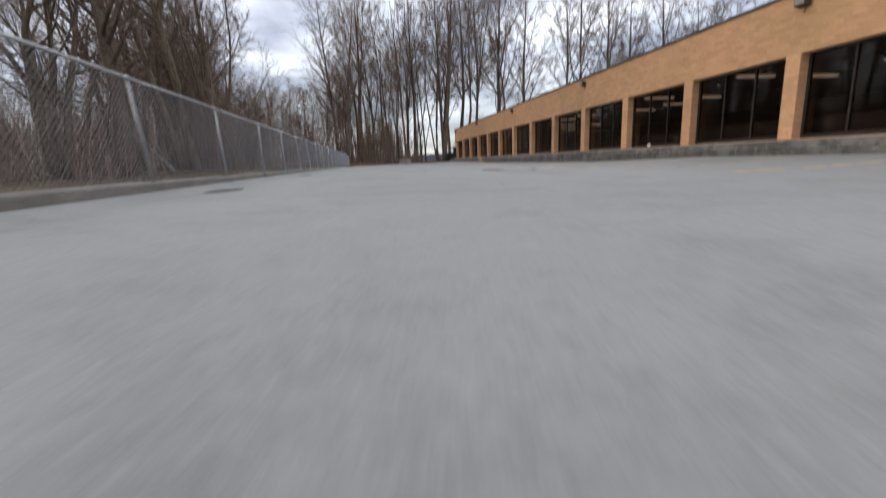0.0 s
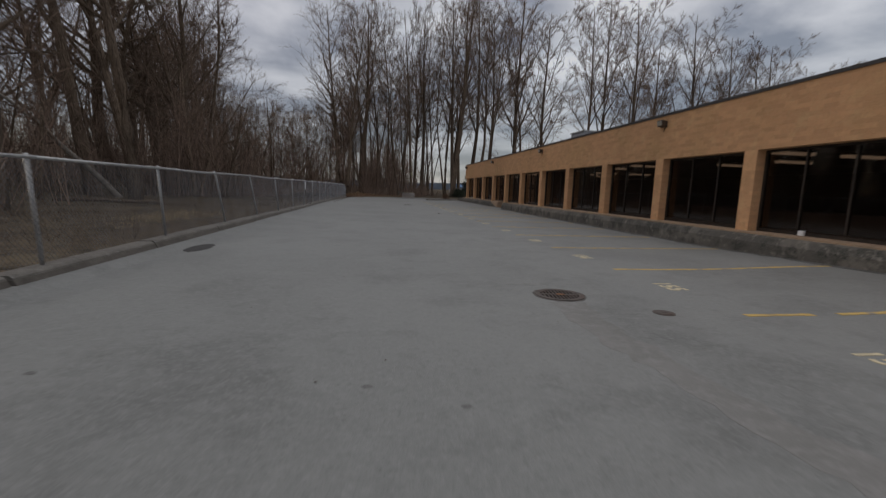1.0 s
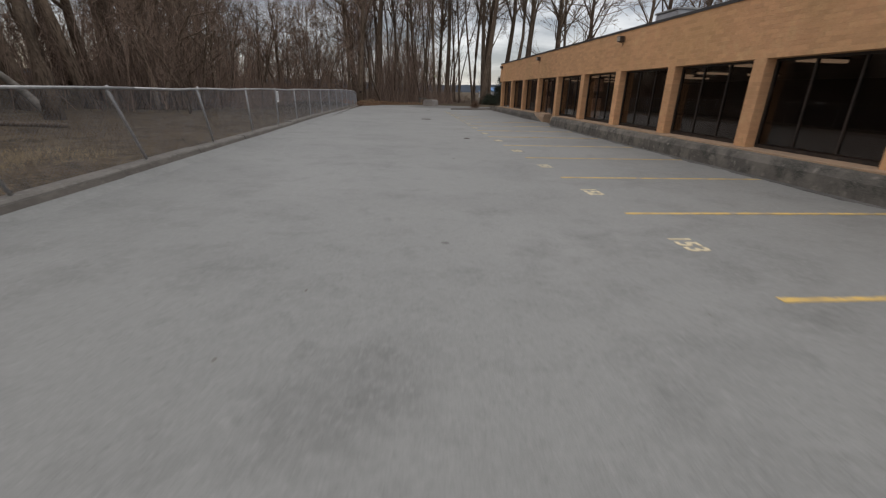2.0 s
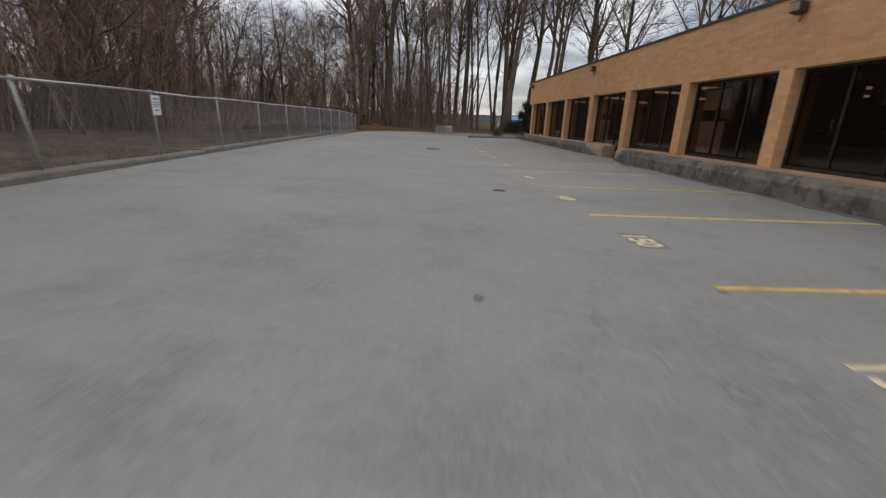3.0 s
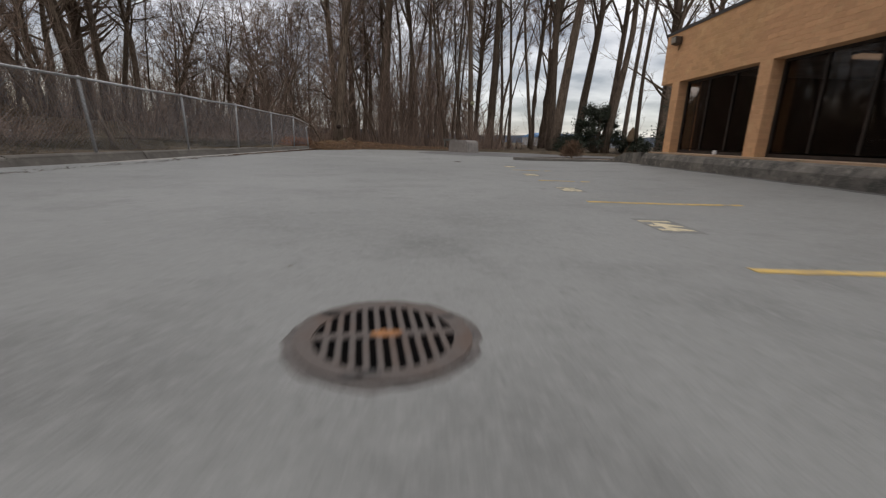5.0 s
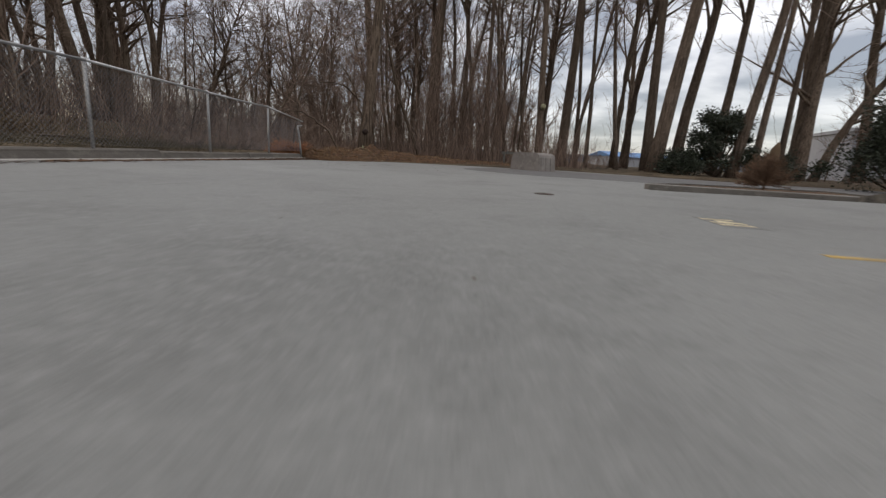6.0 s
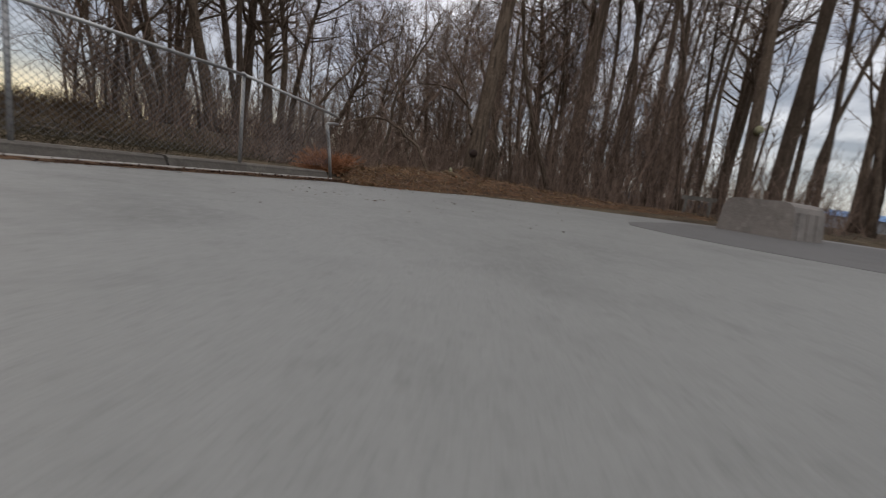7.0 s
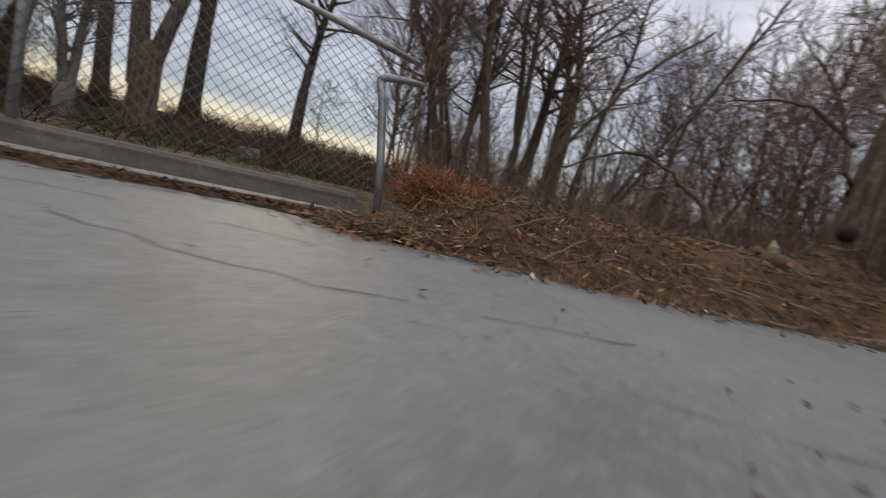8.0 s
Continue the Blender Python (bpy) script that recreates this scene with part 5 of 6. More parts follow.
def forked_tree(x, y, fork, arms, r, mat, label, seed):
    """A stout trunk that parts into arms; arms: rows of lean along y, lean along x, length and radius."""
    rr = random.Random(seed)
    T, C = Geo(), Geo()
    top = Vector((0.0, 0.0, fork))
    T.tube([(0, 0, -0.3), (0.01, -0.02, 0.1), (0.0, 0.02, fork * 0.5), (0.0, 0.0, fork), (0.0, 0.0, fork + r * 0.9)], [r * 1.3, r * 1.08, r, r * 1.02, r * 0.25], 12)
    for side, back, length, ar in arms:
        d = Vector((back, side, 1.0)).normalized()
        start = top - d * (2.4 * r) + Vector((0, 0.45 * r * (1 if side > 0 else -1), 0))
        arm = wander(rr, start, d, length, 13, 0.045, 0.03)
        T.tube(arm, taper(ar, 0.025, 14, 0.8), 10, False)
        for k in range(22):
            p, pd = along(arm, 0.16 + 0.82 * (k + rr.random()) / 22)
            limb = wander(rr, p, sprout(rr, pd, radians(rr.uniform(30, 68))), rr.uniform(0.7, 2.6), 5, 0.13, 0.03)
            T.tube(limb, taper(max(0.018, ar * 0.22), 0.008, 6), 5, False)
            for _ in range(6):
                q, qd = along(limb, rr.uniform(0.2, 0.98))
                sub = wander(rr, q, sprout(rr, qd, radians(rr.uniform(25, 55))), rr.uniform(0.3, 1.0), 3, 0.13, 0.03)
                C.tube(sub, taper(0.010, 0.004, 4), 3, False)
                for _ in range(5):
                    u, ud = along(sub, rr.uniform(0.15, 0.98))
                    C.spike(u, u + sprout(rr, ud, radians(rr.uniform(15, 50))) * rr.uniform(0.2, 0.5), 0.006)
    ob = thing("tree", label, "tree", "trees of the wood", at=(x, y, ground_z(x, y) - 0.06))
    part("trunk", T, mat, ob, smooth=True)
    part("crown", C, TWIG, ob)
    taken.append((x, y))


forked_tree(-18.6, 54.86, 2.6, [(-0.05, 0.03, 13, 0.33), (0.21, -0.03, 12, 0.29)], 0.42, BARK, "stout forked bare tree standing behind the kerb", 5)
forked_tree(-15.3, 53.9, 0.75, [(-0.24, 0.03, 7, 0.13), (0.16, 0.0, 7.5, 0.135), (-0.02, -0.1, 4.5, 0.045)], 0.21, BARK_PALE, "pale low-forked bare tree behind the kerb", 8)

rng = random.Random(77)
for i, x in enumerate((14.6, 17.5, 22.0, 29.0, 33.0, 37.5, 43.0, 48.0, 54.5, 62.0, 67.0, 73.0, 80.0)):
    y = 75.5 + 4.5 * rng.random() + (2.5 if i % 2 else 0)
    taken.append((x, y))
    plant("fan", x, y, rng.uniform(1.2, 1.32) if x < 60 else rng.uniform(1.0, 1.15), rng.uniform(0, 360), (rng.gauss(0, 1), rng.gauss(0, 1)), i % 3)


def hazy_side(x, y):
    """The sector north-west of the fence's end, kept free of stout trunks to fit the camera's last view."""
    a = math.degrees(math.atan2(x + 1.8, y - 57.5))
    return -56 < a < -14 and 2 < math.hypot(x + 1.8, y - 57.5) < 40


def scatter(count, box, gap, kinds, sizes, keep=lambda x, y: True, tries=40):
    done = 0
    for _ in range(count * tries):
        if done >= count:
            break
        x, y = rng.uniform(box[0], box[1]), rng.uniform(box[2], box[3])
        if not keep(x, y) or not free(x, y, gap):
            continue
        kind = rng.choice(kinds)
        if hazy_side(x, y) and kind not in ("hazy", "young"):
            continue
        s = rng.uniform(*sizes)
        # a low gap in the canopy: heights capped to fit the early camera's skyline
        a = math.degrees(math.atan2(x + 1.3, y - 2.0))
        if -17.0 < a < -6.5:
            tall = {"fan": 28, "tall": 29, "slim": 26, "wide": 20, "shaggy": 24, "young": 11, "giant": 23, "hazy": 14}[kind]
            s = min(s, 0.19 * math.hypot(x + 1.3, y - 2) / tall)
        plant(kind, x, y, s, rng.uniform(0, 360), (rng.gauss(0, 2.5), rng.gauss(0, 2.5)), rng.randint(0, 2))
        done += 1


west_gap = lambda x, y: y < 55.5 - 0.36 * (abs(x) - 1.8) or y > 58.5 + 0.30 * (abs(x) - 1.8)
scatter(12, (-34, -13, 18, 52), 3.8, ["wide", "giant", "fan", "tall", "fan"], (0.75, 1.05), west_gap)
scatter(6, (-30, -12, 38, 50), 2.6, ["wide", "giant", "shaggy"], (0.5, 0.68), west_gap)
scatter(2, (-36, -24, 64, 75), 2.6, ["fan", "wide"], (0.75, 0.95), lambda x, y: -70 < math.degrees(math.atan2(x + 1.8, y - 57.5)) < -60)
scatter(24, (-42, -10, 16, 52), 1.5, ["slim", "young", "slim", "young", "young"], (0.65, 1.15), west_gap)
scatter(6, (-36, -6, 72, 96), 2.8, ["tall", "slim", "wide", "giant"], (0.7, 1.0), lambda x, y: y > 60.5 + 0.30 * (abs(x) - 1.8))
scatter(13, (-44, -5, 74, 104), 1.5, ["slim", "young", "young", "slim"], (0.6, 1.1), lambda x, y: y > 61.5 + 0.30 * (abs(x) - 1.8) and not (x > -15 and y < 78))
scatter(7, (-15, -5, 69, 82), 1.4, ["slim", "young", "slim"], (0.55, 0.95))
scatter(3, (-6, 16, 78, 92), 1.6, ["slim", "slim", "tall"], (0.85, 1.05))
scatter(6, (-10, 3, 82, 96), 1.6, ["slim", "slim", "young"], (0.8, 1.05))
scatter(14, (-30, -6, 76, 96), 1.6, ["slim", "fan", "slim"], (0.6, 0.95))
scatter(2, (-46, -30, 80, 92), 2.0, ["slim", "fan", "slim", "young"], (0.65, 0.95), lambda x, y: y > 60 + 0.34 * (abs(x) - 1.8))
bearing = lambda x, y: math.degrees(math.atan2(x + 1.8, y - 57.5))
scatter(10, (-24, -5, 72, 95), 2.0, ["hazy"], (0.9, 1.4), lambda x, y: bearing(x, y) > -34)
scatter(10, (-22, -4, 76, 97), 1.8, ["hazy"], (1.3, 1.8), lambda x, y: -32 < bearing(x, y) < -12)
scatter(7, (-44, -22, 63, 76), 2.0, ["hazy", "young"], (1.1, 1.6), lambda x, y: -74 < bearing(x, y) < -61)
scatter(3, (-36, -24, 80, 92), 2.0, ["hazy"], (0.8, 1.2))
scatter(5, (-5, 13, 84, 98), 1.8, ["slim", "tall"], (0.9, 1.1))
scatter(2, (-2, 5, 85, 95), 1.8, ["hazy"], (1.2, 1.5))
scatter(6, (10, 75, 80, 96), 3.2, ["fan", "tall", "fan"], (0.95, 1.1))
scatter(9, (16, 70, 72, 86), 2.2, ["slim", "young"], (0.8, 1.0))


# the dark knot on the leaning trunk
knot = tagged(part("trunk_knot", Geo().tube([(-5.15, 66.60, 1.27), (-5.18, 66.66, 1.27), (-5.27, 66.80, 1.27)], [0.09, 0.13, 0.15], 14), KNOT, smooth=True), "dark round knot hole on a leaning trunk", "knot hole")


# arching boughs that hang over the brush past the fence's end
def bough(points, r0, label, seed, twigs=26):
    rr, g = random.Random(seed), Geo()
    pts = [Vector(p) for p in points]
    n = 18
    fine = []
    for i in range(n + 1):
        p, d = along(pts, min(i / n, 0.999))
        q, _ = along(pts, min(max(i / n - 0.06, 0), 0.999))
        w, _ = along(pts, min(i / n + 0.06, 0.999))
        fine.append((p + q + w) / 3 + Vector((rr.gauss(0, 0.02), rr.gauss(0, 0.02), rr.gauss(0, 0.02))))
    ob = thing("bare_bough", label, "branch", "arching boughs")
    part("limb", g.tube(fine, taper(r0, r0 * 0.3, n + 1), 6), BARK, ob, smooth=True)
    c = Geo()
    for _ in range(twigs):
        u, ud = along(fine, rr.uniform(0.1, 0.99))
        sub_ = wander(rr, u, sprout(rr, ud, radians(rr.uniform(25, 70))), rr.uniform(0.4, 1.5), 3, 0.16, 0.05)
        c.tube(sub_, taper(r0 * 0.28, 0.004, 4), 3, False)
        for _ in range(6):
            v, vd = along(sub_, rr.uniform(0.15, 0.98))
            c.spike(v, v + sprout(rr, vd, radians(rr.uniform(20, 60))) * rr.uniform(0.15, 0.5), 0.006)
    part("twig_spray", c, TWIG, ob)


bough([(-5.75, 64.5, 0.2), (-6.25, 64.4, 1.19), (-6.77, 64.3, 1.46), (-7.17, 64.25, 1.83), (-7.76, 64.0, 1.94), (-8.31, 63.75, 1.76), (-8.95, 63.5, 1.42)], 0.06, "dead bough arching down to the ground", 61, 14)
bough([(-8.8, 66.1, 0.0), (-8.54, 66.2, 2.1), (-8.45, 66.3, 3.2), (-8.0, 66.6, 4.3), (-7.5, 66.9, 5.5), (-7.3, 67.1, 6.3)], 0.07, "thin leaning bare bough over the brush", 62)
bough([(-10.6, 65.9, 0.0), (-10.1, 66.2, 0.84), (-9.64, 66.6, 2.16), (-9.14, 67.0, 3.2), (-8.5, 67.5, 4.8), (-8.2, 67.7, 6.1)], 0.08, "thin leaning bare bough over the brush", 63)
bough([(-5.45, 66.9, 1.9), (-5.69, 66.74, 2.83), (-5.88, 66.66, 3.5), (-6.25, 66.5, 4.1), (-6.76, 66.2, 4.9)], 0.05, "crooked bare bough growing from a leaning trunk", 64)
bough([(-5.5, 66.85, 2.7), (-6.2, 66.5, 3.39), (-6.74, 66.2, 3.5), (-7.34, 65.9, 3.4)], 0.045, "crooked bare bough growing from a leaning trunk", 65)
bough([(-11.5, 65.0, 0.0), (-11.7, 65.3, 1.6), (-11.2, 65.9, 3.1), (-10.2, 66.5, 4.6), (-8.8, 67.0, 5.6)], 0.07, "thin leaning bare bough over the brush", 66)


# ---- undergrowth ----
def stem_patch(seed, count, size, low, high, twigs, r=0.006, lean=0.25):
    rng = random.Random(seed)
    g = Geo()
    for _ in range(count):
        p = Vector((rng.uniform(-size, size), rng.uniform(-size, size), -0.1))
        h = rng.uniform(low, high)
        d = Vector((rng.gauss(0, lean), rng.gauss(0, lean), 1)).normalized()
        pts = wander(rng, p, d, h, 2, 0.13, 0.0)
        if h < 0.6:
            g.spike(pts[0], pts[2], r)
        else:
            g.tube(pts, taper(r, r * 0.35, 3), 3, False)
        for _ in range(twigs):
            u, ud = along(pts, rng.uniform(0.25, 0.98))
            g.spike(u, u + sprout(rng, ud, radians(rng.uniform(20, 65))) * rng.uniform(0.15, 0.42) * h * 0.55, r * 0.6)
    return g


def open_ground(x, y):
    """False where brush would hide the leaning pale tree from the camera."""
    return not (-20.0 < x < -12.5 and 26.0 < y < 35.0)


def repeat(name, geo_list, places, mat, label, category):
    """One mesh that repeats patches at places of (x, y, turn, scale, height)."""
    vs, fs, base = [], [], 0
    arrs = [np.array(g.v) for g in geo_list]
    rr = random.Random(4)
    for x, y, turn, s, hz in places:
        k = rr.randrange(len(geo_list))
        c, sn = math.cos(turn), math.sin(turn)
        a = arrs[k]
        q = np.empty_like(a)
        q[:, 0] = (a[:, 0] * c - a[:, 1] * sn) * s + x
        q[:, 1] = (a[:, 0] * sn + a[:, 1] * c) * s + y
        q[:, 2] = a[:, 2] * s * hz + ground_z(x, y)
        vs.append(q)
        fs += [tuple(i + base for i in f) for f in geo_list[k].f]
        base += len(a)
    me = bpy.data.meshes.new(name)
    me.from_pydata(np.concatenate(vs).tolist(), [], fs)
    me.materials.append(mat)
    return tagged(new(name, me), label, category, kind="stuff")


rng = random.Random(21)
brush = [stem_patch(100 + i, 36, 1.1, 0.9, 2.6, 4, 0.0105) for i in range(3)]
spots = []
for _ in range(2600):
    x, y = rng.uniform(-42, -9), rng.uniform(12, 96)
    if west_gap(x, y) and len(spots) < 118 and (x < -12 or y > 64):
        spots.append((x, y, rng.uniform(0, 6.28), rng.uniform(1.0, 1.9), rng.uniform(0.7, 1.35)))
for _ in range(46):
    x = rng.uniform(-9, 6)
    spots.append((x, rng.uniform(66.3, 78) + max(0, -x) * 0.1, rng.uniform(0, 6.28), rng.uniform(0.8, 1.25), rng.uniform(0.6, 1.1)))
for _ in range(18):
    spots.append((rng.uniform(6, 40), rng.uniform(67.5, 84), rng.uniform(0, 6.28), rng.uniform(0.7, 1.1), rng.uniform(0.2, 0.45)))
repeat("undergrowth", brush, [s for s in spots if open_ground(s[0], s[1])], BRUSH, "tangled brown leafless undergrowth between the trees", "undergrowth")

low_brush = [stem_patch(500 + i, 24, 1.1, 0.9, 2.4, 5, 0.013, 0.5) for i in range(3)]
spots = []
for _ in range(150):
    x = rng.uniform(-27, -19.5)
    spots.append((x, 57.0 + rng.uniform(-0.42, 0.38) * (abs(x) - 1.8), rng.uniform(0, 6.28), rng.uniform(0.8, 1.2), rng.uniform(0.30, 0.48)))
repeat("bank_brush", low_brush, spots, IVY, "low dark bramble covering the bank behind the fence", "undergrowth")

scrub = [stem_patch(520 + i, 60, 1.1, 0.5, 1.5, 5, 0.007, 0.55) for i in range(3)]
scrub_rng = random.Random(35)
spots = []
for _ in range(52):
    spots.append((scrub_rng.uniform(-11.5, -6.4), scrub_rng.uniform(46.0, 59.5), scrub_rng.uniform(0, 6.28), scrub_rng.uniform(0.7, 0.9), scrub_rng.uniform(0.22, 0.42)))
repeat("dark_scrub", scrub, spots, SCRUB, "low dark tangled scrub behind the kerb", "undergrowth")

hedge_rng = random.Random(33)
spots = []
for _ in range(36):
    spots.append((hedge_rng.uniform(-13.5, -6.3), hedge_rng.uniform(61.6, 66.0), hedge_rng.uniform(0, 6.28), hedge_rng.uniform(0.7, 1.0), hedge_rng.uniform(0.3, 0.6)))
for _ in range(40):
    spots.append((hedge_rng.uniform(-14.5, -9.5), hedge_rng.uniform(42.0, 51.0), hedge_rng.uniform(0, 6.28), hedge_rng.uniform(0.7, 1.0), hedge_rng.uniform(0.45, 0.8)))
repeat("brown_brush", low_brush, spots, BRUSH, "dense brown brush beyond the end of the fence", "undergrowth")

thicket = [stem_patch(400 + i, 14, 1.3, 2.6, 6.2, 17, 0.019, 0.20) for i in range(3)]
spots = []
for _ in range(3000):
    x, y = rng.uniform(-40, -8), rng.uniform(16, 98)
    if west_gap(x, y) and len(spots) < 160 and (x < -13 and y < 54 or y > 66 + 0.1 * abs(x)):
        a = math.degrees(math.atan2(x + 1.3, y - 2.0))
        # brush is kept lower in the sector of the camera's last view
        near = -58 < math.degrees(math.atan2(x + 1.8, y - 57.5)) < -8 and y > 57.5
        spots.append((x, y, rng.uniform(0, 6.28), rng.uniform(0.9, 1.3), rng.uniform(0.25, 0.45) if near else rng.uniform(0.8, 1.3)))
for _ in range(42):
    spots.append((rng.uniform(-38, -13), rng.uniform(18, 50), rng.uniform(0, 6.28), rng.uniform(0.9, 1.3), rng.uniform(0.9, 1.5)))
for _ in range(22):
    spots.append((rng.uniform(-4, 1.5), rng.uniform(70, 77), rng.uniform(0, 6.28), 0.9, rng.uniform(0.8, 1.9)))
for _ in range(8):
    spots.append((rng.uniform(4.5, 18), rng.uniform(73, 84), rng.uniform(0, 6.28), 0.9, rng.uniform(0.2, 0.4)))
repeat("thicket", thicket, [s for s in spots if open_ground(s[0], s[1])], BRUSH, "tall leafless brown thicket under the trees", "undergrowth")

low_grass = [stem_patch(200 + i, 90, 0.9, 0.12, 0.42, 0, 0.006, 0.6) for i in range(3)]
spots = []
for _ in range(230):
    spots.append((rng.uniform(-15, -6.4), rng.uniform(0, 50), rng.uniform(0, 6.28), rng.uniform(0.8, 1.3), rng.uniform(0.6, 1.3)))
for _ in range(46):
    t = rng.random()
    spots.append((-5.6 + 9.0 * t + rng.gauss(0, 0.5), 61.3 + 5.0 * t + abs(rng.gauss(0.6, 0.9)), rng.uniform(0, 6.28), rng.uniform(0.6, 1.0), rng.uniform(0.5, 1.0)))
pale_spots = []
for _ in range(26):
    pale_spots.append((rng.gauss(-7.2, 0.5), rng.gauss(19.9, 1.2), rng.uniform(0, 6.28), rng.uniform(0.5, 0.75), rng.uniform(0.9, 1.5)))
repeat("bleached_grass", low_grass, pale_spots, PALE_STRAW, "patch of bleached pale grass behind the fence", "grass")
repeat("dead_grass", low_grass, spots, DULL_GRASS, "matted dull dead grass on the woodland edge", "grass")


far_stems = [stem_patch(300 + i, 12, 4.0, 6.0, 14.0, 26, 0.07, 0.10) for i in range(3)]
spots = []
for _ in range(60):
    spots.append((rng.uniform(-95, -44), rng.uniform(0, 130), rng.uniform(0, 6.28), rng.uniform(0.8, 1.2), rng.uniform(0.7, 1.1)))
for _ in range(45):
    spots.append((rng.uniform(-50, 8), rng.uniform(100, 135), rng.uniform(0, 6.28), rng.uniform(0.8, 1.2), rng.uniform(0.7, 1.0)))
spots = [s for s in spots if s[1] > 60 + 0.34 * (abs(s[0]) - 1.8) or s[1] < 53 - 0.36 * (abs(s[0]) - 1.8)]
repeat("far_woods", far_stems, spots, BRUSH, "far grey-brown leafless woodland", "woods")


# heaps of clippings along the lot's edge
def make_heap():
    g = Geo()
    n, m = 60, 14
    for i in range(n + 1):
        t = i / n
        k = 2.6 + t * (len(LOT_EDGE) - 3.6)
        a = min(int(k), len(LOT_EDGE) - 2)
        ex, ey = [LOT_EDGE[a][c] + (LOT_EDGE[a + 1][c] - LOT_EDGE[a][c]) * (k - a) for c in (0, 1)]
        tx, ty = LOT_EDGE[min(a + 2, len(LOT_EDGE) - 1)][0] - LOT_EDGE[max(a - 1, 0)][0], LOT_EDGE[min(a + 2, len(LOT_EDGE) - 1)][1] - LOT_EDGE[max(a - 1, 0)][1]
        ln = math.hypot(tx, ty)
        nx, ny = -ty / ln, tx / ln
        for j in range(m + 1):
            s = j / m
            reach = smooth_step(0.0, 0.14, t)
            w = -0.12 + (0.22 + 2.38 * reach) * s
            hump = (0.12 + 0.88 * reach) * math.sin(math.pi * min(1, s * 1.05)) ** 0.8 * (0.13 + 0.27 * math.sin(math.pi * min(1.0, t * 1.15)) ** 0.7)
            x, y = ex + nx * w, ey + ny * w
            z = 0.004 + hump * (0.75 + 0.75 * noise.noise((x * 2.1, y * 2.1, 2))) + 0.09 * noise.noise((x * 6, y * 6, 5)) * min(1, s * 6)
            g.v.append((x, y, max(z, -0.02) + 0.1 * s * reach))
    w = m + 1
    g.f = [(i * w + j, i * w + j + 1, (i + 1) * w + j + 1, (i + 1) * w + j) for i in range(n) for j in range(m)]
    heap = tagged(part("debris_heap", g, DUFF, smooth=True), "heaped brown leaves and grass clippings along the asphalt edge", "debris", kind="stuff")
    r, s = random.Random(8), Geo()
    for _ in range(9000):
        x, y, z = g.v[r.randrange(len(g.v))]
        p = Vector((x + r.gauss(0, 0.09), y + r.gauss(0, 0.09), z + 0.01))
        d = Vector((r.gauss(0, 1), r.gauss(0, 1), abs(r.gauss(0, 0.35)))).normalized()
        s.spike(p, p + d * r.uniform(0.04, 0.17), 0.0028)
    tagged(part("straw_litter", s, STRAW), "loose dry straw scattered over the heap", "debris", kind="stuff")
    s = Geo()
    for _ in range(9000):
        x, y, z = g.v[r.randrange(len(g.v))]
        p = Vector((x + r.gauss(0, 0.15), y + r.gauss(0, 0.15), max(z, 0) + 0.012))
        d = Vector((r.gauss(0, 1), r.gauss(0, 1), r.gauss(0, 0.25))).normalized()
        s.blade(p, d, d.cross(Vector((0.1, 0.2, 1))).normalized(), r.uniform(0.025, 0.07), r.uniform(0.006, 0.018))
    tufts = Geo()
    for _ in range(150):
        x, y, z = g.v[r.randrange(len(g.v))]
        for _ in range(16):
            p = Vector((x + r.gauss(0, 0.05), y + r.gauss(0, 0.05), z - 0.01))
            d = Vector((r.gauss(0, 0.7), r.gauss(0, 0.7), abs(r.gauss(0.4, 0.4)))).normalized()
            tufts.spike(p, p + d * r.uniform(0.08, 0.22), 0.004)
    tagged(part("straw_tufts", tufts, STRAW), "pale tufts of dry straw sticking out of the heap", "grass", kind="stuff")
    pale = Geo()
    for _ in range(6000):
        x, y, z = g.v[r.randrange(len(g.v))]
        p = Vector((x + r.gauss(0, 0.13), y + r.gauss(0, 0.13), max(z, 0) + 0.014))
        d = Vector((r.gauss(0, 1), r.gauss(0, 1), r.gauss(0, 0.45))).normalized()
        pale.blade(p, d, d.cross(Vector((0.1, 0.2, 1))).normalized(), r.uniform(0.02, 0.065), r.uniform(0.005, 0.014))
    tagged(part("leaf_litter", pale, STRAW), "dry pale brown leaf litter on the heap", "leaves", kind="stuff")
    sticks = Geo()
    for _ in range(420):
        x, y, z = g.v[r.randrange(len(g.v))]
        p = Vector((x, y, z + 0.02))
        d = Vector((r.gauss(0, 1), r.gauss(0, 1), r.gauss(0.08, 0.16))).normalized()
        pts = wander(r, p, d, r.uniform(0.08, 0.28), 3, 0.16, -0.02)
        sticks.tube(pts, taper(0.006, 0.003, 4), 4, False)
    tagged(part("dead_twigs", sticks, TWIG), "broken dead twigs lying on the heap", "twigs", kind="stuff")
    chips = Geo()
    for _ in range(260):
        x, y, z = g.v[r.randrange(len(g.v))]
        p = Vector((x + r.gauss(0, 0.1), y + r.gauss(0, 0.1), max(z, 0) + 0.02))
        d = Vector((r.gauss(0, 1), r.gauss(0, 1), r.gauss(0, 0.4))).normalized()
        chips.blade(p, d, d.cross(Vector((0.1, 0.2, 1))).normalized(), r.uniform(0.02, 0.07), r.uniform(0.006, 0.018))
    tagged(part("wood_chips", chips, CREAM), "pale wood chips and stalks on the heap", "debris", kind="stuff")
    tagged(part("fallen_leaves", s, RED_LEAF), "curled dry brown leaves on the heap", "leaves", kind="stuff")


make_heap()



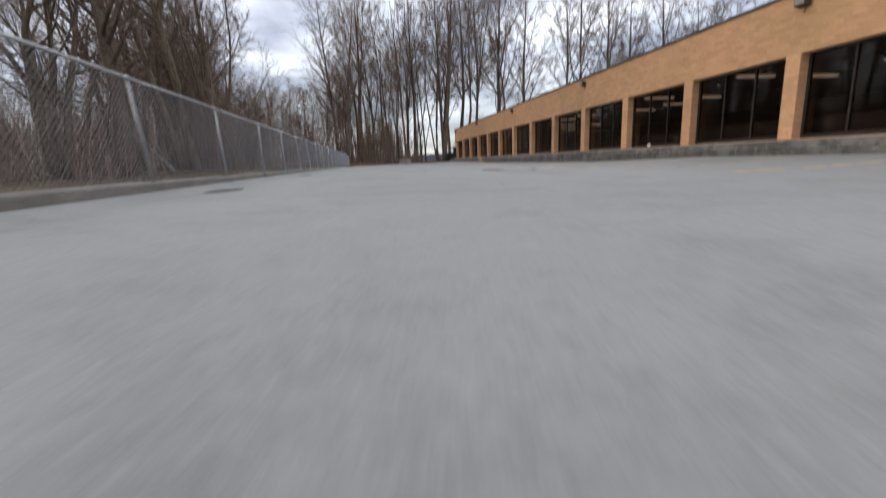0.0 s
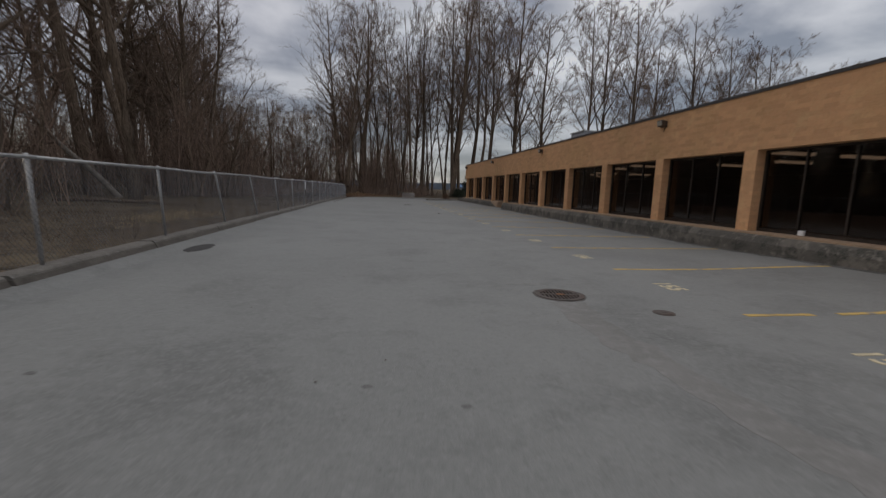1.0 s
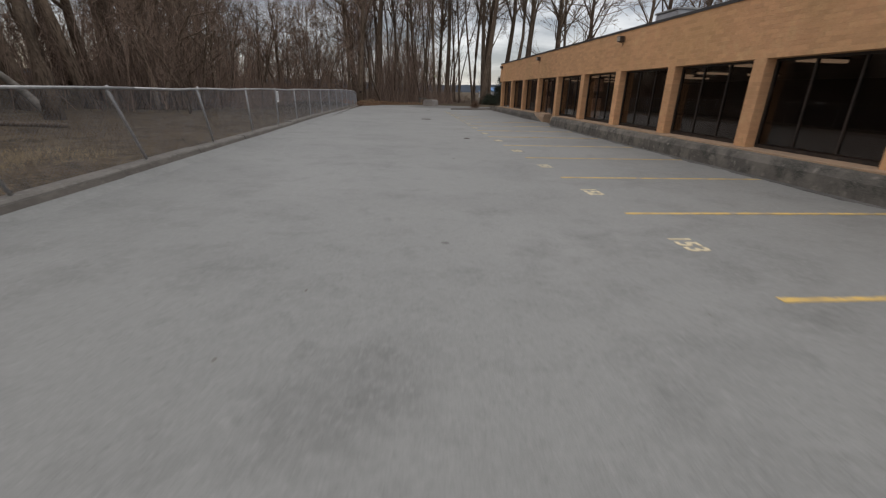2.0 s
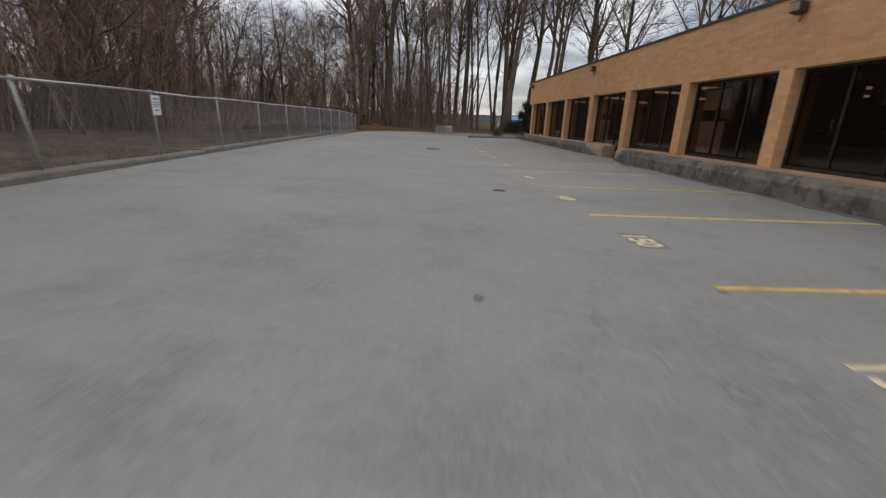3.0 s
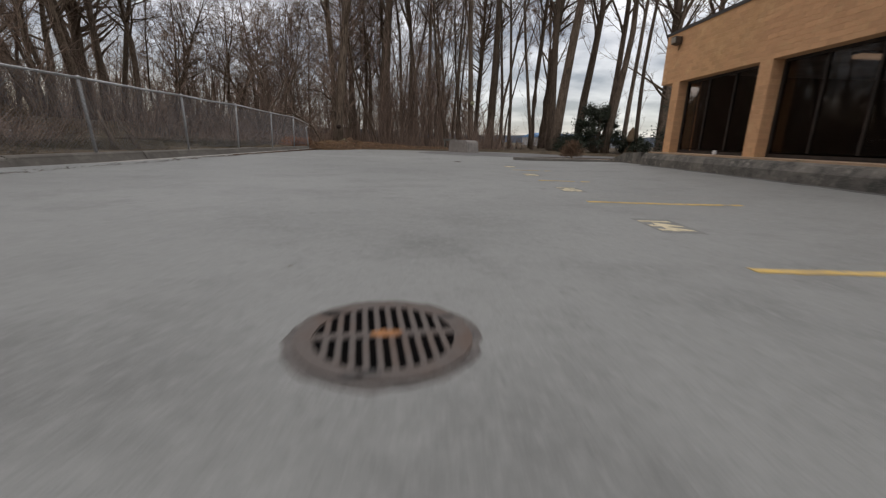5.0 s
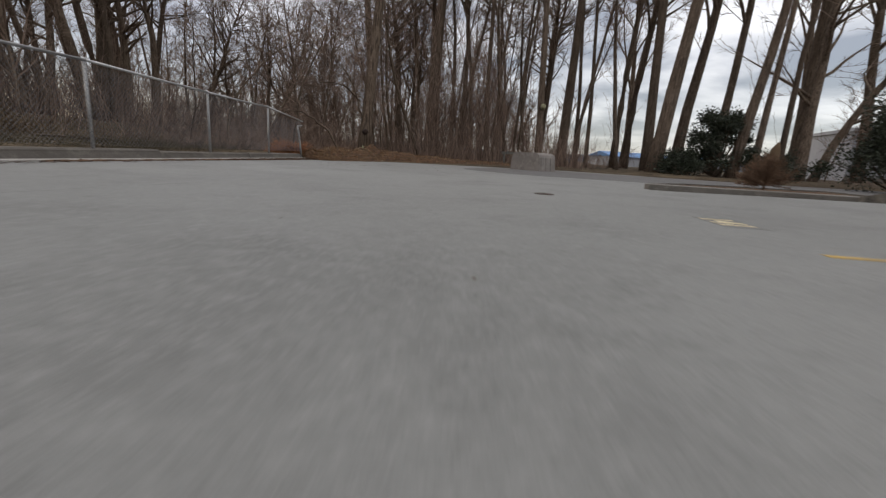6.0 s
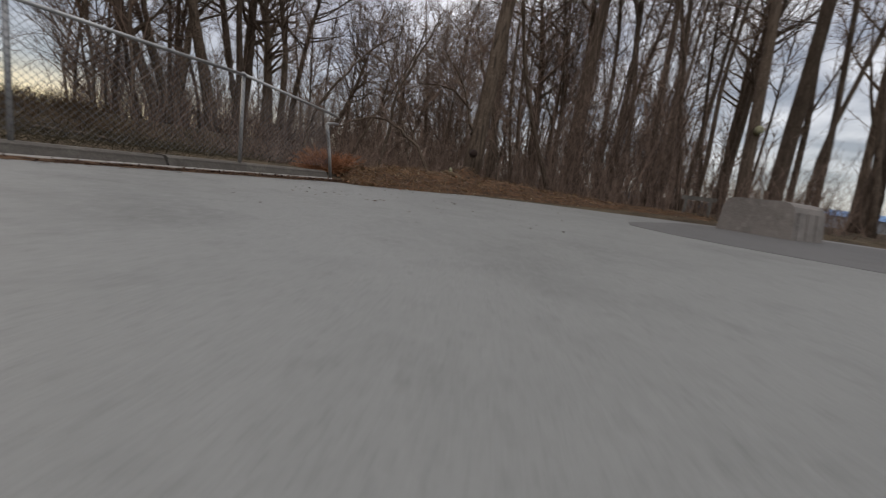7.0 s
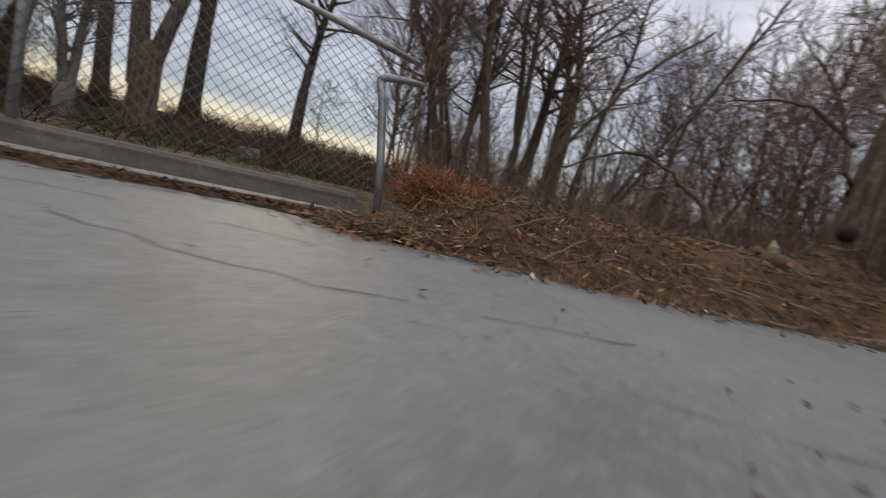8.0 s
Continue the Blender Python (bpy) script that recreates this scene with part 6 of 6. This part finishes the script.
def make_dirt_strip():
    """Soil and rotted leaves that widen along the kerb towards the fence's end."""
    g, n = Geo(), 70
    for j in range(n + 1):
        y = 50.0 + 8.6 * j / n
        wide = 0.05 + 0.34 * smooth_step(52.0, 57.5, y) + 0.10 * noise.noise((y * 2.1, 0, 4)) + 0.06 * noise.noise((y * 7.0, 2, 4))
        wide = max(wide, 0.02)
        for k in range(5):
            x = -4.63 + wide * k / 4
            g.v.append((x, y, 0.022 * (1 - k / 4) + 0.004 + 0.008 * noise.noise((x * 9, y * 9, 1)) * (1 - k / 4) - (0.006 if k == 4 else 0)))
    g.f = [(j * 5 + i, j * 5 + i + 1, (j + 1) * 5 + i + 1, (j + 1) * 5 + i) for j in range(n) for i in range(4)]
    tagged(part("dirt_strip", g, DUFF, smooth=True), "brown soil and rotted leaves along the kerb foot", "soil", kind="stuff")


make_dirt_strip()

r = random.Random(14)
g = Geo()
for i in range(230):
    if i < 40:
        x, y = r.gauss(-2.2, 0.8), r.gauss(58.9, 0.7)
    elif i < 150:
        x, y = r.uniform(-4.4, 0.0), r.uniform(54.0, 60.5)
    else:
        x, y = r.uniform(-4.0, 7.0), r.uniform(3, 54)
    if math.hypot(x + 2.15, y - 57.55) < 0.35:
        continue
    p = Vector((x, y, 0.006))
    d = Vector((r.gauss(0, 1), r.gauss(0, 1), r.uniform(0, 0.12))).normalized()
    side = d.cross(Vector((0, 0, 1))).normalized() + Vector((0, 0, r.uniform(0, 0.3)))
    big = r.uniform(0.015, 0.04)
    g.blade(p, d, side, big, big * 0.3)
tagged(part("scattered_leaves", g, DRY_LEAF), "dry dark leaves and twigs scattered over the asphalt", "leaves", kind="stuff")
s = Geo()
for _ in range(1500):
    y = r.uniform(40, 58.3)
    p = Vector((-4.52 + abs(r.gauss(0, 0.16)) - 0.1, y, 0.008))
    d = Vector((r.gauss(0, 1), r.gauss(0, 1.6), abs(r.gauss(0, 0.15)))).normalized()
    if r.random() < 0.5:
        s.spike(p, p + d * r.uniform(0.05, 0.16), 0.003)
    else:
        s.blade(p, d, d.cross(Vector((0.1, 0.2, 1))).normalized(), r.uniform(0.03, 0.07), r.uniform(0.008, 0.02))
for _ in range(2600):
    u = r.random() ** 0.6
    y = 54.0 + 5.2 * u
    wide = 0.03 + 0.26 * u
    p = Vector((-4.5 + abs(r.gauss(0, wide)) - 0.04, y, 0.008 + r.random() * 0.012))
    d = Vector((r.gauss(0, 1), r.gauss(0, 1), abs(r.gauss(0, 0.25)))).normalized()
    if r.random() < 0.35:
        s.spike(p, p + d * r.uniform(0.04, 0.13), 0.003)
    else:
        s.blade(p, d, d.cross(Vector((0.1, 0.2, 1))).normalized(), r.uniform(0.02, 0.06), r.uniform(0.007, 0.018))
tagged(part("gutter_litter", s, DRY_LEAF), "leaf litter gathered along the kerb foot", "leaves", kind="stuff")


# ---- bushes ----
def dead_conifer(x, y, scale, seed):
    rr, g = random.Random(seed), Geo()
    for _ in range(330):
        a, e = rr.uniform(0, 6.28), rr.uniform(0.0, 1.2)
        d = Vector((math.cos(a) * math.cos(e), math.sin(a) * math.cos(e), math.sin(e) * 0.75)).normalized()
        pts = wander(rr, Vector((rr.gauss(0, 0.12), rr.gauss(0, 0.12), 0.0)), d, rr.uniform(0.35, 0.72), 4, 0.16, -0.05)
        g.tube(pts, taper(0.006, 0.002, 5), 3, False)
        for _ in range(30):
            u, ud = along(pts, rr.uniform(0.15, 0.99))
            g.spike(u, u + sprout(rr, ud, radians(rr.uniform(25, 60))) * rr.uniform(0.04, 0.11), 0.007)
    ob = tagged(part("dead_shrub", g, RUST_FERN), "rust-coloured dead conifer shrub lying by the fence end", "shrub")
    ob.matrix_basis = pose(x, y, ground_z(x, y) + 0.06, 0, 0, 20) @ Matrix.Diagonal((scale * 1.2, scale, scale * 0.85, 1))


dead_conifer(-5.75, 59.5, 0.92, 3)


def leafy_bush(x, y, radius, height, leaves, seed, mat, label, leaf=0.115, name="evergreen_bush"):
    rr, S, g = random.Random(seed), Geo(), Geo()
    ob = thing(name, label, "bush", at=(x, y, ground_z(x, y) - 0.05))
    lobes = []
    for _ in range(48):
        a, e = rr.uniform(0, 6.28), rr.uniform(0.1, 1.0)
        q = rr.uniform(0.35, 1.0)
        lobes.append(Vector((math.cos(a) * radius * q * (1.1 - 0.6 * e), math.sin(a) * radius * q * (1.1 - 0.6 * e), height * (0.12 + 0.8 * e))))
    for c in lobes:
        pts = wander(rr, Vector((rr.gauss(0, 0.1), rr.gauss(0, 0.1), 0)), (c + Vector((0, 0, 0.2))).normalized(), c.length, 4, 0.05, 0.02)
        S.tube(pts, taper(0.05, 0.012, 5), 5, False)
        sz = radius * rr.uniform(0.13, 0.34)
        for _ in range(leaves // 48):
            v = Vector((rr.gauss(0, 1), rr.gauss(0, 1), rr.gauss(0, 0.8))).normalized() * sz * min(abs(rr.gauss(0.62, 0.34)), 1.1)
            d = (v.normalized() + Vector((rr.gauss(0, 0.6), rr.gauss(0, 0.6), rr.gauss(0, 0.6)))).normalized()
            g.blade(c + v, d, sprout(rr, d, 1.57), leaf * rr.uniform(0.7, 1.3), leaf * 0.28)
    part("stem", S, BARK, ob)
    part("foliage", g, mat, ob)


leafy_bush(15.6, 61.6, 2.6, 3.25, 19000, 1, HOLLY, "big dark green evergreen bush near the building corner")
leafy_bush(12.9, 69.4, 1.75, 3.5, 15000, 2, HOLLY, "dark green holly bush among the tree trunks")
leafy_bush(20.5, 66.0, 2.2, 2.6, 7000, 5, HOLLY, "low dark evergreen shrub behind the lot")
leafy_bush(11.0, 68.9, 1.3, 1.2, 6000, 6, HOLLY, "low dark evergreen shrub at the foot of the trees")
leafy_bush(15.6, 69.2, 1.6, 1.3, 6000, 7, HOLLY, "low spreading evergreen shrub under the trees")


def twig_bush(x, y, radius, seed):
    rr, g = random.Random(seed), Geo()
    for _ in range(150):
        a, e = rr.uniform(0, 6.28), rr.uniform(0.05, 1.5)
        d = Vector((math.cos(a) * math.cos(e), math.sin(a) * math.cos(e), math.sin(e))).normalized()
        pts = wander(rr, Vector((0, 0, 0.02)), d, radius * rr.uniform(0.75, 1.05), 3, 0.1, 0.02)
        g.tube(pts, taper(0.012, 0.005, 4), 3, False)
        for _ in range(34):
            u, ud = along(pts, rr.uniform(0.3, 0.99))
            g.spike(u, u + sprout(rr, ud, radians(40)) * rr.uniform(0.08, 0.25), 0.009)
    g.tube([(0, 0, -0.3), (0.01, 0, -0.1), (0, 0, 0.12)], [0.07, 0.05, 0.045], 7)
    ob = tagged(part("round_bush", g, ROUND_BUSH), "small rounded russet leafless bush growing on the island", "bush")
    ob.matrix_basis = pose(x, y, 0.19) @ Matrix.Diagonal((0.46, 0.46, 0.50, 1))


twig_bush(6.6, 53.9, 1.2, 4)

# a broken trunk, a pale sawn limb, fallen wood and scattered red leaves
g = Geo().tube([(0, 0, -0.2), (0.02, 0, 0.3), (0.05, 0.02, 1.0), (0.1, 0.02, 1.5), (0.2, 0.05, 1.85)], [0.36, 0.29, 0.26, 0.2, 0.05], 9)
stump = tagged(part("broken_stump", g, IVY, smooth=True), "dark jagged broken tree stump between the trunks", "stump")
stump.matrix_basis = pose(14.9, 68.2, ground_z(14.9, 68.2))
limb = tagged(part("sawn_limb", Geo().tube([(0, 0.25, -0.05), (0, 0.0, 0.0), (0, -0.14, 0.02), (0, -0.2, 0.02)], [0.11, 0.14, 0.15, 0.11], 12), LICHEN, smooth=True), "pale round sawn-off limb on a tree trunk", "branch")
limb.location = (3.86, 70.95, 3.35)


def fallen_log(points, radius, label, mat, seed):
    rr = random.Random(seed)
    pts = [Vector(p) for p in points]
    fine = [along(pts, i / 12)[0] + Vector((rr.gauss(0, 0.02), rr.gauss(0, 0.02), rr.gauss(0, 0.012))) for i in range(13)]
    return tagged(part("fallen_log", Geo().tube(fine, [radius * rr.uniform(0.8, 1.1) for _ in fine], 9), mat, smooth=True), label, "log", "fallen logs")


fallen_log([(-3.95, 61.55, 0.42), (-3.7, 61.6, 0.4), (-3.45, 61.55, 0.28)], 0.075, "short dark rotten log lying on the debris heap", IVY, 5)
fallen_log([(-15.6, 27.4, 0.24), (-13.2, 27.1, 0.26), (-10.9, 27.2, 0.2)], 0.085, "dark fallen log lying in dead grass", BARK, 6)
fallen_log([(-13.5, 57.6, 0.24), (-11.5, 57.0, 0.26), (-9.2, 57.2, 0.2)], 0.05, "thin fallen branch behind the fence", BARK, 7)
for x, y, s, tilt, turn in ((-7.9, 49.9, 0.55, -22, 10), (-7.6, 50.4, 0.45, -30, 30), (-12.6, 47.4, 0.75, -24, 0)):
    sn = tagged(part("dead_snag", Geo().tube([(0, 0, -0.2), (0.0, 0.02, 0.35), (0.05, 0.0, 0.9), (0.02, 0.06, 1.5), (0.1, 0.1, 2.1)], [0.19, 0.13, 0.11, 0.085, 0.03], 9), BARK, smooth=True), "leaning dead grey tree snag behind the fence", "snag", "dead snags")
    sn.matrix_basis = Matrix.Translation((x, y, ground_z(x, y))) @ pose(0, 0, 0, 0, tilt, turn) @ Matrix.Diagonal((s, s, s, 1))
block = tagged(part("concrete_block", Geo().box(-0.3, -0.36, -0.1, 0.3, 0.36, 0.36, 0.04), PALE_CONCRETE), "pale concrete block lying at the foot of the bank", "block")
block.matrix_basis = pose(-19.2, 58.1, ground_z(-19.2, 58.1), 2, -3, 12)
stalk = tagged(part("splintered_stub", Geo().tube([(0, 0, -0.12), (0.01, 0.0, 0.02), (0.0, 0.02, 0.1), (-0.02, 0.02, 0.17)], [0.06, 0.05, 0.042, 0.008], 7), LICHEN), "short splintered yellowish stub standing in the heap", "stub")
stalk.location = (-3.78, 61.62, 0.4)
r, g = random.Random(23), Geo()
for i in range(34):
    cx, cy, sp = ((-1.78, 56.96, 0.10), (-2.57, 55.45, 0.22), (-2.6, 55.97, 0.12), (-1.86, 55.65, 0.08), (-2.9, 58.05, 0.16))[i % 5 if i < 10 else i % 4]
    p = Vector((r.gauss(cx, sp), r.gauss(cy, sp), 0.008))
    d = Vector((r.gauss(0, 1), r.gauss(0, 1), r.uniform(0, 0.3))).normalized()
    side = (d.cross(Vector((0, 0, 1))).normalized() + Vector((0, 0, r.uniform(0, 0.4)))).normalized()
    big = r.uniform(0.02, 0.055)
    g.blade(p, d, side, big, big * 0.28)
tagged(part("brown_leaves", g, DRY_LEAF), "curled dull brown leaves scattered on the asphalt", "leaves", kind="stuff")

# ---- distance ----
g = Geo()
n = 140
for i in range(n + 1):
    a = radians(-75 + 150 * i / n)
    d = 1700
    h = 26 + 22 * noise.noise((i * 0.09, 0, 0)) + 7 * noise.noise((i * 0.4, 3, 0))
    g.v += [(math.sin(a) * d, math.cos(a) * d, -5), (math.sin(a) * d, math.cos(a) * d, max(h, 8))]
g.f = [(2 * i, 2 * i + 2, 2 * i + 3, 2 * i + 1) for i in range(n)]
tagged(part("far_hills", g, HILL), "hazy blue-grey far hills on the horizon", "backdrop", kind="structure")
shed = thing("far_shed", "pale low industrial shed with a blue roof far off", "building", at=(34, 140, -0.5), turn=15)
part("wall", Geo().box(-12, -5, 0, 12, 5, 2.4), FAR_WHITE, shed)
part("roof", Geo().prism([(-5.3, 2.4), (0, 3.4), (5.3, 2.4)], -12.3, 12.3, "x"), FAR_BLUE, shed)


ware = thing("far_warehouse", "pale plain warehouse wall beyond the trees", "building", at=(50.0, 96.0, -0.3), turn=-14)
part("wall", Geo().box(-12.5, -6, 0, 12.5, 6, 5.3), FAR_WHITE, ware)
part("roof_edge", Geo().box(-12.7, -6.2, 5.302, 12.7, 6.2, 5.65), FAR_WHITE, ware, "pale roof edge")
part("dado", Geo().box(-12.52, -6.04, 0.0, 12.52, -6.003, 0.9), CONCRETE, ware, "grey concrete foot of the wall")
for i in range(4):
    part("wall_joint", Geo().box(-7.55 + i * 5.0, -6.03, 0.92, -7.45 + i * 5.0, -6.003, 5.28), FAR_WHITE, ware)


# ---- bricks of the office building ----
def brick_into(g, x, y, z, long, high, facing, r):
    """One brick with chamfered edges; facing 'x' looks to the lot, 'y' along it."""
    b, a, h, c = len(g.v), long / 2, high / 2, 0.0016
    out = -r.uniform(0.0, 0.002)
    for d, inset in ((PROUD + 0.01, 0.0), (0.002 + out, 0.0), (out, c)):
        for u, v in ((-a + inset, -h + inset), (a - inset, -h + inset), (a - inset, h - inset), (-a + inset, h - inset)):
            g.v.append((x + d, y + u, z + v) if facing == "x" else (x - u, y + d, z + v))
    for k in (0, 4):
        g.f += [(b + k + i, b + k + 4 + i, b + k + 4 + (i + 1) % 4, b + k + (i + 1) % 4) for i in range(4)]
    g.f.append((b + 8, b + 11, b + 10, b + 9))
    return g


def brick_mesh(long, high, facing):
    me = brick_into(Geo(), 0, 0, 0, long, high, facing, random.Random(2)).mesh("brick")
    me.materials.append(BRICK)
    return me


def lay_fascia():
    fascia = [o for o in building.children if o.name.startswith("fascia")][0]
    r, rest, single = random.Random(71), Geo(), brick_mesh(0.295, 0.095, "x")
    for row in range(14):
        y = SOUTH + (0.15 if row % 2 else 0.0) + 0.15
        while y < C0 + 0.66 - 0.14:
            z = LINTEL + 0.1 * row + 0.05
            if 31.2 < y < 36.4:
                part("brick", single, BRICK, fascia).location = (BX + r.uniform(-0.002, 0.001), y, z)
            else:
                brick_into(rest, BX, y, z, 0.295 + r.uniform(-0.003, 0.002), 0.095 + r.uniform(-0.003, 0.002), "x", r)
            y += 0.3
    part("brickwork", rest, BRICK, fascia, kind="stuff")


def column_bricks():
    """Rows of y or x centre, z, length and facing for one column, front and reveal."""
    rows, pitch = [], (LINTEL - SILL + 0.01) / 20
    for i in range(20):
        z = SILL - 0.01 + pitch * (i + 0.5)
        cuts = (0.0, -0.285, -COL_W) if i % 2 else (0.0, -0.095, -COL_W)
        for a, b in zip(cuts[:-1], cuts[1:]):
            rows.append((0.0, (a + b) / 2, z, a - b - 0.005, pitch - 0.005, "x"))
        rows.append((PROUD + 0.012 + (REVEAL - 0.02) / 2, -COL_W, z, REVEAL - 0.03, pitch - 0.005, "y"))
    return rows


def lay_columns():
    r, g = random.Random(72), Geo()
    for x, y, z, long, high, facing in column_bricks():
        brick_into(g, x, y, z, long, high, facing, r)
    joined = g.mesh("brickwork")
    joined.materials.append(BRICK)
    sizes = {}
    for k, col in enumerate([o for o in building.children if o.name.split(".")[0] == "column"]):
        if k not in (4, 5):
            part("brickwork", joined, BRICK, col, kind="stuff")
            continue
        for x, y, z, long, high, facing in column_bricks():
            key = (round(long, 3), facing)
            if key not in sizes:
                sizes[key] = brick_mesh(long, high, facing)
            part("brick", sizes[key], BRICK, col).location = (x, y, z)


lay_fascia()
lay_columns()
